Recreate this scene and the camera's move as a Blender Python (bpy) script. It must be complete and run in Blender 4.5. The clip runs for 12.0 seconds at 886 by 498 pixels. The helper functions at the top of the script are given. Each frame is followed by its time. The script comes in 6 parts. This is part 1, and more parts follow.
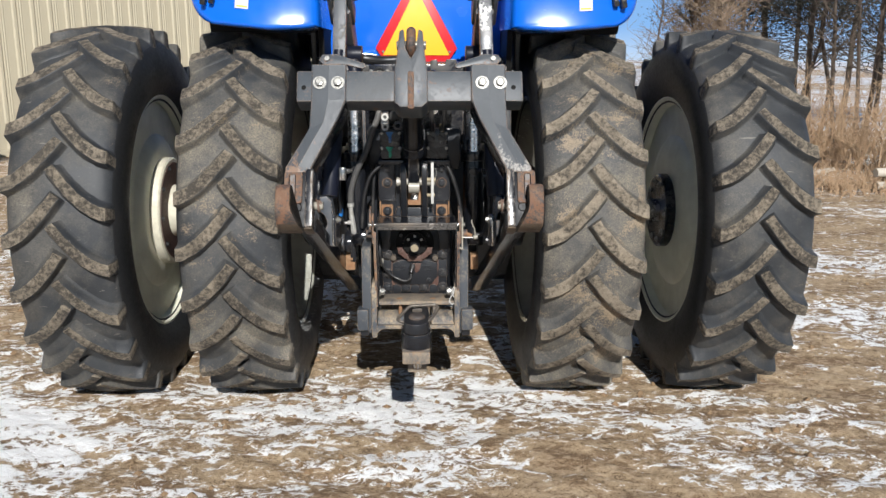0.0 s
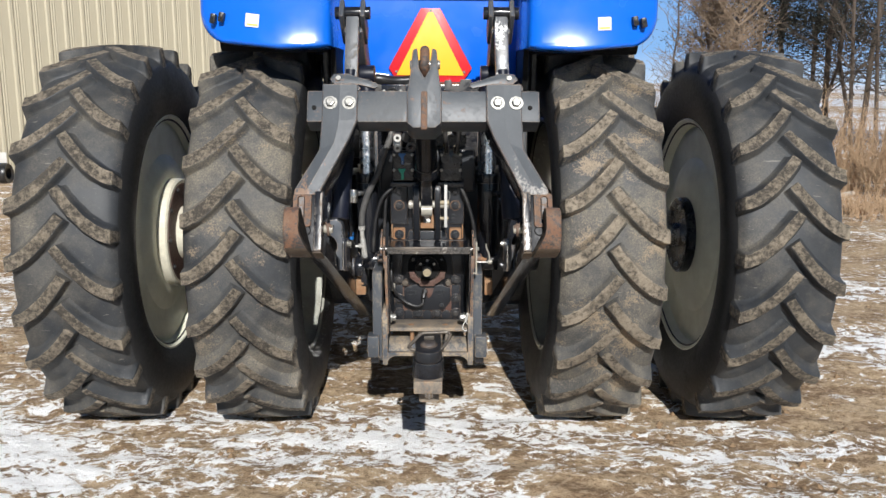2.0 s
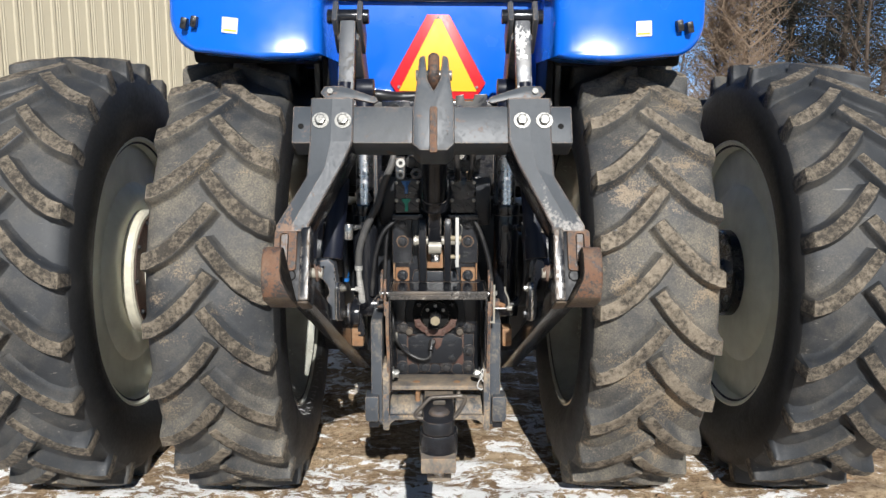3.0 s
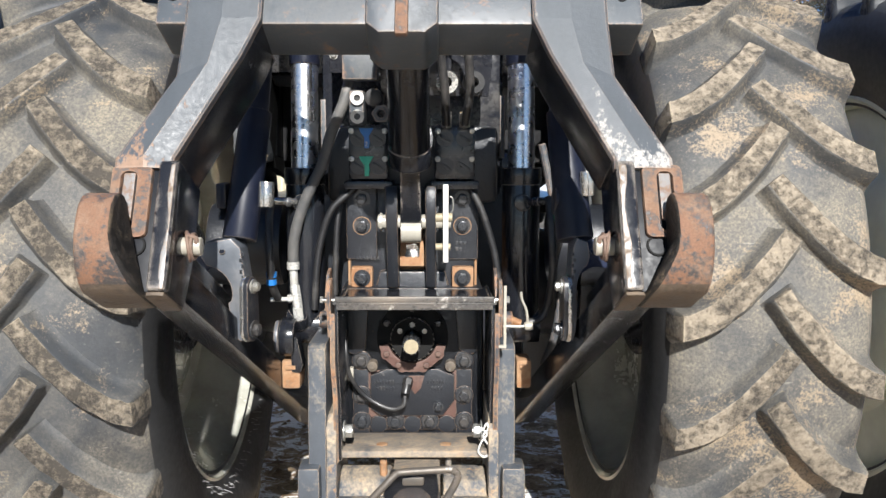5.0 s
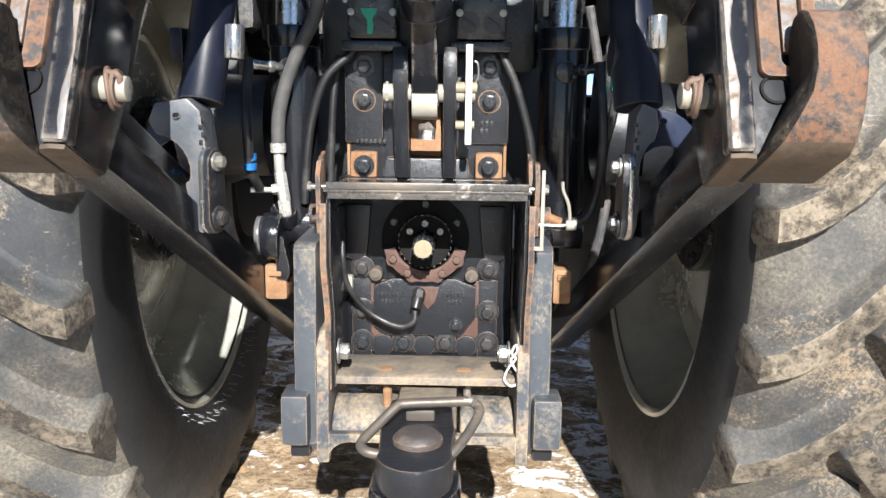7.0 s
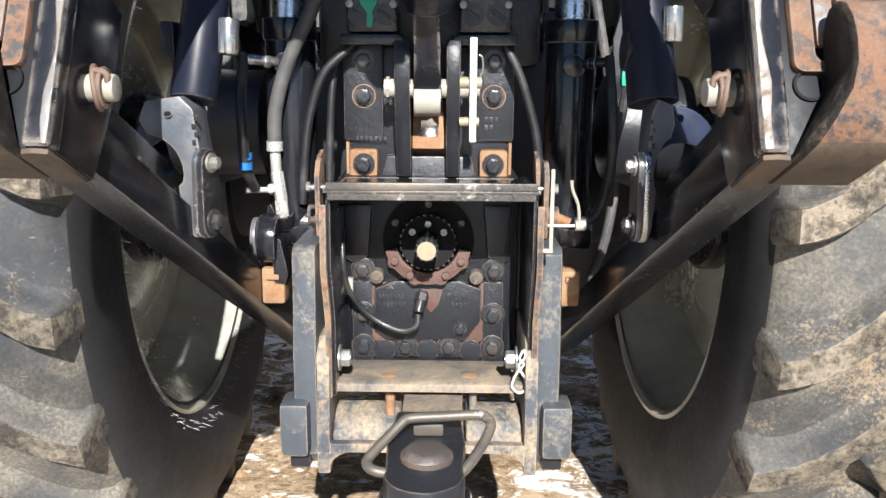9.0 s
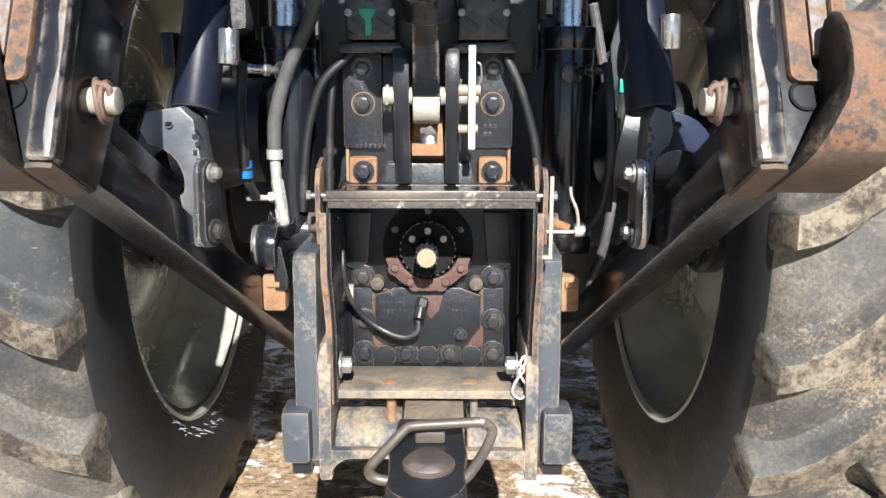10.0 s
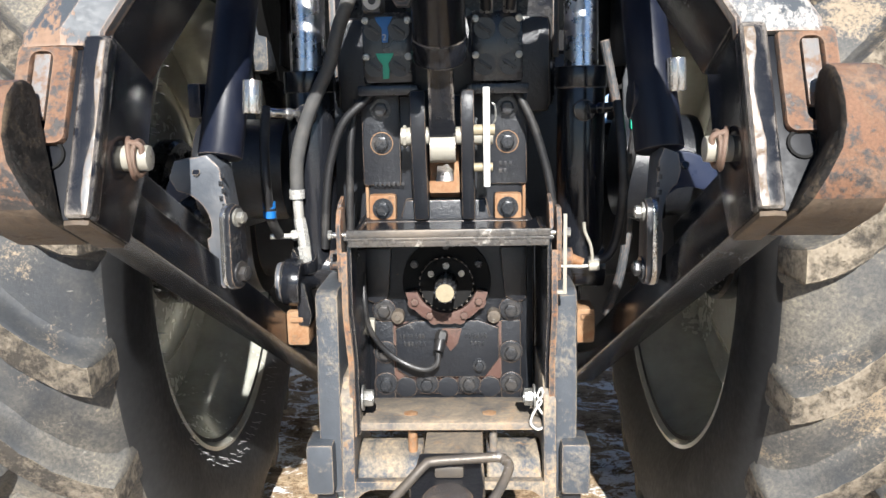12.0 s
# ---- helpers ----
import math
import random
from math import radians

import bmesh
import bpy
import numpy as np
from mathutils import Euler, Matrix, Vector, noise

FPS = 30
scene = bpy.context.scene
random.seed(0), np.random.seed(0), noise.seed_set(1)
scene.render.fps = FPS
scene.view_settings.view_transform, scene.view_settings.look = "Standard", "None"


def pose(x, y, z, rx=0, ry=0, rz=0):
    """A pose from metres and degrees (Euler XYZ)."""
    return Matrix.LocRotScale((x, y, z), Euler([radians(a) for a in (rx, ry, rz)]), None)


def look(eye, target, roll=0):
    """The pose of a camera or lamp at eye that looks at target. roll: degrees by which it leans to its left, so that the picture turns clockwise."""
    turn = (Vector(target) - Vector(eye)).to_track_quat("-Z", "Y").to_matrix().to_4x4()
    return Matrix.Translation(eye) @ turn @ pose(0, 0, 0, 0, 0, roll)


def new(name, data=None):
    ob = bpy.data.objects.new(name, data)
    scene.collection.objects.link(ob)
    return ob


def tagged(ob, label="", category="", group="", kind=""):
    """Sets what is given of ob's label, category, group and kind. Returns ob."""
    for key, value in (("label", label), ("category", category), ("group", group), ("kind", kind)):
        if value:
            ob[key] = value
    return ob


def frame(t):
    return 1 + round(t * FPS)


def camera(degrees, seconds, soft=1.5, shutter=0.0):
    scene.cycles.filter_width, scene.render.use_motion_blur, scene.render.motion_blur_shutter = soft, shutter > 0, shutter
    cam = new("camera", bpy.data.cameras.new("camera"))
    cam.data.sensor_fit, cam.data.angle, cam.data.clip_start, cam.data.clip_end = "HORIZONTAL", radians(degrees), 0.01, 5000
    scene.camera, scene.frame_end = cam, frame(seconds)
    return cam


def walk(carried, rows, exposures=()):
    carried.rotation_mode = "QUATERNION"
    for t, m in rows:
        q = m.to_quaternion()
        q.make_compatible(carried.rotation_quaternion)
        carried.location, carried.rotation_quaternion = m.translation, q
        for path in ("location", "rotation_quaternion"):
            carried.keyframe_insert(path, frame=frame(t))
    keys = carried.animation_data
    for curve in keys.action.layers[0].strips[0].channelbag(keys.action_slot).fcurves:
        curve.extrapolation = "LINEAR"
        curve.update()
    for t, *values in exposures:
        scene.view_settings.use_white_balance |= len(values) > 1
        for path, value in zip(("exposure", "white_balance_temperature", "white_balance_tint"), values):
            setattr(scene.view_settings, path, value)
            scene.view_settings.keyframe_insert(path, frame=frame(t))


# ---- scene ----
cam = camera(55.67, 12.0)
PATH = [
    (0, (-0.0004, -4.5251, 1.7488), (0.0654, -2.5772, 1.3002), 0.32),
    (0.5, (-0.0070, -4.5197, 1.7449), (0.0596, -2.5726, 1.2931), 0.15),
    (1, (-0.0055, -4.5275, 1.7442), (0.0487, -2.5770, 1.3053), 0.19),
    (1.5, (-0.0196, -4.5388, 1.7534), (0.0196, -2.5821, 1.3415), 0.16),
    (2, (0.0028, -4.4095, 1.7392), (0.0370, -2.4501, 1.3397), 0.47),
    (2.5, (0.0211, -4.1684, 1.7169), (0.0566, -2.2053, 1.3363), 0.81),
    (3, (-0.0326, -3.8378, 1.6945), (0.0026, -1.8671, 1.3551), 0.37),
    (3.2, (-0.0512, -3.7029, 1.6783), (-0.0051, -1.7313, 1.3455), 0.35),
    (4.8, (0.0179, -2.7821, 1.3478), (0.0694, -0.7934, 1.1427), 0.45),
    (5, (0.0246, -2.7059, 1.3089), (0.0711, -0.7161, 1.1127), 0.37),
    (5.5, (0.0554, -2.5578, 1.1832), (0.0654, -0.5687, 0.9748), 0.35),
    (6, (0.0620, -2.4446, 1.1382), (0.0489, -0.4622, 0.8739), 0.79),
    (6.5, (0.0496, -2.3587, 1.1544), (0.0396, -0.3867, 0.8210), 0.98),
    (8.5, (0.0198, -2.2421, 1.1678), (0.0370, -0.2772, 0.7952), 0.87),
    (9, (0.0154, -2.2364, 1.1695), (0.0294, -0.2719, 0.7947), 0.79),
    (9.5, (0.0127, -2.2362, 1.1755), (0.0252, -0.2716, 0.8009), 0.66),
    (10, (0.0128, -2.2423, 1.1797), (0.0300, -0.2769, 0.8098), 0.43),
    (10.5, (0.0149, -2.2611, 1.1939), (0.0306, -0.2940, 0.8334), 0.42),
    (11, (0.0169, -2.2783, 1.2059), (0.0139, -0.3093, 0.8553), 0.30),
    (11.5, (0.0235, -2.2749, 1.2117), (-0.0060, -0.3043, 0.8716), -0.43),
    (12, (0.0232, -2.2830, 1.2211), (-0.0144, -0.3103, 0.8940), -0.68),
]
walk(cam, [(t, look(eye, target, roll)) for t, eye, target, roll in PATH],
     exposures=((0, 0.26), (3.2, 0.36), (4.8, 1.07), (8.5, 1.30), (12, 1.27)))

# ---- world, sun ----
SUN_DIR = Vector((-0.075, 0.945, -0.578)).normalized()      # the way the sunlight travels
world = bpy.data.worlds.new("sky")
scene.world = world
world.use_nodes = True
_wn = world.node_tree.nodes
_sky = _wn.new("ShaderNodeTexSky")
_sky.sky_type = "NISHITA"
_sky.sun_disc = False
_sky.sun_elevation = math.asin(-SUN_DIR.z)
_sky.sun_rotation = math.atan2(-SUN_DIR.x, -SUN_DIR.y)
_sky.air_density = 0.75
_sky.dust_density = 0.0
_sky.ozone_density = 3.0
_wn["Background"].inputs[1].default_value = 0.05
world.node_tree.links.new(_sky.outputs[0], _wn["Background"].inputs[0])
_sd = bpy.data.lights.new("sun", "SUN")
_sd.energy = 5.0
_sd.angle = radians(0.53)
_sd.color = (1.0, 0.984, 0.955)
sun = new("sun", _sd)
sun.rotation_euler = SUN_DIR.to_track_quat("-Z", "Y").to_euler()
sun.location = (1.5, -12, 9)

# ---- materials ----
class Nodes:
    """A small hand for building node trees."""
    def __init__(self, name):
        self.m = bpy.data.materials.new(name)
        self.m.use_nodes = True
        self.t = self.m.node_tree
        self.b = self.t.nodes["Principled BSDF"]
        self.co = self.t.nodes.new("ShaderNodeTexCoord").outputs["Object"]

    def link(self, a, b):
        self.t.links.new(a, b)

    def mapping(self, scale=(1, 1, 1), rot=(0, 0, 0)):
        n = self.t.nodes.new("ShaderNodeMapping")
        n.inputs["Scale"].default_value = scale
        n.inputs["Rotation"].default_value = [radians(a) for a in rot]
        self.link(self.co, n.inputs["Vector"])
        return n.outputs[0]

    def noise(self, scale, detail=4.0, rough=0.6, vec=None, distort=0.0):
        n = self.t.nodes.new("ShaderNodeTexNoise")
        n.inputs["Scale"].default_value = scale
        n.inputs["Detail"].default_value = detail
        n.inputs["Roughness"].default_value = rough
        n.inputs["Distortion"].default_value = distort
        self.link(vec or self.co, n.inputs["Vector"])
        return n.outputs["Fac"]

    def ramp(self, fac, stops):
        n = self.t.nodes.new("ShaderNodeValToRGB")
        el = n.color_ramp.elements
        while len(el) < len(stops):
            el.new(0.5)
        for e, (p, c) in zip(el, stops):
            e.position = p
            e.color = (*c, 1) if isinstance(c, tuple) else (c, c, c, 1)
        self.link(fac, n.inputs[0])
        return n.outputs[0]

    def mix(self, fac, a, b):
        n = self.t.nodes.new("ShaderNodeMix")
        n.data_type = "RGBA"
        for k, v in ((0, fac), (6, a), (7, b)):
            if isinstance(v, (int, float)):
                n.inputs[k].default_value = v
            elif isinstance(v, tuple):
                n.inputs[k].default_value = (*v, 1)
            else:
                self.link(v, n.inputs[k])
        return n.outputs[2]

    def math(self, op, a, b):
        n = self.t.nodes.new("ShaderNodeMath")
        n.operation = op
        for k, v in ((0, a), (1, b)):
            if isinstance(v, (int, float)):
                n.inputs[k].default_value = v
            else:
                self.link(v, n.inputs[k])
        return n.outputs[0]

    def bump(self, height, strength=0.3, distance=0.01):
        n = self.t.nodes.new("ShaderNodeBump")
        n.inputs["Strength"].default_value = strength
        n.inputs["Distance"].default_value = distance
        self.link(height, n.inputs["Height"])
        self.link(n.outputs[0], self.b.inputs["Normal"])

    def edges(self, radius, breakup, at=0.10):
        """How near a worn edge is, broken up by a noise."""
        v = self.t.nodes.new("ShaderNodeBevel")
        v.samples = 4
        v.inputs["Radius"].default_value = radius
        g = self.t.nodes.new("ShaderNodeNewGeometry")
        d = self.t.nodes.new("ShaderNodeVectorMath")
        d.operation = "DOT_PRODUCT"
        self.link(v.outputs[0], d.inputs[0])
        self.link(g.outputs["Normal"], d.inputs[1])
        k = self.math("MULTIPLY", self.math("SUBTRACT", 1.0, d.outputs["Value"]), self.ramp(breakup, [(0.40, 0.0), (0.58, 2.2)]))
        return self.ramp(k, [(at * 0.4, 0.0), (at * 1.6, 1.0)])

    def out(self, color=None, rough=None, metal=None, spec=None, coat=None):
        for key, v in (("Base Color", color), ("Roughness", rough), ("Metallic", metal), ("Specular IOR Level", spec), ("Coat Weight", coat)):
            if v is None:
                continue
            if isinstance(v, (int, float)):
                self.b.inputs[key].default_value = v
            elif isinstance(v, tuple):
                self.b.inputs[key].default_value = (*v, 1)
            else:
                self.link(v, self.b.inputs[key])
        return self.m


def painted(name, base, worn, dirt, rough=0.4, wear=0.62, dust=0.6, scale=9.0, metal=0.0, bump=0.12, edge=0.0):
    """Paint that has chipped to bare or rusty metal in spots and gathered dust."""
    n = Nodes(name)
    big = n.noise(scale, 6, 0.65)
    fine = n.noise(scale * 9, 4, 0.6)
    chips = n.ramp(n.math("ADD", n.math("MULTIPLY", big, 0.7), n.math("MULTIPLY", fine, 0.3)), [(wear, 0.0), (wear + 0.05, 1.0)])
    haze = n.ramp(n.noise(scale * 0.45, 5, 0.7, n.mapping((1, 1, 1.6))), [(dust - 0.12, 0.0), (dust + 0.2, 0.75)])
    tone = n.mix(n.noise(scale * 2.3, 3), tuple(c * 0.75 for c in base), tuple(min(1, c * 1.25) for c in base))
    col = n.mix(chips, n.mix(haze, tone, dirt), worn)
    if edge:
        col = n.mix(n.edges(edge, n.math("ADD", n.math("MULTIPLY", big, 0.4), n.math("MULTIPLY", fine, 0.6))), col, worn)
    r = n.ramp(n.math("ADD", n.math("MULTIPLY", haze, 0.5), n.math("MULTIPLY", fine, 0.5)), [(0.15, max(0.05, rough - 0.15)), (0.8, min(1.0, rough + 0.3))])
    n.bump(n.math("ADD", n.math("MULTIPLY", fine, 0.5), n.math("MULTIPLY", chips, -0.5)), bump, 0.004)
    return n.out(col, r, metal)


def grimy(name, paint, rust, dust, rust_at, dust_at, rough=0.6, scale=1.0, metal=0.0, relief=0.45, soft=1.0, edge=0.006, edge_col=None):
    """Dark paint, broken through to rust, under caked dust: three sharp-edged layers."""
    n = Nodes(name)
    a = n.noise(16 * scale, 8, 0.7)
    b = n.noise(6 * scale, 9, 0.74, n.mapping((1, 1, 0.75)), 0.6)
    c = n.noise(70 * scale, 5, 0.7)
    d = n.noise(240 * scale, 3, 0.7)
    k_rust = n.ramp(n.math("ADD", n.math("MULTIPLY", a, 0.62), n.math("MULTIPLY", c, 0.38)), [(rust_at - 0.03 * soft, 0.0), (rust_at + 0.07 * soft, 1.0)])
    k_dust = n.ramp(n.math("ADD", n.math("MULTIPLY", b, 0.74), n.math("MULTIPLY", c, 0.26)), [(dust_at - 0.12 * soft, 0.0), (dust_at + 0.13 * soft, 0.92)])
    base = n.mix(a, tuple(v * 0.7 for v in paint), tuple(min(1, v * 1.35) for v in paint))
    red = n.mix(d, tuple(v * 0.55 for v in rust), tuple(min(1, v * 1.4) for v in rust))
    soil = n.mix(n.math("ADD", n.math("MULTIPLY", c, 0.5), n.math("MULTIPLY", d, 0.5)), tuple(v * 0.6 for v in dust), tuple(min(1, v * 1.3) for v in dust))
    col = n.mix(k_dust, n.mix(k_rust, base, red), soil)
    if edge:
        col = n.mix(n.edges(edge, n.math("ADD", n.math("MULTIPLY", a, 0.5), n.math("MULTIPLY", c, 0.5))), col, edge_col or n.mix(a, tuple(v * 1.1 for v in rust), tuple(min(1, v * 1.15) for v in dust)))
    n.bump(n.math("ADD", n.math("MULTIPLY", k_dust, 0.5), n.math("ADD", n.math("MULTIPLY", c, 0.5), n.math("MULTIPLY", k_rust, -0.3))), relief, 0.004)
    return n.out(col, n.ramp(n.math("ADD", n.math("MULTIPLY", k_dust, 0.6), n.math("MULTIPLY", k_rust, 0.4)), [(0.0, rough), (0.6, 0.9)]), metal)


RUST = (0.23, 0.105, 0.045)
DUST = (0.30, 0.235, 0.16)
M = {}
M["black"] = painted("black_paint", (0.012, 0.013, 0.017), RUST, (0.10, 0.09, 0.075), 0.30, 0.70, 0.62, 11)
M["cast"] = grimy("black_cast_iron", (0.013, 0.0145, 0.018), (0.22, 0.125, 0.07), (0.125, 0.11, 0.09), 0.660, 0.685, 0.32, 1.5, 0.0, 0.65, 0.7, 0.003)
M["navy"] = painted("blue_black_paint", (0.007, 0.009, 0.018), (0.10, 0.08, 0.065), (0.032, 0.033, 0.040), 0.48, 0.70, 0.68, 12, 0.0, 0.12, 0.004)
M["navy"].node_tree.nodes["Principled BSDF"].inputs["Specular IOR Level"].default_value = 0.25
# brighter copy of the navy paint, with the light put into its colour
M["navy_lit"] = painted("lit_navy_paint", (0.016, 0.022, 0.045), (0.12, 0.09, 0.07), (0.06, 0.06, 0.065), 0.4, 0.74, 0.68, 8)
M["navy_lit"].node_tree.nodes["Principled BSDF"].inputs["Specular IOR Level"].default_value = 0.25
M["rubbed"] = grimy("rubbed_bare_steel", (0.22, 0.22, 0.22), (0.13, 0.085, 0.055), (0.20, 0.15, 0.105), 0.54, 0.58, 0.36, 1.8, 0.45, 0.3)
M["tongue"] = grimy("grey_and_rust_tongue", (0.16, 0.165, 0.17), (0.16, 0.085, 0.05), (0.22, 0.165, 0.125), 0.50, 0.57, 0.5, 1.8, 0.2)
# rust brown darkened for faces that look down: shade put into the colour
M["underside"] = grimy("brown_rust_with_shade", (0.052, 0.036, 0.025), (0.022, 0.017, 0.014), (0.15, 0.108, 0.070), 0.56, 0.56, 0.6, 1.6)
M["hitch"] = grimy("worn_grey_black_paint", (0.043, 0.051, 0.060), (0.22, 0.125, 0.075), (0.115, 0.115, 0.11), 0.585, 0.60, 0.45, 1.1, 0.0, 0.2, 1.0, 0.008, (0.23, 0.17, 0.13))
M["yoke"] = painted("chipped_grey_casting", (0.075, 0.083, 0.096), (0.26, 0.19, 0.14), (0.16, 0.155, 0.15), 0.45, 0.64, 0.62, 16, 0.0, 0.3, 0.005)
M["hitch_white"] = painted("flaking_white_over_grey", (0.06, 0.065, 0.075), (0.66, 0.65, 0.62), (0.2, 0.19, 0.17), 0.4, 0.53, 0.6, 9, 0.1, 0.4)
M["claw_black"] = grimy("speckled_black_steel", (0.010, 0.009, 0.008), (0.028, 0.022, 0.018), (0.19, 0.14, 0.09), 0.52, 0.635, 0.6, 4.0, 0.0, 1.0)
M["hitch_dark"] = painted("gloss_black_paint", (0.010, 0.011, 0.014), (0.20, 0.17, 0.14), (0.030, 0.030, 0.030), 0.26, 0.665, 0.70, 26, 0.0, 0.12, 0.003)
M["leg_paint"] = painted("rubbed_black_leg_paint", (0.012, 0.013, 0.016), (0.24, 0.21, 0.18), (0.06, 0.055, 0.05), 0.28, 0.68, 0.66, 5, 0.0, 0.2, 0.014)
# leg paint taken almost to pure black: the band's shadow is in the colour
M["leg_black"] = painted("shaded_leg_paint", (0.005, 0.006, 0.009), (0.03, 0.026, 0.022), (0.016, 0.015, 0.015), 0.50, 0.74, 0.72, 14, 0.0, 0.02)
M["leg_black"].node_tree.nodes["Principled BSDF"].inputs["Specular IOR Level"].default_value = 0.15
# black shield raised to grey, the sky's reflection painted into its colour
M["shield"] = painted("shield_with_sky_sheen", (0.045, 0.048, 0.052), (0.08, 0.075, 0.07), (0.10, 0.095, 0.085), 0.4, 0.66, 0.6, 8)
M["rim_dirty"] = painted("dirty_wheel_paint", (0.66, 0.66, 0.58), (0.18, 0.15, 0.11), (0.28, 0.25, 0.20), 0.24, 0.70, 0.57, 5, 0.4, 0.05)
M["fitting"] = painted("bright_zinc_fitting", (0.50, 0.49, 0.46), (0.26, 0.19, 0.12), (0.40, 0.36, 0.29), 0.35, 0.66, 0.62, 30, 0.4)
M["hair"] = painted("pale_rubber_hair", (0.26, 0.26, 0.26), (0.3, 0.3, 0.3), (0.3, 0.3, 0.3), 0.6)
M["grey_cast"] = grimy("grey_cast_iron", (0.052, 0.059, 0.069), (0.25, 0.16, 0.095), (0.27, 0.225, 0.165), 0.620, 0.595, 0.42, 1.5, 0.0, 0.5, 0.6, 0.0045)
M["rust"] = grimy("rusty_steel", (0.21, 0.092, 0.036), (0.07, 0.045, 0.032), (0.36, 0.235, 0.135), 0.565, 0.55, 0.7, 2.4)
M["hookrust"] = grimy("rusted_forging", (0.045, 0.040, 0.038), (0.165, 0.085, 0.050), (0.22, 0.150, 0.105), 0.475, 0.575, 0.5, 1.5, 0.1, 0.6, 0.7, 0.005)
M["frame_paint"] = grimy("dark_frame_paint_caked_with_dirt", (0.050, 0.058, 0.070), (0.22, 0.12, 0.06), (0.36, 0.285, 0.195), 0.575, 0.520, 0.45, 1.6, 0.0, 0.5, 0.6, 0.004)
M["tan"] = grimy("dirt_caked_frame", (0.070, 0.075, 0.082), (0.20, 0.11, 0.06), (0.32, 0.25, 0.17), 0.58, 0.51, 0.45, 1.2)
M["caked"] = grimy("thick_dry_mud_on_steel", (0.085, 0.082, 0.080), (0.22, 0.12, 0.06), (0.35, 0.275, 0.19), 0.56, 0.515, 0.6, 1.6)
M["claw_black"].node_tree.nodes["Principled BSDF"].inputs["Specular IOR Level"].default_value = 0.22
M["edge"] = grimy("rust_edged_black_steel", (0.04, 0.042, 0.047), (0.23, 0.10, 0.045), (0.28, 0.20, 0.13), 0.515, 0.57, 0.5, 2.0)
M["brownflange"] = grimy("brown_oxide_steel", (0.085, 0.042, 0.032), (0.025, 0.02, 0.02), (0.15, 0.095, 0.07), 0.56, 0.60, 0.6, 2.5)
M["brownring"] = grimy("brown_wire", (0.13, 0.075, 0.052), (0.07, 0.045, 0.035), (0.22, 0.16, 0.12), 0.56, 0.58, 0.5, 3.0)
M["pinhead"] = grimy("dark_brown_pin_head", (0.075, 0.066, 0.062), (0.13, 0.08, 0.055), (0.20, 0.15, 0.11), 0.56, 0.60, 0.45, 2.5, 0.3)
M["steel"] = painted("worn_bright_steel", (0.46, 0.45, 0.43), (0.35, 0.24, 0.15), (0.42, 0.36, 0.28), 0.3, 0.66, 0.62, 14, 0.9)
M["muddy_steel"] = painted("muddy_round_bar", (0.10, 0.088, 0.076), (0.30, 0.28, 0.25), (0.19, 0.145, 0.10), 0.5, 0.58, 0.5, 16, 0.4)
M["flap"] = painted("dark_flap_steel", (0.10, 0.095, 0.09), (0.45, 0.42, 0.38), (0.26, 0.21, 0.16), 0.35, 0.60, 0.56, 14, 0.5)
M["zinc"] = painted("zinc_plated_steel", (0.28, 0.275, 0.255), (0.30, 0.22, 0.12), (0.45, 0.40, 0.30), 0.38, 0.68, 0.65, 20, 0.6)
M["bolt"] = painted("black_bolt", (0.03, 0.032, 0.036), RUST, (0.13, 0.11, 0.09), 0.34, 0.70, 0.6, 30, 0.3)
M["hub_cream"] = painted("cream_hub_paint", (0.60, 0.57, 0.46), (0.30, 0.2, 0.1), (0.42, 0.36, 0.26), 0.4, 0.7, 0.65, 12)
M["cream"] = painted("cream_painted_steel", (0.30, 0.28, 0.235), (0.30, 0.2, 0.1), (0.42, 0.36, 0.26), 0.4, 0.7, 0.65, 12)
M["white"] = painted("white_paint", (0.50, 0.49, 0.46), (0.35, 0.28, 0.2), (0.55, 0.5, 0.42), 0.5, 0.7, 0.66, 14)
M["rim"] = painted("silver_green_wheel_paint", (0.88, 0.85, 0.67), (0.36, 0.30, 0.22), (0.62, 0.56, 0.43), 0.50, 0.80, 0.70, 4, 0.0, 0.03)
M["rubber_hose"] = painted("hose_rubber", (0.016, 0.016, 0.017), (0.05, 0.048, 0.045), (0.11, 0.10, 0.09), 0.5, 0.62, 0.62, 18)
M["grey_hose"] = painted("dusty_hose_rubber", (0.06, 0.06, 0.06), (0.12, 0.11, 0.1), (0.14, 0.13, 0.115), 0.65, 0.6, 0.55, 18)
M["plastic"] = painted("black_plastic", (0.012, 0.012, 0.013), (0.03, 0.03, 0.03), (0.06, 0.055, 0.05), 0.42, 0.7, 0.62, 16)
M["liner"] = painted("fender_liner_plastic", (0.010, 0.010, 0.010), (0.02, 0.02, 0.02), (0.03, 0.027, 0.024), 0.75, 0.7, 0.66, 5)
M["liner"].node_tree.nodes["Principled BSDF"].inputs["Specular IOR Level"].default_value = 0.10


def simple(name, color, rough, metal=0.0, var=0.12, scale=14, coat=0.0, bump=0.0):
    n = Nodes(name)
    f = n.noise(scale, 5, 0.6)
    n.link(n.mix(f, tuple(c * (1 - var) for c in color), tuple(min(1, c * (1 + var)) for c in color)), n.b.inputs["Base Color"])
    n.link(n.ramp(n.noise(scale * 3, 3), [(0.3, max(0.03, rough - 0.06)), (0.8, rough + 0.1)]), n.b.inputs["Roughness"])
    n.b.inputs["Metallic"].default_value = metal
    n.b.inputs["Coat Weight"].default_value = coat
    if bump:
        n.bump(f, bump, 0.003)
    return n.m


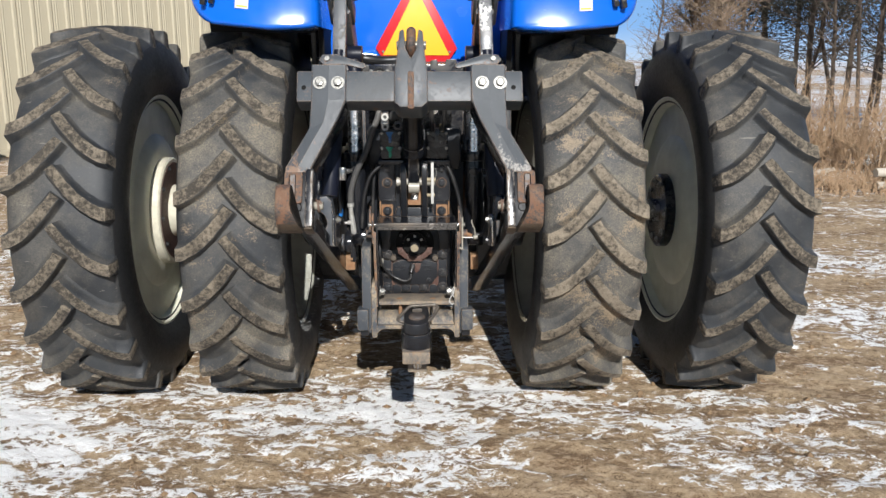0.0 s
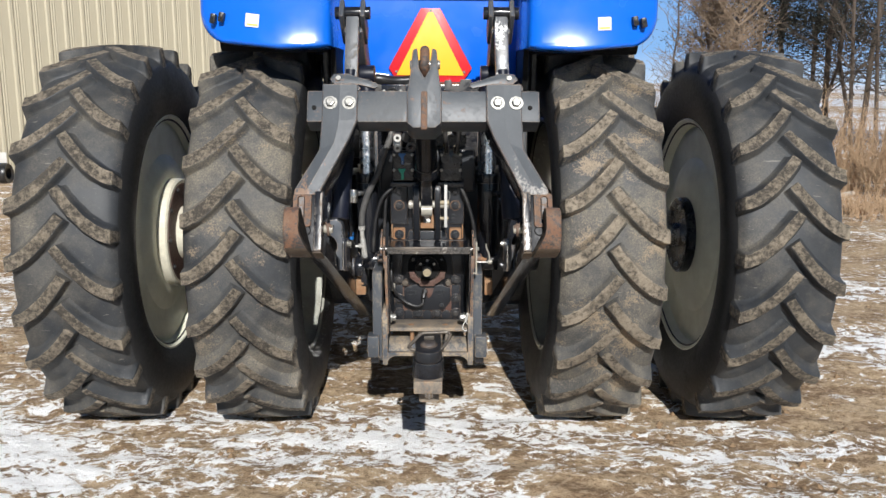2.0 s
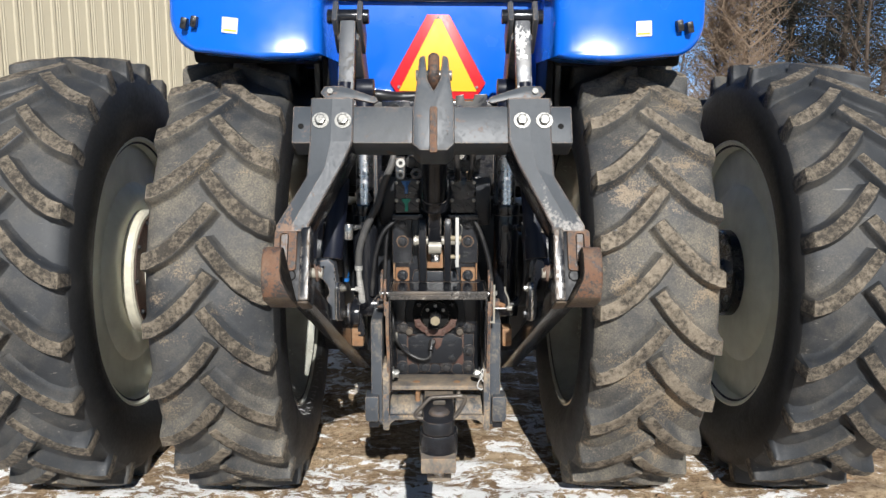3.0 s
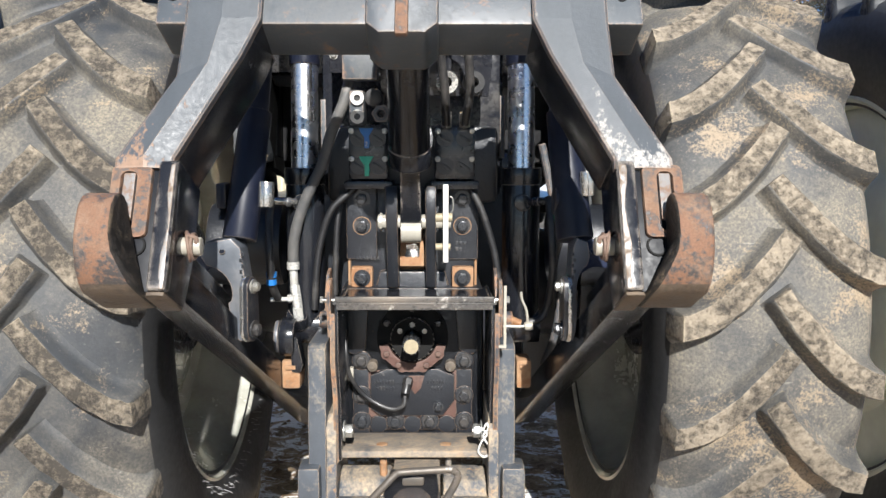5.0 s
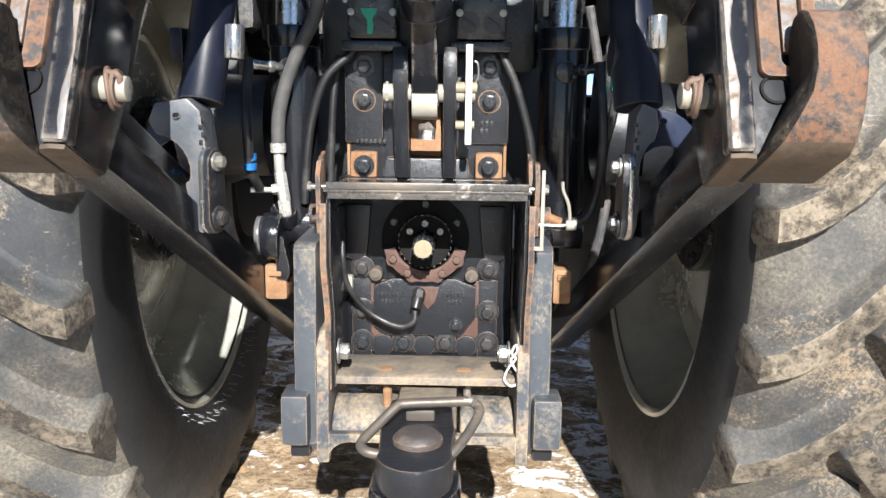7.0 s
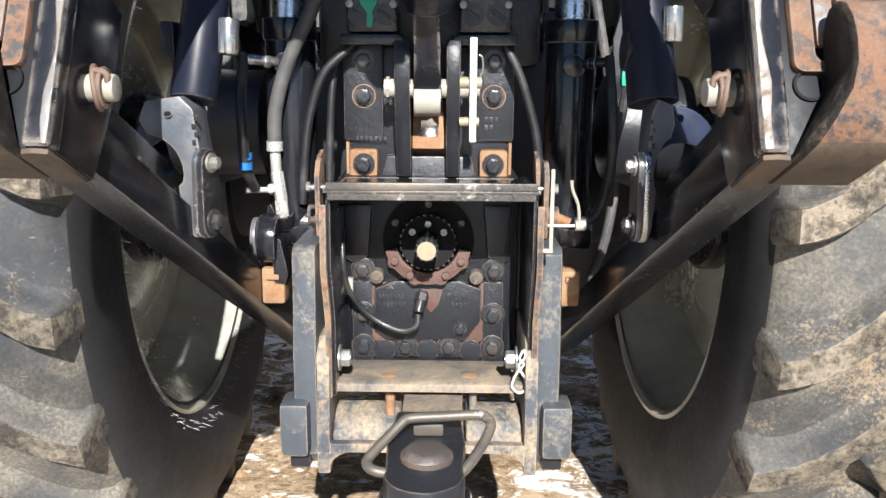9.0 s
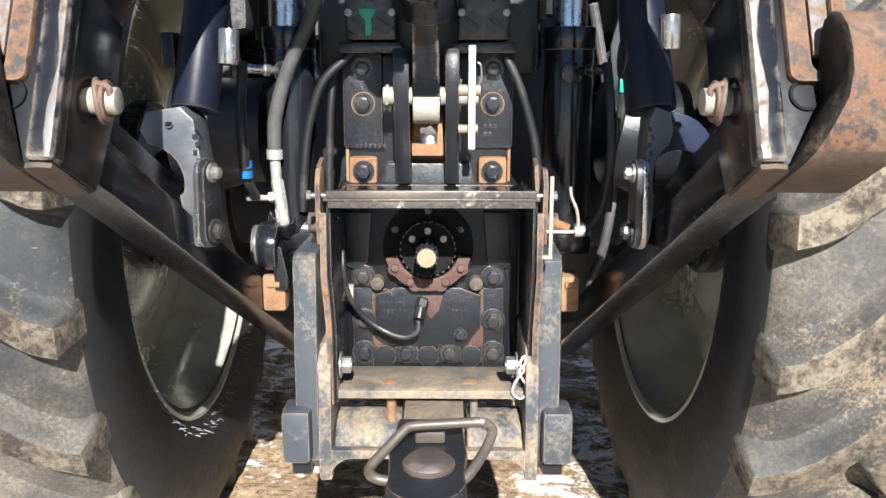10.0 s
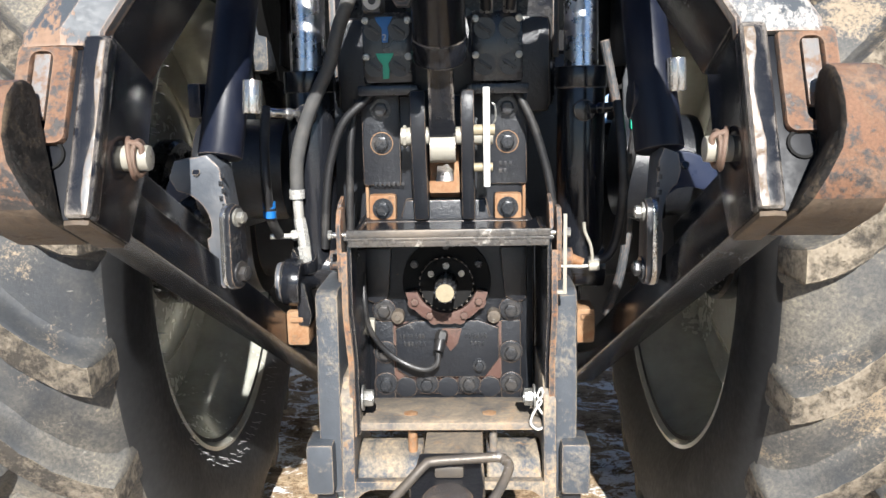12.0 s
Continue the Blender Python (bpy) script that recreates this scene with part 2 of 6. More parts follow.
M["chrome"] = simple("chrome", (0.74, 0.73, 0.74), 0.28, 1.0, 0.03)
M["blue"] = simple("gloss_blue_paint", (0.003, 0.122, 0.64), 0.24, 0.0, 0.05, 1.5, 0.55)
M["sign_orange"] = simple("sign_yellow_orange", (0.95, 0.47, 0.015), 0.5, 0.0, 0.05, 6)
M["sign_red"] = simple("sign_red_reflective", (0.58, 0.012, 0.02), 0.38, 0.0, 0.15, 40)
M["sticker"] = simple("white_sticker", (0.72, 0.71, 0.69), 0.5, 0.0, 0.06, 60)
M["tag_blue"] = simple("blue_plastic", (0.008, 0.12, 0.37), 0.45)
M["tag_green"] = simple("green_plastic", (0.012, 0.33, 0.21), 0.45)
M["brass"] = simple("dull_brass_end", (0.28, 0.235, 0.155), 0.6, 0.2, 0.35, 90)
M["copper"] = simple("orange_cap", (0.45, 0.17, 0.03), 0.6)


def arm_paint(name, base, worn, low, high, at, scale):
    """Arm paint that is worn through most towards the arm's lower end."""
    n = Nodes(name)
    z = n.t.nodes.new("ShaderNodeSeparateXYZ")
    n.link(n.co, z.inputs[0])
    drop = n.ramp(n.math("ADD", z.outputs[2], 0.5), [(0.5 + low, 0.17), (0.5 + high, 0.0)])
    big = n.noise(scale, 7, 0.72, n.mapping((1.4, 1, 0.55), (0, 28, 0)))
    fine = n.noise(scale * 8, 5, 0.7)
    s = n.math("ADD", n.math("ADD", n.math("MULTIPLY", big, 0.7), n.math("MULTIPLY", fine, 0.3)), drop)
    chips = n.ramp(s, [(at, 0.0), (at + 0.045, 1.0)])
    tone = n.mix(big, tuple(c * 0.7 for c in base), tuple(c * 1.4 for c in base))
    col = n.mix(chips, tone, n.mix(fine, tuple(c * 0.6 for c in worn), tuple(min(1, c * 1.25) for c in worn)))
    col = n.mix(n.edges(0.008, s), col, (0.23, 0.16, 0.115))
    n.bump(n.math("SUBTRACT", n.math("MULTIPLY", fine, 0.5), n.math("MULTIPLY", chips, 0.5)), 0.25, 0.004)
    return n.out(col, n.ramp(fine, [(0.3, 0.4), (0.7, 0.65)]))


M["arm_rusty"] = arm_paint("grey_arm_paint_gone_rusty", (0.046, 0.053, 0.061), (0.21, 0.13, 0.085), -0.01, 0.13, 0.635, 14)
M["arm_scuffed"] = arm_paint("grey_arm_paint_scuffed_white", (0.046, 0.053, 0.061), (0.30, 0.285, 0.265), 0.0, 0.24, 0.652, 16)


def glass():
    n = Nodes("cab_glass")
    n.out((0.75, 0.82, 0.84), n.ramp(n.noise(30, 2), [(0.3, 0.02), (0.8, 0.06)]))
    n.b.inputs["Transmission Weight"].default_value = 1.0
    n.b.inputs["IOR"].default_value = 1.45
    return n.m


M["glass"] = glass()


def rubber(name, dust_level, pale=1.0):
    """Weathered tread rubber: soft grey bloom, thin dust in broad drifts, caked soil here and there, fine scratches."""
    n = Nodes(name)
    big = n.noise(2.6, 5, 0.6)
    mid = n.noise(11, 6, 0.66)
    fine = n.noise(150, 5, 0.75)
    d = n.math("ADD", n.math("MULTIPLY", big, 0.62), n.math("MULTIPLY", mid, 0.38))
    haze = n.ramp(d, [(dust_level - 0.13, 0.0), (dust_level - 0.02, 0.22), (dust_level + 0.12, 0.80)])
    bloom = n.ramp(n.math("ADD", n.math("MULTIPLY", n.noise(5.0, 4, 0.5), 0.7), n.math("MULTIPLY", fine, 0.3)), [(0.36, 0.0), (0.64, 1.0)])
    base = n.mix(bloom, (0.026 * pale, 0.029 * pale, 0.033 * pale), (0.060 * pale, 0.064 * pale, 0.069 * pale))
    mud = n.mix(n.ramp(fine, [(0.30, 0.0), (0.68, 1.0)]), (0.13, 0.115, 0.092), (0.31, 0.265, 0.195))
    speck = n.ramp(n.noise(80, 5, 0.85), [(0.625, 0.0), (0.675, 0.8)])
    scratch = n.ramp(n.noise(26, 3, 0.5, n.mapping((0.35, 3.2, 3.2), (35, 0, 20))), [(0.70, 0.0), (0.735, 0.45)])
    cake = n.ramp(n.math("ADD", n.math("MULTIPLY", n.noise(4.2, 7, 0.70, n.mapping((1, 1, 1.5))), 0.66), n.math("MULTIPLY", fine, 0.34)), [(dust_level + 0.025, 0.0), (dust_level + 0.095, 0.85)])
    col = n.mix(n.math("MULTIPLY", haze, n.ramp(fine, [(0.3, 0.5), (0.6, 1.0)])), base, mud)
    col = n.mix(n.math("MAXIMUM", n.math("MULTIPLY", speck, 0.36), scratch), col, (0.27, 0.25, 0.215))
    col = n.mix(cake, col, n.mix(fine, (0.15, 0.112, 0.074), (0.37, 0.285, 0.19)))
    n.bump(n.math("ADD", n.math("MULTIPLY", mid, 0.5), n.math("MULTIPLY", fine, 0.5)), 0.38, 0.005)
    return n.out(col, n.ramp(haze, [(0.0, 0.55), (1.0, 0.95)]), 0.0, 0.45)


def lug_top(name, amount):
    n = Nodes(name)
    a = n.noise(52, 8, 0.78)
    b = n.noise(11, 5, 0.7)
    k = n.ramp(n.math("ADD", n.math("MULTIPLY", a, 0.62), n.math("MULTIPLY", b, 0.38)), [(amount - 0.055, 0.0), (amount + 0.06, 1.0)])
    col = n.mix(k, (0.055, 0.047, 0.038), n.mix(n.noise(150, 3), (0.14, 0.116, 0.088), (0.37, 0.31, 0.23)))
    col = n.mix(n.edges(0.007, n.math("ADD", n.math("MULTIPLY", a, 0.6), n.math("MULTIPLY", b, 0.4)), 0.16), col, (0.34, 0.28, 0.20))
    n.bump(n.math("ADD", a, n.math("MULTIPLY", k, 0.6)), 0.75, 0.008)
    return n.out(col, 0.9)


M["rubber_inner_right"] = rubber("tyre_rubber_dusty", 0.502, 0.90)
M["rubber"] = rubber("tyre_rubber", 0.595, 0.72)
M["rubber_inner_left"] = rubber("tyre_rubber_grey", 0.530, 0.85)
# sidewalls: less dusty and darker than the tread, their shade painted in
M["sidewall"] = painted("shaded_sidewall_rubber", (0.018, 0.0185, 0.0195), (0.036, 0.035, 0.034), (0.034, 0.032, 0.030), 0.62, 0.70, 0.62, 7)
M["sidewall"].node_tree.nodes["Principled BSDF"].inputs["Specular IOR Level"].default_value = 0.35
M["lug_top"] = lug_top("worn_lug_top", 0.505)
M["lug_top_dusty"] = lug_top("dusty_lug_top", 0.465)


def ground_material():
    n = Nodes("dirt_with_snow")
    streak = n.mapping((0.9, 1.55, 1), (0, 0, -36))
    big = n.noise(0.8, 3, 0.5, n.mapping((-0.8, 1.1, 1), (0, 0, 12)))
    mid = n.noise(4.6, 9, 0.70, streak, 1.1)
    fine = n.noise(19, 9, 0.74, n.mapping((0.9, 1.3, 1), (0, 0, -50)), 0.8)
    grit = n.noise(110, 6, 0.78)
    place = n.t.nodes.new("ShaderNodeSeparateXYZ")
    n.link(n.co, place.inputs[0])
    bare = n.ramp(n.math("MULTIPLY", place.outputs[1], 0.1), [(0.25, 0.0), (0.45, 0.055), (0.80, 0.02)])
    s = n.math("ADD", n.math("ADD", n.math("MULTIPLY", big, 0.36), n.math("MULTIPLY", mid, 0.52)), n.math("ADD", n.math("MULTIPLY", fine, 0.42), n.math("MULTIPLY", grit, 0.06)))
    s = n.math("SUBTRACT", s, bare)
    snow = n.ramp(s, [(0.692, 0.0), (0.708, 0.72), (0.738, 1.0)])
    dirt = n.mix(n.ramp(n.noise(2.4, 9, 0.74, streak), [(0.42, 0.0), (0.56, 1.0)]), (0.22, 0.135, 0.070), (0.47, 0.34, 0.205))
    dirt = n.mix(n.ramp(fine, [(0.47, 0.0), (0.62, 0.8)]), dirt, (0.60, 0.46, 0.31))
    dirt = n.mix(n.ramp(n.math("ADD", n.math("MULTIPLY", grit, 0.55), n.math("MULTIPLY", fine, 0.45)), [(0.42, 0.95), (0.485, 0.0)]), dirt, (0.12, 0.075, 0.04))
    white = n.mix(n.ramp(grit, [(0.34, 0.0), (0.44, 1.0)]), (0.86, 0.81, 0.74), (0.985, 0.985, 0.98))
    col = n.mix(snow, dirt, white)
    h = n.math("ADD", n.math("ADD", n.math("MULTIPLY", mid, 0.6), n.math("MULTIPLY", fine, 0.7)), n.math("MULTIPLY", grit, 0.16))
    n.bump(h, 0.65, 0.045)
    return n.out(col, n.ramp(snow, [(0.0, 0.95), (1.0, 0.6)]))


M["ground"] = ground_material()
M["clod"] = simple("frozen_soil", (0.21, 0.135, 0.075), 0.95, 0.0, 0.5, 40)


def snow_material():
    n = Nodes("old_snow")
    f = n.noise(0.5, 7, 0.7)
    n.bump(n.noise(3, 5), 0.3, 0.05)
    return n.out(n.mix(n.ramp(f, [(0.40, 0.0), (0.55, 1.0)]), (0.40, 0.34, 0.27), (0.74, 0.77, 0.82)), 0.7)


M["snow"] = snow_material()


def sky_material():
    """A clear winter sky near the horizon."""
    n = Nodes("distant_sky")
    z = n.t.nodes.new("ShaderNodeSeparateXYZ")
    n.link(n.co, z.inputs[0])
    c = n.ramp(n.math("MULTIPLY", z.outputs[2], 0.01), [(0.0, (0.60, 0.76, 0.97)), (0.16, (0.27, 0.52, 0.92)), (1.0, (0.16, 0.38, 0.84))])
    e = n.t.nodes.new("ShaderNodeEmission")
    n.link(c, e.inputs[0])
    e.inputs[1].default_value = 0.82
    n.link(e.outputs[0], n.t.nodes["Material Output"].inputs[0])
    return n.m


M["sky"] = sky_material()


def siding_material():
    n = Nodes("tan_metal_siding")
    f = n.noise(1.2, 5, 0.6, n.mapping((1, 1, 0.25)))
    col = n.mix(f, (0.37, 0.33, 0.24), (0.46, 0.415, 0.31))
    return n.out(col, n.ramp(n.noise(6, 3), [(0.3, 0.38), (0.7, 0.55)]), 0.0)


M["siding"] = siding_material()


def bark(name, a, b):
    n = Nodes(name)
    f = n.noise(9, 6, 0.7, n.mapping((1, 1, 0.2)))
    n.bump(f, 0.6, 0.03)
    return n.out(n.mix(f, a, b), 0.95)


M["bark"] = bark("tree_bark", (0.035, 0.028, 0.024), (0.17, 0.13, 0.10))
M["twig"] = bark("dry_twigs", (0.26, 0.17, 0.10), (0.58, 0.41, 0.26))
M["twig_grey"] = bark("grey_brown_twigs", (0.13, 0.095, 0.068), (0.34, 0.25, 0.175))
M["birch"] = bark("pale_log_bark", (0.34, 0.30, 0.25), (0.60, 0.55, 0.47))


def needles():
    n = Nodes("pine_needles")
    r = n.t.nodes.new("ShaderNodeNewGeometry").outputs["Random Per Island"]
    return n.out(n.mix(r, (0.012, 0.014, 0.010), (0.055, 0.050, 0.034)), 0.8)


M["needles"] = needles()

# ---- mesh helpers ----
def finish(bm, name, material, smooth=35.0):
    bmesh.ops.recalc_face_normals(bm, faces=bm.faces[:])
    me = bpy.data.meshes.new(name)
    bm.to_mesh(me)
    bm.free()
    for m in (material if isinstance(material, (list, tuple)) else [material]):
        me.materials.append(M[m])
    if smooth:
        me.polygons.foreach_set("use_smooth", [True] * len(me.polygons))
        me.set_sharp_from_angle(angle=radians(smooth))
    return me


def part(name, bm, material, parent, label="", smooth=35.0):
    """One mesh object under a thing or under a part."""
    ob = new(name, finish(bm, name, material, smooth))
    ob.parent = parent
    if parent.name == "tractor":
        ob.matrix_basis = SEAT[0]
    return tagged(ob, label)


SEAT = [Matrix()]          # where the sub-assembly that is being built sits on the tractor


def thing(name, label, category, at=(0, 0, 0), group="", kind=""):
    ob = new(name)
    ob.empty_display_size = 0.1
    ob.location = at
    return tagged(ob, label, category, group, kind)


def solid(name, bm, material, label, category, group="", kind="", smooth=35.0):
    return tagged(new(name, finish(bm, name, material, smooth)), label, category, group, kind)


def bevel(bm, geom_verts, width, seg=2):
    if width <= 0:
        return
    vs = set(geom_verts)
    edges = [e for e in bm.edges if e.verts[0] in vs and e.verts[1] in vs and len(e.link_faces) == 2 and e.calc_face_angle(0) > 0.5]
    bmesh.ops.bevel(bm, geom=edges, offset=width, segments=seg, profile=0.6, affect="EDGES", clamp_overlap=True)


def box(bm, centre, size, bev=0.004, m=None, seg=2):
    mat = (m or Matrix()) @ Matrix.Translation(centre) if m is None else Matrix.Translation(centre) @ m
    r = bmesh.ops.create_cube(bm, size=1, matrix=mat @ Matrix.Diagonal((*size, 1)))
    bevel(bm, r["verts"], bev, seg)
    return bm


def between(p, q):
    p, q = Vector(p), Vector(q)
    return Matrix.Translation((p + q) / 2) @ (q - p).to_track_quat("Z", "Y").to_matrix().to_4x4(), (q - p).length


def rod(bm, p, q, r, r2=None, seg=24, bev=0.0):
    m, d = between(p, q)
    out = bmesh.ops.create_cone(bm, cap_ends=True, segments=seg, radius1=r, radius2=r if r2 is None else r2, depth=d, matrix=m)
    bevel(bm, out["verts"], bev)
    return bm


def bar(bm, p, q, w, h, bev=0.004, up=(0, 0, 1)):
    """A square bar from p to q, w across and h along up."""
    p, q = Vector(p), Vector(q)
    z = (q - p).normalized()
    x = Vector(up).cross(z).normalized()
    y = z.cross(x)
    m = Matrix((x, y, z)).transposed().to_4x4()
    m.translation = (p + q) / 2
    r = bmesh.ops.create_cube(bm, size=1, matrix=m @ Matrix.Diagonal((w, h, (q - p).length, 1)))
    bevel(bm, r["verts"], bev)
    return bm


def prism(bm, pts, plane, a, b, bev=0.003, m=None, seg=2):
    """A flat outline pushed from a to b: plane 'xz' pushes along y, 'yz' along x, 'xy' along z."""
    def at(p, k):
        v = {"xz": (p[0], k, p[1]), "yz": (k, p[0], p[1]), "xy": (p[0], p[1], k)}[plane]
        return m @ Vector(v) if m is not None else Vector(v)
    lo = [bm.verts.new(at(p, a)) for p in pts]
    hi = [bm.verts.new(at(p, b)) for p in pts]
    n = len(pts)
    bm.faces.new(lo)
    bm.faces.new(hi[::-1])
    for i in range(n):
        bm.faces.new((lo[i], hi[i], hi[(i + 1) % n], lo[(i + 1) % n]))
    bmesh.ops.recalc_face_normals(bm, faces=bm.faces[:])
    bevel(bm, lo + hi, bev, seg)
    return bm


def arc(cx, cy, r, a0, a1, n=10):
    return [(cx + r * math.cos(radians(a0 + (a1 - a0) * i / n)), cy + r * math.sin(radians(a0 + (a1 - a0) * i / n))) for i in range(n + 1)]


def curve_points(pts, n=10):
    """A smooth line through pts."""
    p = [Vector(a) for a in pts]
    p = [2 * p[0] - p[1]] + p + [2 * p[-1] - p[-2]]
    out = []
    for i in range(1, len(p) - 2):
        for k in range(n):
            t = k / n
            out.append(0.5 * (2 * p[i] + (p[i + 1] - p[i - 1]) * t + (2 * p[i - 1] - 5 * p[i] + 4 * p[i + 1] - p[i + 2]) * t * t
                              + (3 * p[i] - p[i - 1] - 3 * p[i + 1] + p[i + 2]) * t ** 3))
    return out + [p[-2]]


def sweep(bm, pts, r, seg=12, smooth=8, r_end=None):
    line = curve_points(pts, smooth) if smooth else [Vector(a) for a in pts]
    rings, side = [], None
    for i, c in enumerate(line):
        d = (line[min(i + 1, len(line) - 1)] - line[max(i - 1, 0)]).normalized()
        if side is None:
            side = d.orthogonal().normalized()
        side = (side - d * side.dot(d)).normalized()
        other = d.cross(side)
        rr = r if r_end is None else r + (r_end - r) * i / (len(line) - 1)
        rings.append([bm.verts.new(c + rr * (math.cos(2 * math.pi * k / seg) * side + math.sin(2 * math.pi * k / seg) * other)) for k in range(seg)])
    for a, b in zip(rings, rings[1:]):
        for k in range(seg):
            bm.faces.new((a[k], a[(k + 1) % seg], b[(k + 1) % seg], b[k]))
    bm.faces.new(rings[0][::-1])
    bm.faces.new(rings[-1])
    return bm


def lathe(bm, profile, centre, seg=64, closed=False, a0=0.0, a1=360.0):
    """Spins (offset along x, radius) round an axle along x."""
    cx, cy, cz = centre
    full = abs(a1 - a0) >= 359.9
    n = seg if full else seg + 1
    rings = []
    for i in range(n):
        a = radians(a0 + (a1 - a0) * i / seg)
        rings.append([bm.verts.new((cx + x, cy - r * math.cos(a), cz + r * math.sin(a))) for x, r in profile])
    m = len(profile)
    for i in range(n if full else n - 1):
        p, q = rings[i], rings[(i + 1) % n]
        for k in range(m if closed else m - 1):
            bm.faces.new((p[k], p[(k + 1) % m], q[(k + 1) % m], q[k]))
    return bm


def hexbolt(bm, p, axis, r=0.014, h=0.012, washer=True):
    """A hexagon head with its washer; p is on the seat, axis points out."""
    axis = Vector(axis).normalized()
    p = Vector(p)
    if washer:
        rod(bm, p, p + axis * 0.003, r * 1.45, seg=20)
        p = p + axis * 0.003
    m, d = between(p, p + axis * h)
    out = bmesh.ops.create_cone(bm, cap_ends=True, segments=6, radius1=r, radius2=r * 0.97, depth=d, matrix=m @ Matrix.Rotation(0.4, 4, "Z"))
    bevel(bm, out["verts"], r * 0.12)
    rod(bm, p, p + axis * (h + 0.0012), r * 0.62, seg=14)
    return bm


def B():
    return bmesh.new()

# ---- ground ----
def ground_height(x, y):
    near = math.exp(-((x * 0.12) ** 2 + ((y + 1) * 0.12) ** 2))
    h = 0.016 * noise.fractal(Vector((x * 1.1, y * 1.6, 3.1)), 1.0, 2.0, 3) * near
    h += 0.012 * noise.noise(Vector((x * 4.5 + y * 1.5, y * 6.5, 1.0))) * near
    u, v = x * 0.83 - y * 0.56, x * 0.56 + y * 0.83
    ridge = 1.0 - abs(noise.noise(Vector((u * 3.0, v * 7.5, 4.0)))) * 2.2
    h += 0.013 * ridge * near + 0.007 * noise.noise(Vector((u * 11.0, v * 17.0, 8.0))) * near
    far = max(0.0, math.hypot(x, y) - 9.0)
    return h - 0.004 + 0.02 * min(far, 14.0) * (0.5 + 0.5 * noise.noise(Vector((x * 0.07, y * 0.07, 0))))


def make_ground():
    bm = B()
    def stops():
        s = [-400.0, -150.0, -60.0, -30.0, -18.0, -12.0]
        v = -9.0
        while v < 9.0:
            s.append(v)
            v += 0.036 if abs(v) < 3.2 else 0.28
        return s + [9.0, 11.0, 13.5, 17.0, 22.0, 30.0, 60.0, 150.0, 400.0]
    xs, ys = stops(), stops()
    rows = [[bm.verts.new((x, y, ground_height(x, y))) for x in xs] for y in ys]
    for a, b in zip(rows, rows[1:]):
        for i in range(len(xs) - 1):
            bm.faces.new((a[i], a[i + 1], b[i + 1], b[i]))
    return solid("ground", bm, "ground", "frozen brown dirt yard with streaks of thin snow", "ground", kind="structure", smooth=60)


make_ground()


def make_clods():
    """Loose frozen lumps scattered over the yard."""
    rnd = random.Random(21)
    bm = B()
    for _ in range(5200):
        x, y = rnd.uniform(-4.2, 4.2), rnd.uniform(-2.4, 3.2)
        if noise.noise(Vector((x * 0.9, y * 0.9, 9.0))) < rnd.uniform(-0.5, 0.35):
            continue
        r = 0.004 + 0.020 * rnd.random() ** 3
        c = Vector((x, y, ground_height(x, y) + r * 0.25))
        ring = [bm.verts.new(c + Vector((math.cos(k * 1.2566) * r * rnd.uniform(0.7, 1.5), math.sin(k * 1.2566) * r * rnd.uniform(0.7, 1.3), rnd.uniform(-0.5, 0.2) * r))) for k in range(5)]
        top = bm.verts.new(c + Vector((rnd.uniform(-0.4, 0.4) * r, rnd.uniform(-0.4, 0.4) * r, r * rnd.uniform(0.5, 0.9))))
        for k in range(5):
            bm.faces.new((ring[k], ring[(k + 1) % 5], top))
    return solid("soil_clods", bm, "clod", "small frozen brown soil clods lying on the yard", "soil", kind="stuff", smooth=0)


make_clods()


def make_snow_field():
    """Snow lying on the open field past the brush."""
    bm = B()
    xs = [2 + i * 2.0 for i in range(0, 40)] + [100, 200, 380]
    ys = [13.5 + i * 1.5 for i in range(0, 16)] + [40, 60, 100, 200, 390]
    rows = [[bm.verts.new((x, y + 0.8 * noise.noise(Vector((x * 0.3, y * 0.3, 5))) * (y < 20), ground_height(x, y) + (0.03 if y > 15 else -0.05 + 0.05 * (y - 13.5)))) for x in xs] for y in ys]
    for a, b in zip(rows, rows[1:]):
        for i in range(len(xs) - 1):
            bm.faces.new((a[i], a[i + 1], b[i + 1], b[i]))
    return solid("snow_field", bm, "snow", "open field under old snow", "snow", kind="structure", smooth=60)


make_snow_field()


def make_backdrop():
    bm = B()
    lo, hi = [], []
    for i in range(41):
        a = radians(-75 + 150 * i / 40)
        lo.append(bm.verts.new((420 * math.sin(a), 420 * math.cos(a), -8)))
        hi.append(bm.verts.new((420 * math.sin(a), 420 * math.cos(a), 150)))
    for i in range(40):
        bm.faces.new((lo[i], lo[i + 1], hi[i + 1], hi[i]))
    return solid("backdrop", bm, "sky", "pale blue winter sky at the horizon", "sky", kind="structure")


make_backdrop()

# ---- metal shed ----
SHED_FOOT = Vector((-7.34, 9.68, 0.0))
SHED_WAY = Vector((math.cos(radians(48)), math.sin(radians(48)), 0))


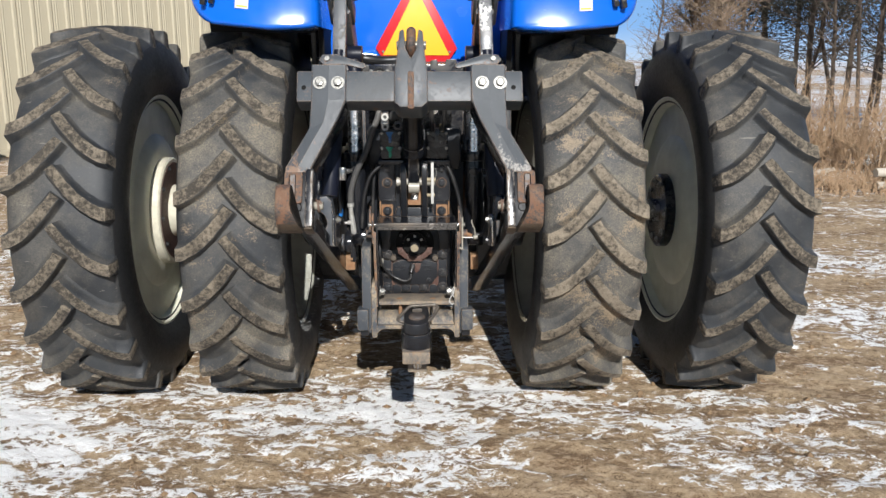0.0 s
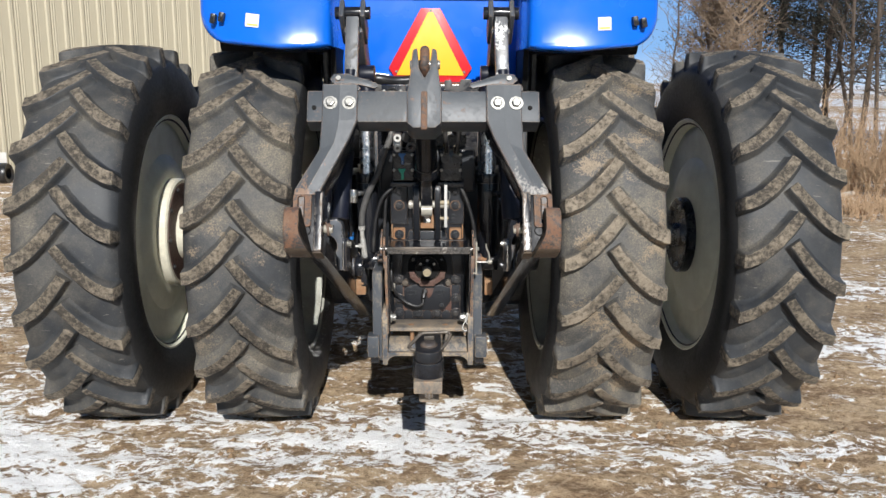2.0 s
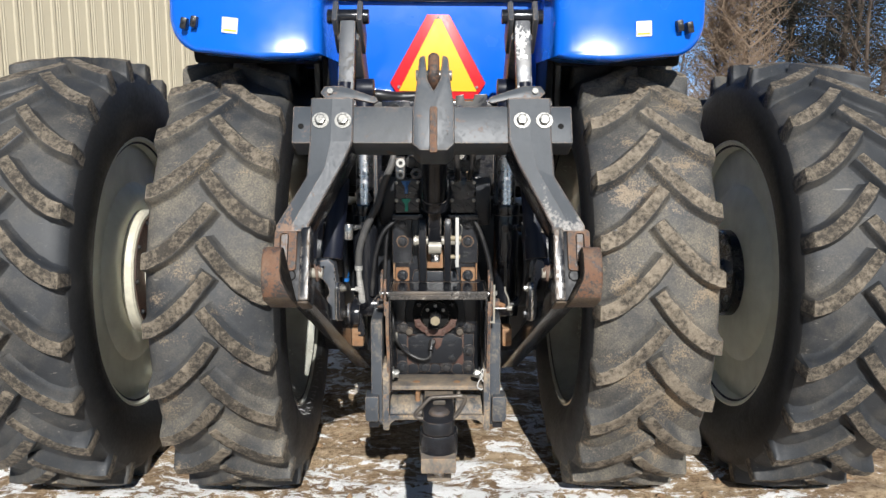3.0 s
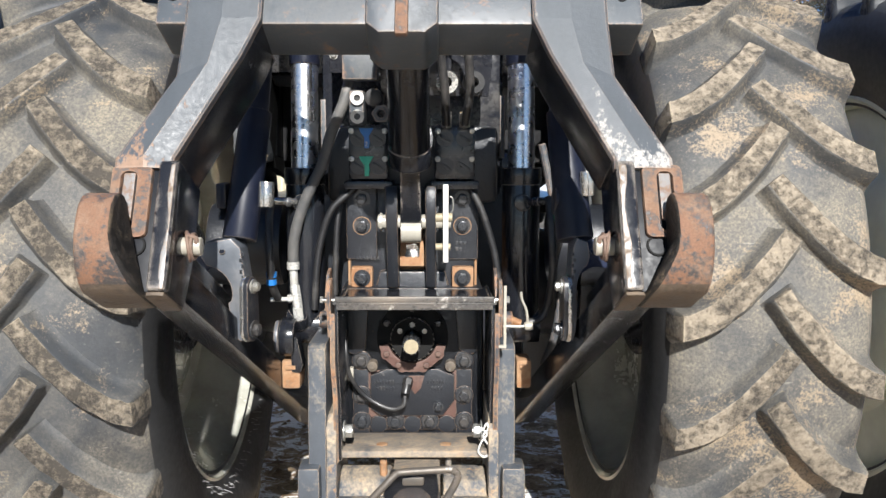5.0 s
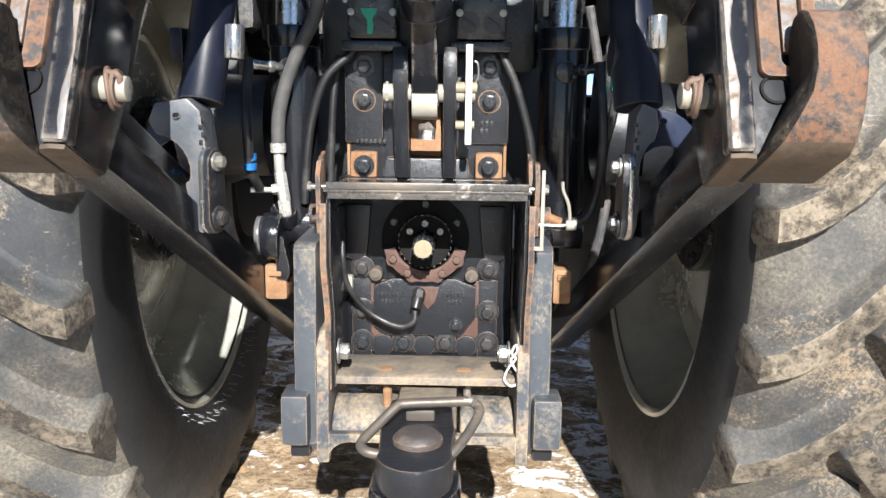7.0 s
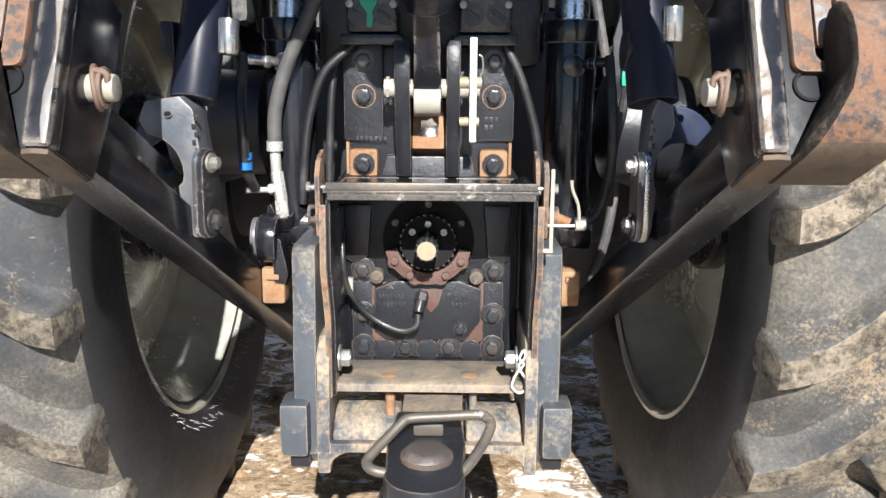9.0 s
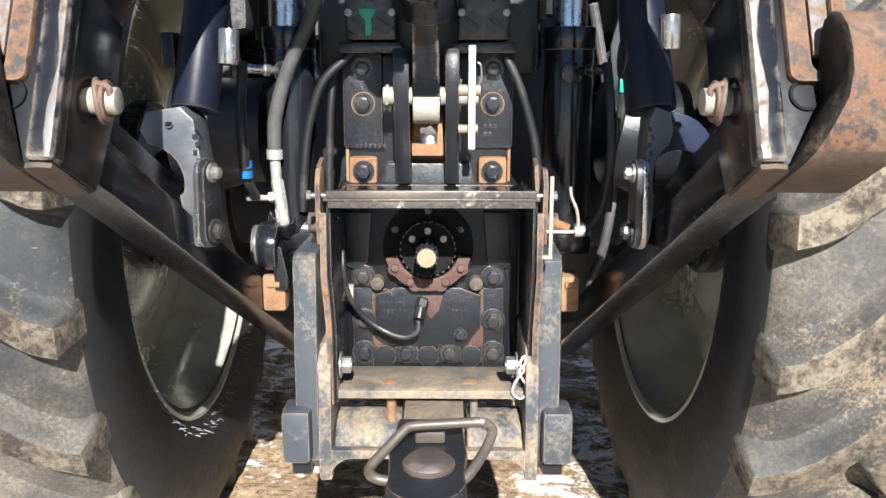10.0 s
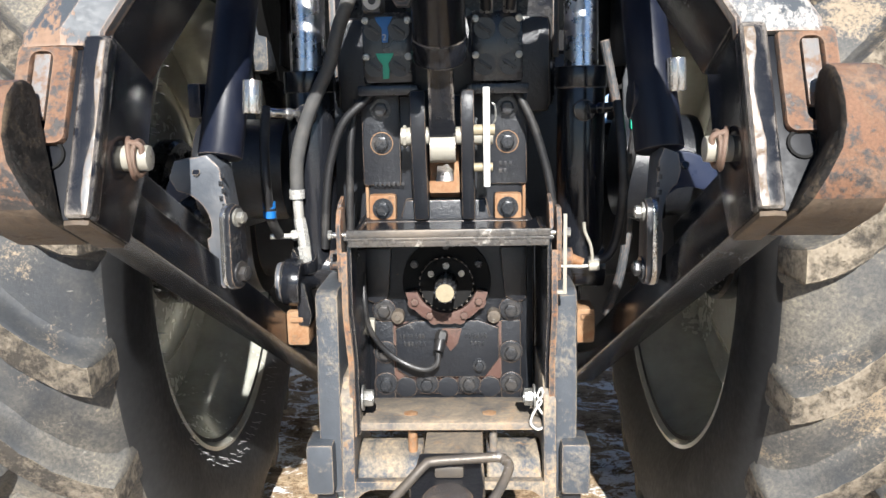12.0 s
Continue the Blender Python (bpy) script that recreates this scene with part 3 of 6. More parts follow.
def make_shed():
    shed = thing("metal_shed", "long shed clad in tan ribbed sheet metal", "building", SHED_FOOT)
    out = Vector((SHED_WAY.y, -SHED_WAY.x, 0))
    rot = Matrix((SHED_WAY, -out, Vector((0, 0, 1)))).transposed().to_4x4()
    def put(name, bm, mat, label=""):
        ob = part(name, bm, mat, shed, label)
        ob.matrix_basis = rot
        return ob
    bm = B()
    box(bm, (0, 0.10, 2.6), (30, 0.12, 5.3), 0)
    put("wall", bm, "siding")
    prof = [(-0.152, 0.0), (-0.045, 0.0), (-0.022, -0.022), (0.022, -0.022), (0.045, 0.0), (0.060, 0.0), (0.068, -0.006), (0.082, -0.006), (0.090, 0.0),
            (0.100, 0.0), (0.108, -0.006), (0.122, -0.006), (0.130, 0.0), (0.152, 0.0)]
    bm = B()
    pts = [(x, y + 0.034) for x, y in prof] + [(0.152, 0.039), (-0.152, 0.039)]
    prism(bm, pts, "xy", 0.0, 5.25, 0)
    me = finish(bm, "siding_sheet", "siding", 0)
    for i in range(-46, 47):
        ob = new("siding_sheet", me)
        ob.parent = shed
        ob.matrix_basis = rot @ Matrix.Translation((i * 0.3048, 0, 0))
    bm = B()
    box(bm, (0, 0.0, 0.06), (29, 0.05, 0.14), 0.004)
    put("base_trim", bm, "siding")
    bm = B()
    prism(bm, [(-0.4, 5.15), (-0.4, 5.3), (5.0, 6.9), (10.4, 5.3), (10.4, 5.15), (5.0, 6.7)], "yz", -15.3, 15.3, 0)
    put("roof", bm, "siding")
    for y0, x0, sx, sy in ((5.0, -15, 0.12, 10), (5.0, 15, 0.12, 10), (10.0, 0, 30, 0.12)):
        bm = B()
        box(bm, (x0, y0, 2.6), (sx, sy, 5.3), 0)
        put("wall", bm, "siding")
    return shed


make_shed()

# ---- tractor: wheels ----
AXLE_Z, TYRE_R, LUGS = 0.926, 0.966, 24
tractor = thing("tractor", "large blue farm tractor with dual rear wheels, parked on frozen dirt", "tractor", (0, 0, 0))

TYRE_PROFILE = [(0.196, 0.585), (0.208, 0.612), (0.232, 0.66), (0.246, 0.72), (0.249, 0.775), (0.245, 0.82), (0.237, 0.850), (0.227, 0.873), (0.212, 0.890), (0.190, 0.903), (0.150, 0.914), (0.075, 0.921),
                (0.0, 0.923)]


def carcass_r(v):
    """The radius of the bare carcass at an offset from the middle of the tread."""
    v = abs(v)
    for (a0, r0), (a1, r1) in zip(TYRE_PROFILE[4:], TYRE_PROFILE[5:]):
        if v >= a1:
            return r1 + (r0 - r1) * min(1.0, (v - a1) / (a0 - a1))
    return TYRE_PROFILE[-1][1]


def crown(v):
    """The radius of the lugs' tops at an offset from the middle of the tread."""
    return TYRE_R - 0.010 * (abs(v) / 0.2) ** 2


def squash(co):
    if co.z < 0.004:
        co.z = 0.004 + (co.z - 0.004) * 0.06
    return co


def make_carcass(x0):
    bm = B()
    prof = TYRE_PROFILE + [(-a, r) for a, r in TYRE_PROFILE[-2::-1]]
    lathe(bm, prof, (x0, 0, AXLE_Z), 120)
    for f in bm.faces:
        c = f.calc_center_median()
        f.material_index = 1 if math.hypot(c.y, c.z - AXLE_Z) < 0.872 else 0
    for v in bm.verts:
        squash(v.co)
    return bm


def make_lug(x0, base, side, rnd):
    """One tread lug, from the middle of the tread outwards to the shoulder, where its end drops to the carcass."""
    bm = B()
    steps = 15
    jit = rnd.uniform(-0.004, 0.004)
    rings = []
    ends = ((0.0, 0.0, 0.0), (0.003, 0.010, -0.002), (0.008, 0.045, -0.004), (0.012, 0.110, -0.004))
    for i in range(steps + 5):
        s = min(1.0, max(0.0, (i - 1) / steps))
        v = -0.014 + 0.236 * s
        along = 0.205 * (1 - (1 - s) ** 1.6)
        slope = 0.205 * 1.6 * (1 - s) ** 0.6 / 0.244
        out, drop, thin = ends[max(0, i - 1 - steps)]
        top_r = crown(v) - drop + rnd.uniform(-0.0022, 0.0014)
        vv = v + out - (0.004 if i == 0 else 0)
        half = (0.0225 + 0.0075 * s) * (0.80 if i == 0 else 1.0) + thin + rnd.uniform(-0.0018, 0.0014)
        nrm = math.hypot(1, slope)
        dv, da = slope / nrm, 1 / nrm
        foot_r = carcass_r(vv) + 0.002
        if i == 0:
            top_r -= 0.010
        foot_r = min(foot_r, top_r - 0.004)
        deep = max(0.006, top_r - foot_r)
        ring = []
        for sg, w, rr in ((1, half + 0.034, foot_r - 0.006), (1, half + 0.017, foot_r + 0.08 * deep), (1, half + 0.008, foot_r + 0.32 * deep), (1, half + 0.003, top_r - 0.14 * deep), (1, half - 0.001, top_r - 0.001),
                          (-1, half - 0.002, top_r - 0.001), (-1, half + 0.002, top_r - 0.12 * deep), (-1, half + 0.007, foot_r + 0.30 * deep), (-1, half + 0.014, foot_r + 0.06 * deep), (-1, half + 0.026, foot_r - 0.006)):
            a = radians(base) + (-along + sg * da * w + jit) / TYRE_R
            if rr < foot_r + 0.2 * deep:
                rr = min(rr, carcass_r(vv + sg * dv * w) + rr - foot_r)
            ring.append(bm.verts.new(squash(Vector((x0 + side * (vv + sg * dv * w), -rr * math.cos(a), AXLE_Z + rr * math.sin(a))))))
        rings.append(ring)
    for p, q in zip(rings, rings[1:]):
        for j in range(9):
            f = bm.faces.new((p[j], p[j + 1], q[j + 1], q[j]))
            f.material_index = 1 if j == 4 else 0
    bm.faces.new(rings[0])
    bm.faces.new(rings[-1][::-1])
    return bm


def make_wheel(x0, phase, seed, out, rubber_mat, hub_mat, hub_label, hub_r=0.225, deep=False, dish=0.0, nose=0.11):
    """out: +1 where the tractor lies towards -x of the wheel."""
    t = -out
    bm = B()
    lathe(bm, [(-0.205, 0.612), (-0.210, 0.616), (-0.211, 0.606), (-0.196, 0.590), (-0.150, 0.576), (-0.120, 0.545), (-0.045, 0.530), (0.045, 0.530), (0.120, 0.545),
               (0.150, 0.576), (0.196, 0.590), (0.211, 0.606), (0.210, 0.616), (0.205, 0.612), (0.190, 0.594), (0.145, 0.586), (-0.145, 0.586), (-0.190, 0.594)], (x0, 0, AXLE_Z), 96, True)
    disc = [(0.160, 0.582), (0.170, 0.562), (0.160, 0.46), (0.166, 0.41), (0.180, 0.395), (0.200, 0.33), (0.206, 0.26), (0.206, 0.10)]
    back = 0.16 if deep else dish
    disc = [(a - back, r - (0.045 if deep and r > 0.55 else 0)) for a, r in disc]
    h0 = 0.200 - back
    lathe(bm, [(t * a, r) for a, r in disc] + [(t * (a - 0.014), r) for a, r in reversed(disc)], (x0, 0, AXLE_Z), 96, True)
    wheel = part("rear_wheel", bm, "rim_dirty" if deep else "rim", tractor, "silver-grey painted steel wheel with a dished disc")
    part("tyre", make_carcass(x0), [rubber_mat, "sidewall"], wheel, "dusty black farm tyre", 32)
    rnd = random.Random(seed)
    for side in (1, -1):
        for k in range(LUGS):
            base = phase + k * 360.0 / LUGS + (0 if side == 1 else 180.0 / LUGS)
            part("tread_lug", make_lug(x0, base, side, rnd), [rubber_mat, "lug_top_dusty" if rubber_mat == "rubber_inner_right" else "lug_top"], wheel, "", 48)
    bm = B()
    lathe(bm, [(t * h0, 0.10), (t * h0, hub_r), (t * (h0 + 0.045), hub_r), (t * (h0 + 0.053), hub_r - 0.010), (t * (h0 + 0.053), 0.14), (t * (h0 + nose), 0.115), (t * (h0 + nose), 0.06)], (x0, 0, AXLE_Z), 64)
    hub = part("hub", bm, hub_mat, wheel, hub_label)
    if hub_mat == "hub_cream":
        bm = B()
        lathe(bm, [(t * (h0 + 0.050), hub_r - 0.024), (t * (h0 + 0.056), hub_r - 0.026), (t * (h0 + 0.056), 0.12), (t * (h0 + 0.050), 0.12)], (x0, 0, AXLE_Z), 48, True)
        part("hub_face", bm, "brownflange", hub, "brown oxidised flange face")
    for k in range(10):
        a = 2 * math.pi * k / 10
        bm = B()
        hexbolt(bm, (x0 + t * (h0 + 0.053), -(hub_r - 0.04) * math.cos(a), AXLE_Z + (hub_r - 0.04) * math.sin(a)), (t, 0, 0), 0.011, 0.009)
        part("wheel_bolt", bm, "zinc" if hub_mat == "black" and not deep else "bolt", wheel)
    return wheel


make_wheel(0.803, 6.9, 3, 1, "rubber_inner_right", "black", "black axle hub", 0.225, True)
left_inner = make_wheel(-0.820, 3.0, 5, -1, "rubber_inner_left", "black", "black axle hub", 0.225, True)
make_wheel(1.570, 8.2, 7, 1, "rubber", "black", "black hub flange with bright bolts", 0.20, False, 0.012, 0.05)
make_wheel(-1.555, 6.3, 9, -1, "rubber", "hub_cream", "cream painted hub flange", 0.285)
bm = B()
rod(bm, (-1.80, 0, AXLE_Z), (1.80, 0, AXLE_Z), 0.062, seg=32)
part("axle_bar", bm, "steel", tractor, "bare steel bar axle")


# thin moulding hairs left standing on the inner sidewall
bm = B()
hr = random.Random(12)
for ring_r, ring_x in ((0.648, -0.592), (0.632, -0.600)):
    for k in range(170):
        a = 2 * math.pi * (k + hr.uniform(-0.3, 0.3)) / 170
        if hr.random() < 0.30:
            continue
        r = ring_r + hr.uniform(-0.006, 0.006)
        root = Vector((ring_x - 0.002, -r * math.cos(a), AXLE_Z + r * math.sin(a)))
        tip = root + Vector((hr.uniform(0.008, 0.020), hr.uniform(-0.007, 0.007), hr.uniform(-0.008, 0.004)))
        rod(bm, root, tip, 0.0009, 0.0004, 3)
hairs = part("rubber_hair", bm, "hair", left_inner, "fine rubber moulding hairs", 0)
tagged(hairs, "fine rubber moulding hairs", kind="stuff")

# ---- tractor: body ----
bm = B()
for s in (1, -1):
    rod(bm, (s * 0.20, 0.0, 0.95), (s * 0.52, 0.0, 0.93), 0.20, 0.155, 40)
    rod(bm, (s * 0.50, 0.0, 0.93), (s * 0.58, 0.0, 0.93), 0.20, 0.20, 40, 0.01)
box(bm, (0.01, 0.12, 0.98), (0.64, 0.74, 0.76), 0.05)
box(bm, (0.01, 1.4, 0.90), (0.56, 2.2, 0.80), 0.06)
part("rear_axle_housing", bm, "cast", tractor, "black cast iron axle and gearbox housing")
bm = B()
rod(bm, (-0.36, -0.35, 1.09), (-0.56, -0.35, 1.09), 0.115, seg=36, bev=0.012)
part("brake_housing", bm, "cast", tractor, "round black brake housing")
bm = B()
rod(bm, (0.38, -0.35, 1.09), (0.56, -0.35, 1.09), 0.115, seg=36, bev=0.012)
part("brake_housing", bm, "cast", tractor, "round black brake housing")
# unseen tank boxes, added to keep the gap below the axle dark
for s in (1, -1):
    bm = B()
    box(bm, (s * 0.52, 1.25, 0.78), (0.50, 1.5, 0.80), 0.10, seg=3)
    part("unseen_tank_block", bm, "plastic", tractor, "black box for an unseen fuel tank, added to hide bright ground")
bm = B()
box(bm, (0.01, 2.6, 1.45), (0.80, 2.2, 0.80), 0.08)
part("bonnet", bm, "blue", tractor, "blue engine bonnet")
bm = B()
box(bm, (0.01, 1.0, 1.32), (1.0, 1.6, 0.10), 0.02)
box(bm, (0.01, 0.10, 1.62), (0.92, 0.12, 0.60), 0.02)
part("cab_floor", bm, "plastic", tractor, "black cab floor")


def make_fender(s, shift):
    """A blue fender with its rounded rear corner; s is its side."""
    xi, xo, zb = 0.425, 1.012, 1.868
    ring = [(xi, 2.75), (xi, zb + 0.005)] + [(xi + 0.06, zb - 0.006), (xi + 0.22, zb - 0.012), (xi + 0.36, zb + 0.002)] + arc(xo - 0.140, zb + 0.150, 0.140, -80, 0, 10) + [(xo, 2.75)]
    bm = B()
    # the shell narrows towards the rear face: a rounded rear edge made of three lofted outlines
    loops = []
    for y, inset, lift in ((0.9, 0.0, 0.0), (-0.50, 0.0, 0.0), (-0.615, 0.003, 0.0), (-0.634, 0.010, 0.004), (-0.642, 0.022, 0.010), (-0.6445, 0.040, 0.018)):
        cx = (xi + xo) / 2
        loop = []
        for x, z in ring:
            xx = cx + (x - cx) * (1 - inset / (xo - cx))
            zz = z + (lift if z < 2.2 else 0)
            loop.append(bm.verts.new((s * xx + shift, y, zz)))
        loops.append(loop)
    for a, b in zip(loops, loops[1:]):
        for i in range(len(ring) - 1):
            bm.faces.new((a[i], a[i + 1], b[i + 1], b[i]))
    bm.faces.new(loops[-1])
    # the rear face flares out towards its lower edge
    for x in (0.50, 0.57, 0.64, 0.71, 0.78, 0.85, 0.92):
        bmesh.ops.bisect_plane(bm, geom=bm.verts[:] + bm.edges[:] + bm.faces[:], plane_co=(s * x, 0, 0), plane_no=(1, 0, 0))
    for z in (1.885, 1.895, 1.91, 1.93, 1.96, 2.0, 2.06, 2.14):
        bmesh.ops.bisect_plane(bm, geom=bm.verts[:] + bm.edges[:] + bm.faces[:], plane_co=(0, 0, z), plane_no=(0, 0, 1))
    for v in bm.verts:
        if v.co.y < -0.55:
            v.co.y -= 0.030 * math.exp(-max(0.0, v.co.z - 1.87) / 0.09) - 0.004 - 0.045 * ((abs(v.co.x) - 0.66) / 0.3) ** 2
    f = part("fender", bm, "blue", tractor, "glossy blue rear fender", 50)
    # black liner round the wheel
    bm = B()
    under = [(-1.0 * math.cos(radians(a)), AXLE_Z + 1.0 * math.sin(radians(a))) for a in range(67, 128, 6)]
    prism(bm, under + [(0.60, 2.02), (-0.41, 2.02), (-0.415, 1.90)], "yz", s * 0.46 + shift, s * 0.97 + shift, 0.02)
    prism(bm, [(-0.44, 1.90), (-0.40, 1.72), (-0.34, 1.60), (-0.26, 1.45), (-0.1, 1.30), (0.7, 1.2), (0.7, 1.95), (-0.42, 1.95)], "yz", s * 0.43 + shift, s * 0.455 + shift, 0)
    part("liner", bm, "liner", f, "black plastic wheel arch liner")
    # twin lamp plug and sticker
    for dx in (-0.017, 0.020):
        bm = B()
        box(bm, (s * 0.918 + dx, -0.632, 1.986 - 0.16 * dx * s), (0.024, 0.04, 0.042), 0.006, Matrix.Rotation(radians(-12 * s), 4, "Y"))
        box(bm, (s * 0.918 + dx, -0.653, 1.990), (0.012, 0.006, 0.016), 0.002)
        part("lamp_plug", bm, "plastic", f, "small black rectangular plug")
    bm = B()
    box(bm, (s * 0.764, -0.6500, 1.976), (0.058, 0.003, 0.056), 0.001, Matrix.Rotation(radians(6 if s < 0 else -3), 4, "Y"))
    st = part("sticker", bm, "sticker", f, "white warning sticker")
    bm = B()
    box(bm, (s * 0.764, -0.6520, 1.958), (0.046, 0.0015, 0.006), 0, Matrix.Rotation(radians(6 if s < 0 else -3), 4, "Y"))
    part("sticker_band", bm, "sign_orange", f, "orange band across the sticker")
    return f


make_fender(-1, 0.0)
make_fender(1, 0.008)

# rear panel and its sign
SEAT[0] = Matrix.Translation((0.010, 0.170, -0.0925)) @ Matrix.Scale(1.043, 4)
bm = B()
prism(bm, [(-0.478, 2.135), (-0.476, 1.80), (-0.458, 1.728), (-0.43, 1.722), (0.42, 1.718), (0.448, 1.724), (0.464, 1.80), (0.470, 2.135)], "xz", -0.245, -0.20, 0.012, seg=3)
panel = part("rear_panel", bm, "blue", tractor, "glossy blue sheet metal panel under the rear window")
bm = B()
box(bm, (-0.49, -0.30, 1.93), (0.026, 0.16, 0.46), 0.006)
part("side_seal", bm, "plastic", panel, "black rubber seal strip")
bm = B()
box(bm, (0.482, -0.30, 1.93), (0.026, 0.16, 0.46), 0.006)
part("side_seal", bm, "plastic", panel, "black rubber seal strip")
bm = B()
box(bm, (-0.001, -0.255, 2.150), (0.92, 0.05, 0.03), 0.006)
part("window_sill", bm, "plastic", panel)

SIGN_C = -0.003
def emblem(grow, y0, y1):
    """A triangle with cut corners; grow 1 is the whole sign."""
    pts = [(-0.200, 1.802), (-0.152, 1.730), (0.152, 1.730), (0.200, 1.802), (0.046, 2.080), (-0.046, 2.080)]
    bm = B()
    prism(bm, [(SIGN_C + x * grow, 1.86 + (z - 1.86) * grow) for x, z in pts], "xz", y0, y1, 0.001)
    return bm


bm = emblem(1.0, -0.262, -0.2585)
sign = part("slow_vehicle_sign", bm, "sign_red", tractor, "triangular sign, yellow-orange centre, red reflective border")
bm = B()
prism(bm, [(SIGN_C - 0.163, 1.768), (SIGN_C + 0.163, 1.768), (SIGN_C + 0.012, 2.062), (SIGN_C - 0.012, 2.062)], "xz", -0.266, -0.2625, 0.0008)
part("sign_centre", bm, "sign_orange", sign, "fluorescent yellow-orange triangle")
bm = B()
box(bm, (SIGN_C + 0.0, -0.2635, 1.748), (0.046, 0.002, 0.012), 0, Matrix.Rotation(radians(-3), 4, "Y"))
part("maker_plate", bm, "sticker", sign)
for x, z in ((0, 2.068), (-0.163, 1.785), (0.163, 1.785)):
    bm = B()
    rod(bm, (SIGN_C + x, -0.262, z), (SIGN_C + x, -0.267, z), 0.006, seg=12)
    part("rivet", bm, "zinc", sign)

SEAT[0] = Matrix()
# cab over the panel
bm = B()
for x in (-0.80, 0.80):
    bar(bm, (x, -0.30, 2.1), (x * 0.97, -0.36, 3.05), 0.07, 0.07, 0.012, (0, 1, 0))
    bar(bm, (x, 1.30, 2.0), (x * 0.97, 1.20, 3.05), 0.07, 0.07, 0.012, (0, 1, 0))
part("cab_post", bm, "plastic", tractor, "black cab posts")
bm = B()
box(bm, (0, 0.42, 3.11), (1.75, 1.85, 0.18), 0.05)
part("cab_roof", bm, "blue", tractor, "blue cab roof")
for nm, c, sz in (("rear_window", (0, -0.12, 2.62), (1.52, 0.008, 0.86)), ("windscreen", (0, 1.27, 2.5), (1.52, 0.008, 1.0))):
    bm = B()
    box(bm, c, sz, 0)
    g = part(nm, bm, "glass", tractor, "clear cab window")
    g.visible_shadow = False
bm = B()
box(bm, (0, 0.35, 1.98), (0.62, 0.6, 0.55), 0.1)
part("cab_seat", bm, "plastic", tractor, "dark cab seat")

# ---- tractor: rear casting with the top link bracket ----
# the rear end is drawn at 8/9 of its size, and is set in place here
REAR = Matrix(((1.12624, 0.0172, -0.00707, 0.0038), (-0.01732, 1.12607, -0.02065, 0.4081), (0.00676, 0.02075, 1.12619, -0.1693), (0, 0, 0, 1)))
SEAT[0] = REAR
CX = 0.012
bm = B()
box(bm, (CX, -0.70, 1.145), (0.292, 0.19, 0.265), 0.012)
prism(bm, [(CX - 0.143, 1.012), (CX + 0.143, 1.012), (CX + 0.143, 1.03), (CX + 0.085, 1.045), (CX + 0.075, 1.085), (CX - 0.075, 1.085), (CX - 0.085, 1.045), (CX - 0.143, 1.03)],
      "xz", -0.790, -0.815, 0.006)
case = part("gear_case", bm, "cast", tractor, "black cast iron gear case")
bm = B()
box(bm, (CX, -0.67, 0.85), (0.33, 0.32, 0.40), 0.015)
part("lower_case", bm, "cast", tractor, "black lower gear case")
bm = B()
box(bm, (CX, -0.62, 1.33), (0.40, 0.30, 0.18), 0.02)
part("upper_case", bm, "cast", tractor, "black upper gear case")
for s in (-1, 1):
    bm = B()
    box(bm, (CX + s * 0.117, -0.797, 1.202), (0.072, 0.014, 0.182), 0.006)
    part("bolted_plate", bm, "cast", case, "flat black casting pad with bolts")
    bm = B()
    pts = [(-0.026, -0.016), (-0.018, -0.032), (0.025, -0.034), (0.026, 0.033), (-0.026, 0.033)] if s < 0 else [(-0.026, -0.034), (0.018, -0.032), (0.026, -0.016), (0.026, 0.033), (-0.026, 0.033)]
    prism(bm, [(CX + s * 0.117 + x, 1.063 + z) for x, z in pts], "xz", -0.79, -0.817, 0.008)
    part("rust_pad", bm, "rust", case, "rust-orange bolted pad")
    bm = B()
    box(bm, (CX + s * 0.1475, -0.72, 1.12), (0.006, 0.15, 0.20), 0.002)
    part("rust_edge", bm, "rust", case, "rusty side edge")
    for z, y in ((1.252, -0.804), (1.190, -0.804), (1.070, -0.817)):
        bm = B()
        hexbolt(bm, (CX + s * 0.116, y, z), (0, -1, 0), 0.0135, 0.013)
        part("bolt", bm, "bolt", case, "black hexagon bolt")
    bm = B()
    rod(bm, (CX + s * 0.116, -0.8035, 1.190), (CX + s * 0.116, -0.8062, 1.190), 0.0212, seg=24)
    part("rust_ring", bm, "rust", case, "rusty ring round a bolt")
    # clevis cheek
    bm = B()
    w0, w1 = (-0.047, -0.019) if s < 0 else (0.041, 0.066)
    prism(bm, [(-0.79, 1.04), (-0.835, 1.05), (-0.865, 1.13), (-0.890, 1.20), (-0.895, 1.262), (-0.885, 1.285), (-0.79, 1.285)], "yz", w0 + 0.002, w1 + 0.002, 0.006)
    part("clevis_cheek", bm, "cast", case, "thick cast cheek holding the top link pin")
bm = B()
prism(bm, [(-0.79, 1.085), (-0.838, 1.10), (-0.822, 1.175), (-0.79, 1.185)], "yz", -0.016, 0.040, 0.003)
part("worn_seat", bm, "rust", case, "rusted seat, rubbed bright in the middle")
bm = B()
prism(bm, [(0.017 * math.cos(k * 0.571) * (1.0 + 0.2 * math.sin(k * 2.1)), 0.024 * math.sin(k * 0.571) * (1.0 + 0.15 * math.cos(k * 3.3))) for k in range(11)], "xz", -0.0015, 0.0015, 0.0008, Matrix.Translation((CX, -0.8340, 1.130)) @ Matrix.Rotation(radians(12), 4, "X"))
part("worn_spot", bm, "steel", case, "rubbed bright steel patch")
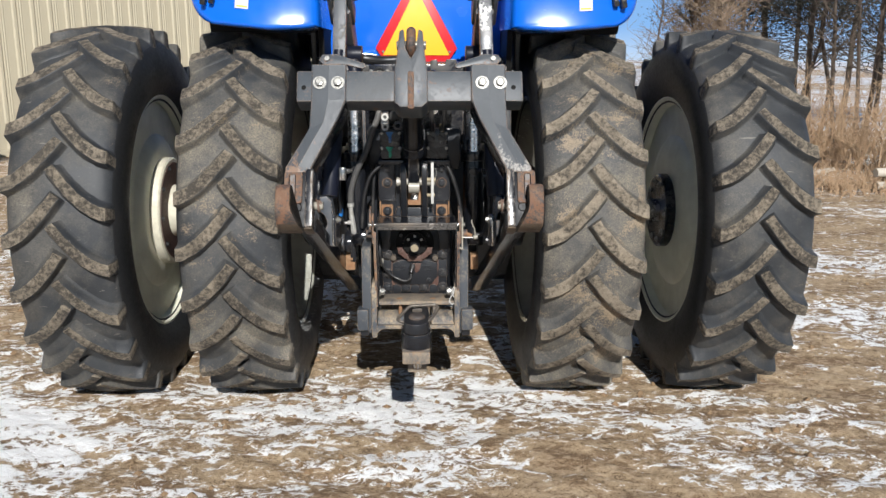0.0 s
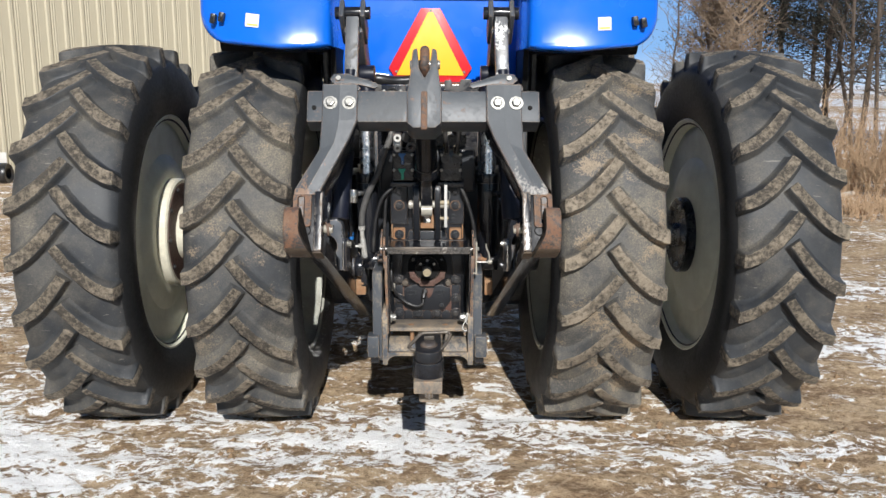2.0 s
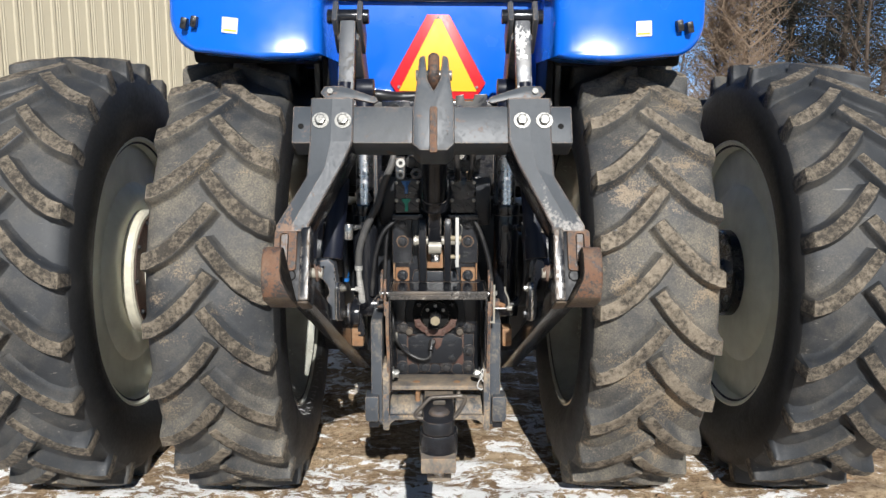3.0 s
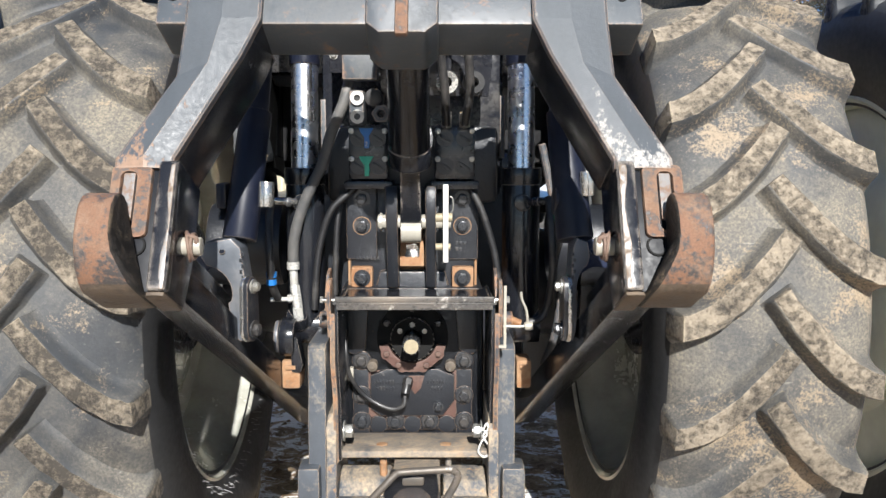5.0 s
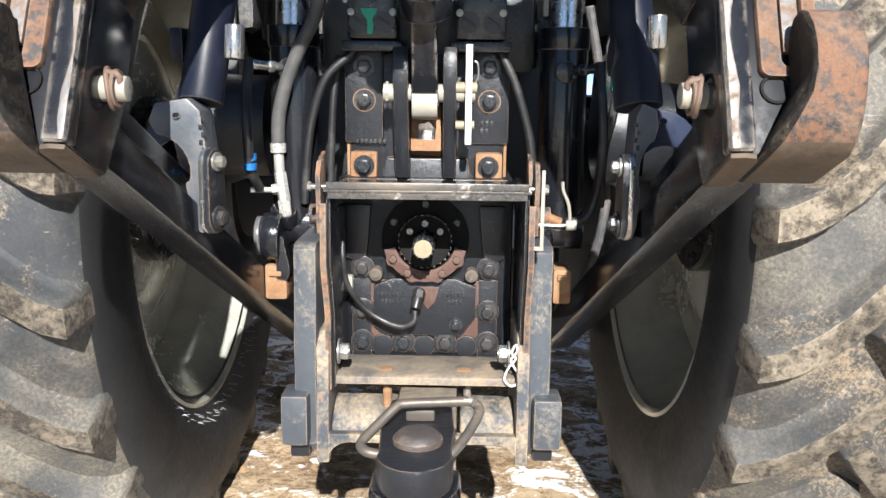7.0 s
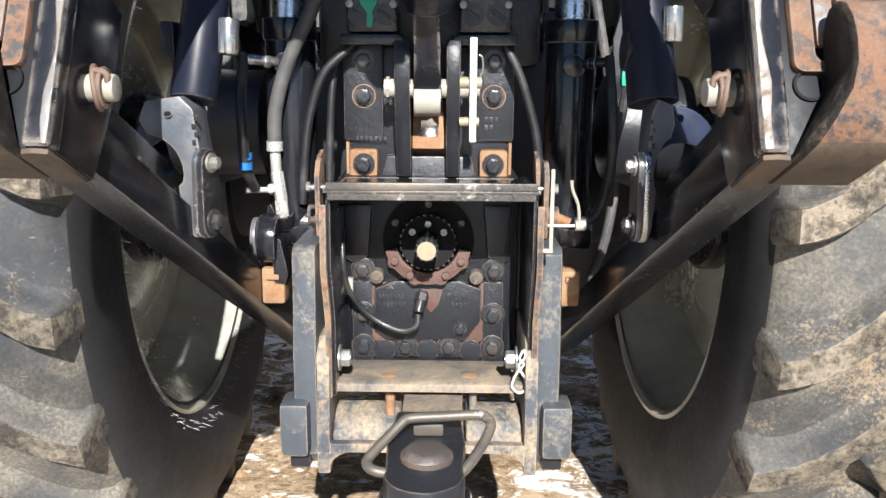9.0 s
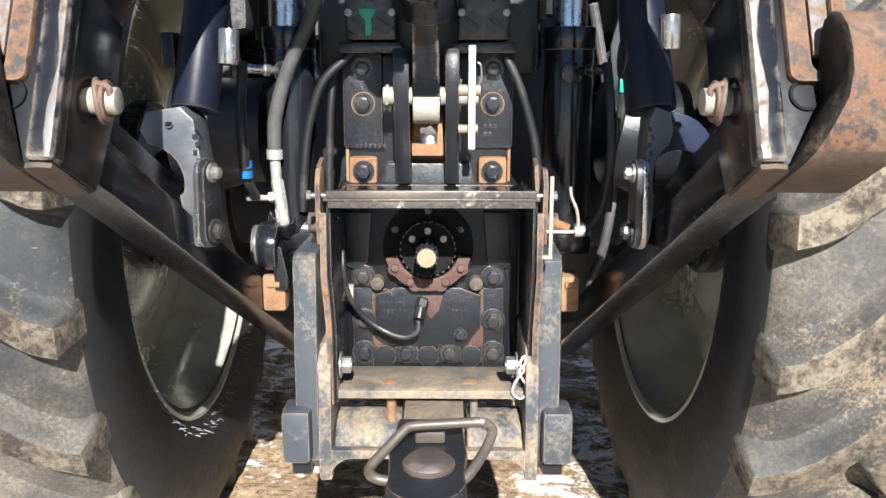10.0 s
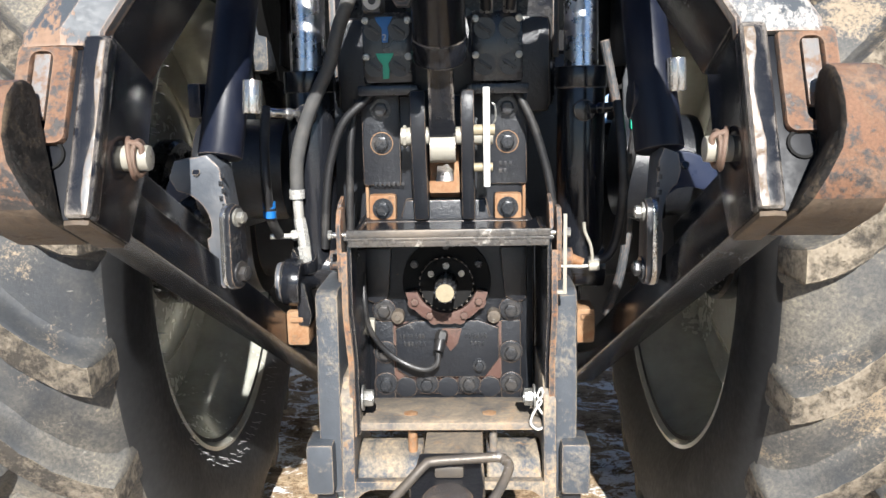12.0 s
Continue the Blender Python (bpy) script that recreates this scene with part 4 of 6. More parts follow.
# raised casting mark, unreadable
for i in range(7):
    bm = B()
    box(bm, (CX - 0.130 + i * 0.0085, -0.8045, 1.114), (0.005, 0.003, 0.008), 0.0006)
    part("casting_mark", bm, "bolt", case)
for i in range(5):
    bm = B()
    box(bm, (CX + 0.103 + (i % 3) * 0.009, -0.8045, 1.150 - 0.014 * (i // 3)), (0.006, 0.003, 0.008), 0.0006)
    part("casting_mark", bm, "bolt", case)
bm = B()
rod(bm, (-0.062, -0.872, 1.205), (0.100, -0.872, 1.205), 0.016, seg=24)
rod(bm, (-0.053, -0.872, 1.205), (-0.058, -0.872, 1.205), 0.020, seg=8)
part("top_link_pin", bm, "cream", case, "cream painted pin")
bm = B()
box(bm, (0.0885, -0.886, 1.203), (0.012, 0.036, 0.172), 0.002)
strap = part("pin_keeper_bar", bm, "white", case, "white painted flat keeper bar")
bm = B()
rod(bm, (0.066, -0.884, 1.150), (0.099, -0.884, 1.150), 0.008, seg=14)
part("keeper_pin", bm, "brass", strap, "brassy cross pin")
bm = B()
rod(bm, (0.066, -0.884, 1.215), (0.103, -0.884, 1.215), 0.010, seg=14)
part("keeper_pin", bm, "brass", strap, "brassy cross pin")
bm = B()
sweep(bm, [(0.098, -0.875, 1.262), (0.104, -0.875, 1.256), (0.105, -0.875, 1.235), (0.100, -0.875, 1.224)], 0.0018, 8)
part("lynch_ring", bm, "zinc", strap, "wire ring")

# ---- tractor: lower case, shaft and guard ----
PX, PZ = 0.013, 0.940


def yring(bm, c, r0, r1, y0, y1, seg=40):
    """A ring or disc facing -y."""
    loops = []
    for r, y in ((r0, y1), (r1, y1), (r1, y0), (r0, y0)):
        loops.append([bm.verts.new((c[0] + r * math.cos(2 * math.pi * k / seg), y, c[1] + r * math.sin(2 * math.pi * k / seg))) for k in range(seg)])
    for i in range(4):
        a, b = loops[i], loops[(i + 1) % 4]
        for k in range(seg):
            bm.faces.new((a[k], a[(k + 1) % seg], b[(k + 1) % seg], b[k]))
    return bm


bm = B()
box(bm, (CX, -0.80, 0.865), (0.318, 0.06, 0.335), 0.01)
low = part("power_case", bm, "cast", tractor, "black cast iron case behind the power shaft")
bm = B()
yring(bm, (PX, PZ - 0.004), 0.03, 0.082, -0.83, -0.848)
part("seal_ring", bm, "liner", low, "black seal housing ring")
bm = B()
yring(bm, (PX, PZ - 0.004), 0.022, 0.048, -0.84, -0.868)
collar = part("toothed_collar", bm, "liner", low, "toothed black collar")
for k in range(26):
    a = 2 * math.pi * k / 26
    bm = B()
    box(bm, (PX + 0.048 * math.cos(a), -0.862, PZ - 0.004 + 0.048 * math.sin(a)), (0.005, 0.008, 0.005), 0)
    part("tooth", bm, "hitch_dark", collar)
bm = B()
n = 28
outer = [(0.078 * math.cos(radians(-168 + 156 * i / n)) * (1.06 if i % 7 in (3, 4) else 1.0), 0.078 * math.sin(radians(-168 + 156 * i / n)) * (1.06 if i % 7 in (3, 4) else 1.0)) for i in range(n + 1)]
inner = [(0.056 * math.cos(radians(-12 - 156 * i / n)), 0.056 * math.sin(radians(-12 - 156 * i / n))) for i in range(n + 1)]
prism(bm, [(PX + x, PZ - 0.004 + z) for x, z in outer + inner], "xz", -0.846, -0.862, 0.0015)
part("half_flange", bm, "brownflange", low, "red-brown oxidised half flange")
for a in (-150, -118, -62, -30, 30, 90, 150):
    bm = B()
    x, z = PX + 0.068 * math.cos(radians(a)), PZ - 0.004 + 0.068 * math.sin(radians(a))
    y = -0.862 if -170 < a < -10 else -0.848
    hexbolt(bm, (x, y, z), (0, -1, 0), 0.0075, 0.008, False)
    part("flange_bolt", bm, "brownflange" if a < 0 else "bolt", low)
for a in (35, 145, 90):
    bm = B()
    rod(bm, (PX + 0.034 * math.cos(radians(a)), -0.866, PZ - 0.004 + 0.034 * math.sin(radians(a))),
        (PX + 0.034 * math.cos(radians(a)), -0.871, PZ - 0.004 + 0.034 * math.sin(radians(a))), 0.006, seg=12)
    part("plug", bm, "zinc", low)
bm = B()
rod(bm, (PX, -0.84, PZ), (PX, -0.955, PZ), 0.0165, seg=24)
for k in range(12):
    a = 2 * math.pi * k / 12
    bar(bm, (PX + 0.0172 * math.cos(a), -0.868, PZ + 0.0172 * math.sin(a)), (PX + 0.0172 * math.cos(a), -0.953, PZ + 0.0172 * math.sin(a)), 0.0045, 0.0045, 0)
shaft = part("power_shaft", bm, "bolt", tractor, "short splined power take-off shaft")
bm = B()
rod(bm, (PX, -0.9545, PZ), (PX, -0.9575, PZ), 0.0160, seg=24)
rod(bm, (PX, -0.957, PZ), (PX, -0.9582, PZ), 0.0052, seg=12)
part("shaft_end", bm, "brass", shaft, "dull brass-coloured shaft end")
# cover plate with its casting marks
bm = B()
prism(bm, [(CX - 0.098, 0.845), (CX - 0.098, 0.765), (CX - 0.075, 0.748), (CX + 0.070, 0.748), (CX + 0.098, 0.785), (CX + 0.098, 0.845), (CX + 0.06, 0.86), (CX - 0.06, 0.86)], "xz", -0.826, -0.842, 0.004)
cover = part("cover_plate", bm, "cast", low, "black cover plate with raised marks")
bm = B()
prism(bm, [(CX - 0.105, 0.855), (CX - 0.105, 0.738), (CX + 0.105, 0.738), (CX + 0.105, 0.855)], "xz", -0.826, -0.8325, 0.002)
part("gasket_rim", bm, "brownflange", low, "rusty rim round the cover")
bm = B()
prism(bm, [(CX - 0.01, 0.845), (CX + 0.028, 0.845), (CX + 0.02, 0.815), (CX + 0.006, 0.80), (CX - 0.004, 0.815)], "xz", -0.84, -0.8445, 0.002)
part("rust_patch", bm, "brownflange", low, "rust patch on the cover")
for row, (z, x0, n) in enumerate(((0.830, -0.088, 7), (0.815, -0.080, 6), (0.830, 0.036, 6), (0.815, 0.046, 4))):
    for i in range(n):
        bm = B()
        box(bm, (CX + x0 + i * 0.0072, -0.843, z), (0.0046, 0.0028, 0.0085), 0.0006)
        part("casting_mark", bm, "bolt", cover)
for x, z in ((-0.118, 0.735), (-0.040, 0.735), (0.040, 0.735), (0.120, 0.735), (-0.118, 0.797), (0.120, 0.797), (-0.118, 0.880), (0.120, 0.880), (0.060, 0.772)):
    if abs(x) != 0.060:
        bm = B()
        rod(bm, (CX + x, -0.826, z), (CX + x, -0.8385, z), 0.0225, seg=28, bev=0.003)
        part("bolt_boss", bm, "cast", low, "round casting boss")
    bm = B()
    r = 0.0125 if abs(x) != 0.060 else 0.009
    hexbolt(bm, (CX + x, -0.8385 if abs(x) != 0.06 else -0.842, z), (0, -1, 0), r, 0.012)
    part("bolt", bm, "bolt", low, "black hexagon bolt")
for s in (-1, 1):
    bm = B()
    prism(bm, [(CX + s * 0.101, 0.700), (CX + s * 0.139, 0.700), (CX + s * 0.139, 0.858), (CX + s * 0.101, 0.858)], "xz", -0.826, -0.8345, 0.005)
    part("side_column", bm, "cast", low, "raised black casting rib")
bm = B()
prism(bm, [(CX - 0.142, 0.712), (CX + 0.142, 0.712), (CX + 0.142, 0.742), (CX + 0.098, 0.746), (CX - 0.098, 0.746), (CX - 0.142, 0.742)], "xz", -0.826, -0.8325, 0.003)
part("bottom_flange", bm, "cast", low, "black casting flange")
for x in (-0.080, 0.0, 0.080):
    bm = B()
    rod(bm, (CX + x, -0.829, 0.726), (CX + x, -0.8355, 0.726), 0.0215, seg=28, bev=0.003)
    part("boss", bm, "cast", low)
for x in (-0.092, 0.088):
    bm = B()
    rod(bm, (CX + x, -0.826, 0.870), (CX + x, -0.850, 0.868), 0.0125, seg=18, bev=0.002)
    rod(bm, (CX + x, -0.849, 0.868), (CX + x, -0.853, 0.868), 0.006, seg=6)
    part("drain_plug", bm, "muddy_steel", low, "zinc plated plug")
bm = B()
box(bm, (CX - 0.142, -0.842, 0.850), (0.014, 0.02, 0.030), 0.003)
part("label_tag", bm, "cream", low)
for s in (-1, 1):
    bm = B()
    prism(bm, [(CX + s * 0.10, 1.0), (CX + s * 0.15, 1.0), (CX + s * 0.15, 0.90), (CX + s * 0.132, 0.892), (CX + s * 0.108, 0.905)], "xz", -0.82, -0.843, 0.006)
    part("rib", bm, "cast", low)
# sensor with its lead
bm = B()
rod(bm, (CX - 0.008, -0.85, 0.842), (CX - 0.016, -0.872, 0.808), 0.010, seg=16, bev=0.002)
rod(bm, (CX - 0.009, -0.853, 0.838), (CX - 0.0115, -0.860, 0.827), 0.0125, seg=6)
part("sensor", bm, "plastic", low, "black threaded sensor")
bm = B()
sweep(bm, [(CX - 0.016, -0.873, 0.806), (CX - 0.020, -0.878, 0.785), (CX - 0.045, -0.878, 0.776), (CX - 0.085, -0.872, 0.790), (CX - 0.118, -0.875, 0.818), (CX - 0.140, -0.89, 0.86), (CX - 0.146, -0.90, 0.91),
           (CX - 0.150, -0.88, 0.96)], 0.0052, 10)
part("sensor_lead", bm, "rubber_hose", low, "thin black lead")

# guard
G0, G1 = -0.142, 0.189
bm = B()
for x, d in ((G0, 1), (G1, -1)):
    prism(bm, [(-0.80, 1.050), (-1.035, 1.050), (-1.040, 0.93), (-1.000, 0.83), (-1.000, 0.70), (-0.86, 0.70), (-0.80, 0.80)], "yz", x, x + d * 0.007, 0.0015)
prism(bm, [(-0.80, 1.046), (-1.035, 1.046), (-1.035, 1.040), (-0.80, 1.040)], "yz", G0, G1, 0)
guard = part("shaft_guard", bm, "hitch_dark", tractor, "black sheet steel guard over the shaft")
bm = B()
box(bm, ((G0 + G1) / 2, -1.046, 1.060), (G1 - G0 - 0.004, 0.008, 0.012), 0.002)
box(bm, ((G0 + G1) / 2, -1.040, 1.052), (G1 - G0 + 0.004, 0.026, 0.004), 0.001)
box(bm, ((G0 + G1) / 2, -1.049, 1.046), (G1 - G0 - 0.01, 0.003, 0.014), 0.001)
for i in range(7):
    rod(bm, (G0 + 0.035 + i * 0.043, -1.0505, 1.0485), (G0 + 0.035 + i * 0.043, -1.054, 1.0485), 0.004, seg=10)
part("flap", bm, "flap", guard, "folded worn steel flap")
bm = B()
rod(bm, (G0 - 0.024, -1.03, 1.056), (G1 + 0.022, -1.03, 1.056), 0.0052, seg=14)
part("hinge_rod", bm, "steel", guard, "bright hinge rod")
for x, d in ((G0, -1), (G1, 1)):
    bm = B()
    prism(bm, [(-1.044, 1.030), (-1.0505, 0.93), (-1.010, 0.832), (-1.010, 0.70), (-1.004, 0.70), (-1.004, 0.834), (-1.0435, 0.93), (-1.037, 1.030)], "yz", x - 0.001 * d, x + d * 0.009, 0.001)
    part("worn_edge", bm, "edge", guard, "rusty guard edge")
    bm = B()
    prism(bm, [(-0.90, 0.94), (-1.04, 0.98), (-1.048, 1.075), (-1.030, 1.098), (-1.00, 1.098), (-0.985, 1.06), (-0.90, 1.02)], "yz", x + d * 0.007, x + d * 0.015, 0.002)
    part("hinge_ear", bm, "edge", guard, "rusty hinge ear")
    bm = B()
    rod(bm, (x + d * 0.012, -0.93, 0.995), (x + d * 0.045, -0.93, 0.995), 0.018, seg=20, bev=0.003)
    part("guard_boss", bm, "edge", guard)
bm = B()
rod(bm, (G0 - 0.03, -1.03, 1.056), (G0 - 0.024, -1.03, 1.056), 0.008, seg=6)
part("hinge_nut", bm, "zinc", guard)
bm = B()
rod(bm, (G1 + 0.022, -1.03, 1.056), (G1 + 0.030, -1.03, 1.056), 0.008, seg=6)
part("hinge_nut", bm, "zinc", guard)
bm = B()
prism(bm, [(-0.86, 1.10), (-0.90, 1.09), (-0.93, 1.04), (-0.93, 0.98), (-0.86, 0.98)], "yz", -0.176, -0.169, 0.002)
part("rust_strip", bm, "edge", guard, "rusty upright strip")
bm = B()
prism(bm, [(-0.86, 1.10), (-0.90, 1.09), (-0.93, 1.04), (-0.93, 0.98), (-0.86, 0.98)], "yz", 0.196, 0.203, 0.002)
part("rust_strip", bm, "edge", guard, "rusty upright strip")
# hair clip hung in the guard
bm = B()
zz = lambda px, pz: (0.172 + px, -1.004, 0.712 + pz)
sweep(bm, [zz(0.002, 0.072), zz(-0.003, 0.058), zz(0.004, 0.048), zz(-0.006, 0.034), zz(-0.012, 0.022), zz(-0.014, 0.008), zz(-0.002, -0.002), zz(0.010, 0.006), zz(0.010, 0.020), zz(0.002, 0.032),
           zz(-0.004, 0.046), zz(0.006, 0.060), zz(0.004, 0.074)], 0.0022, 8)
part("hair_clip", bm, "white", guard, "bright wire hair clip")

# ---- tractor: drawbar support and drawbar ----
D0, D1 = -0.138, 0.172
bm = B()
for s, x0, x1 in ((-1, -0.206, -0.166),):
    prism(bm, [(-0.70, 0.955), (-0.985, 0.955), (-1.000, 0.945), (-1.000, 0.86), (-1.012, 0.78), (-1.012, 0.60), (-0.985, 0.575), (-0.72, 0.575)], "yz", x0, x1, 0.008)
sup = part("drawbar_support", bm, "grey_cast", tractor, "dusty grey cast iron support cheek")
bm = B()
prism(bm, [(-0.70, 0.955), (-0.985, 0.955), (-1.000, 0.945), (-1.000, 0.86), (-1.012, 0.78), (-1.012, 0.60), (-0.985, 0.575), (-0.72, 0.575)], "yz", 0.196, 0.236, 0.008)
part("support_cheek", bm, "grey_cast", sup, "dusty grey cast iron support cheek")
for x0, x1 in ((-0.226, -0.178), (0.206, 0.256)):
    bm = B()
    box(bm, ((x0 + x1) / 2, -1.005, 0.652), (x1 - x0, 0.07, 0.092), 0.010)
    part("stop_block", bm, "grey_cast", sup, "square grey stop block")
    bm = B()
    box(bm, ((x0 + x1) / 2 + (0.004 if x0 < 0 else -0.004), -0.985, 0.590), (0.036, 0.05, 0.034), 0.006)
    part("stop_foot", bm, "cast", sup)
# inner frame, with feet
bm = B()
for x0, x1 in ((D0 - 0.028, D0 - 0.006), (D1 + 0.006, D1 + 0.028)):
    prism(bm, [(-0.80, 0.80), (-0.985, 0.80), (-1.016, 0.765), (-1.020, 0.70), (-1.028, 0.66), (-1.028, 0.572), (-1.005, 0.572), (-0.97, 0.60), (-0.80, 0.60)], "yz", x0, x1, 0.005)
cx = (D0 + D1) / 2
prism(bm, [(D0 - 0.026, 0.572), (D0 - 0.012, 0.572)] + arc(D0 + 0.028, 0.572, 0.038, 178, 92, 6) + arc(D1 - 0.028, 0.572, 0.038, 88, 2, 6) + [(D1 + 0.012, 0.572), (D1 + 0.026, 0.572),
            (D1 + 0.026, 0.625), (D0 - 0.026, 0.625)], "xz", -1.026, -1.008, 0.003)
frame_part = part("support_frame", bm, "frame_paint", sup, "dirt-caked steel frame with worn edges")
bm = B()
prism(bm, [(-0.84, 0.708), (-0.985, 0.722), (-0.995, 0.719), (-0.997, 0.706), (-0.988, 0.706), (-0.984, 0.712), (-0.84, 0.698)], "yz", D0 - 0.006, D1 + 0.006, 0.002)
shelf = part("shelf_plate", bm, "caked", sup, "tan dirt-covered shelf plate with a worn lip")
for x in (-0.052, 0.088):
    bm = B()
    rod(bm, (x, -0.952, 0.714), (x, -0.952, 0.721), 0.014, seg=6, bev=0.001)
    part("flat_bolt", bm, "rust", shelf)
for x0, x1 in ((D0 - 0.006, -0.030), (0.082, D1 + 0.006)):
    bm = B()
    prism(bm, [(-0.92, 0.664), (-0.955, 0.662), (-0.985, 0.650), (-1.003, 0.628), (-1.006, 0.604), (-0.92, 0.600)], "yz", x0, x1, 0.007, seg=3)
    part("cross_piece", bm, "frame_paint", sup, "sloping cast cross piece, worn and dirty")
for s, x in ((-1, D0), (1, D1)):
    for xx, h in ((x + s * 0.028, 0.014), (x - s * 0.006, 0.016)):
        bm = B()
        ax = (s, 0, 0) if xx == x + s * 0.028 else (-s, 0, 0)
        hexbolt(bm, (xx, -0.985, 0.762), ax, 0.0155, h)
        part("support_bolt", bm, "zinc", sup, "zinc plated hexagon bolt")
    bm = B()
    rod(bm, (x + s * 0.006, -0.985, 0.762), (x + s * 0.030, -0.985, 0.762), 0.026, seg=24, bev=0.003)
    part("boss", bm, "tan", sup)
bm = B()
rod(bm, (-0.048, -0.965, 0.60), (-0.048, -0.965, 0.70), 0.0085, seg=14)
part("spacer_pin", bm, "rust", sup, "orange rusty pin")
bm = B()
rod(bm, (0.094, -0.965, 0.60), (0.094, -0.965, 0.70), 0.007, seg=14)
part("spacer_pin", bm, "tan", sup)
# rusty side blocks
for x0, x1, m in ((-0.284, -0.242, "rust"), (0.250, 0.284, "rust")):
    bm = B()
    box(bm, ((x0 + x1) / 2, -0.84, 0.856), (x1 - x0, 0.07, 0.066), 0.007)
    box(bm, ((x0 + x1) / 2, -0.877, 0.874), ((x1 - x0) * 0.55, 0.008, 0.010), 0.002)
    part("stop_bracket", bm, m, sup, "rusty stop bracket")

bm = B()
box(bm, (0.026, -1.16, 0.672), (0.100, 0.72, 0.046), 0.006)
drawbar = part("drawbar", bm, "caked", tractor, "flat steel drawbar, tan with dry mud")
bm = B()
prism(bm, [(-0.016, -1.30), (0.068, -1.30), (0.074, -1.40), (0.070, -1.47)] + arc(0.026, -1.478, 0.046, 0, -180, 10) + [(-0.018, -1.47), (-0.022, -1.40)], "xy", 0.752, 0.792, 0.006)
clevis = part("clevis_strap", bm, "cast", drawbar, "dark forged clevis strap")
bm = B()
prism(bm, [(-0.030, -1.425), (0.082, -1.425)] + arc(0.026, -1.470, 0.056, 5, -185, 14), "xy", 0.678, 0.752, 0.012)
part("clevis_nose", bm, "hitch_dark", clevis, "glossy black rounded clevis nose")
bm = B()
rod(bm, (0.028, -1.448, 0.60), (0.028, -1.448, 0.79), 0.0165, seg=24)
part("drawbar_pin", bm, "steel", clevis, "worn steel hitch pin")
bm = B()
rod(bm, (0.028, -1.442, 0.791), (0.028, -1.442, 0.797), 0.031, 0.031, 28)
rod(bm, (0.028, -1.442, 0.797), (0.028, -1.442, 0.806), 0.031, 0.022, 28, 0.003)
part("pin_head", bm, "pinhead", clevis, "domed dark brown pin head")
bm = B()
box(bm, (0.028, -1.372, 0.800), (0.038, 0.020, 0.016), 0.004)
part("strap_block", bm, "muddy_steel", clevis)
bm = B()
box(bm, (0.028, -1.405, 0.600), (0.072, 0.085, 0.042), 0.006)
part("lower_plate", bm, "tan", clevis, "square lower clevis plate, tan with mud")
bm = B()
box(bm, (0.058, -1.38, 0.655), (0.012, 0.05, 0.08), 0.004)
box(bm, (-0.004, -1.38, 0.655), (0.012, 0.05, 0.08), 0.004)
part("clevis_side", bm, "tan", clevis)
bm = B()
sweep(bm, [(-0.008, -1.456, 0.779), (-0.030, -1.457, 0.783), (-0.040, -1.450, 0.786), (-0.040, -1.440, 0.791), (-0.020, -1.418, 0.806), (-0.002, -1.403, 0.820), (0.009, -1.398, 0.823), (0.05, -1.391, 0.823), (0.088, -1.386, 0.823),
           (0.099, -1.389, 0.821), (0.104, -1.400, 0.815), (0.092, -1.425, 0.800), (0.074, -1.450, 0.785), (0.060, -1.458, 0.778)], 0.0064, 12)
part("pin_handle", bm, "muddy_steel", clevis, "bent round bar handle, worn and muddy")
clevis.location = (0, 0.022, 0)

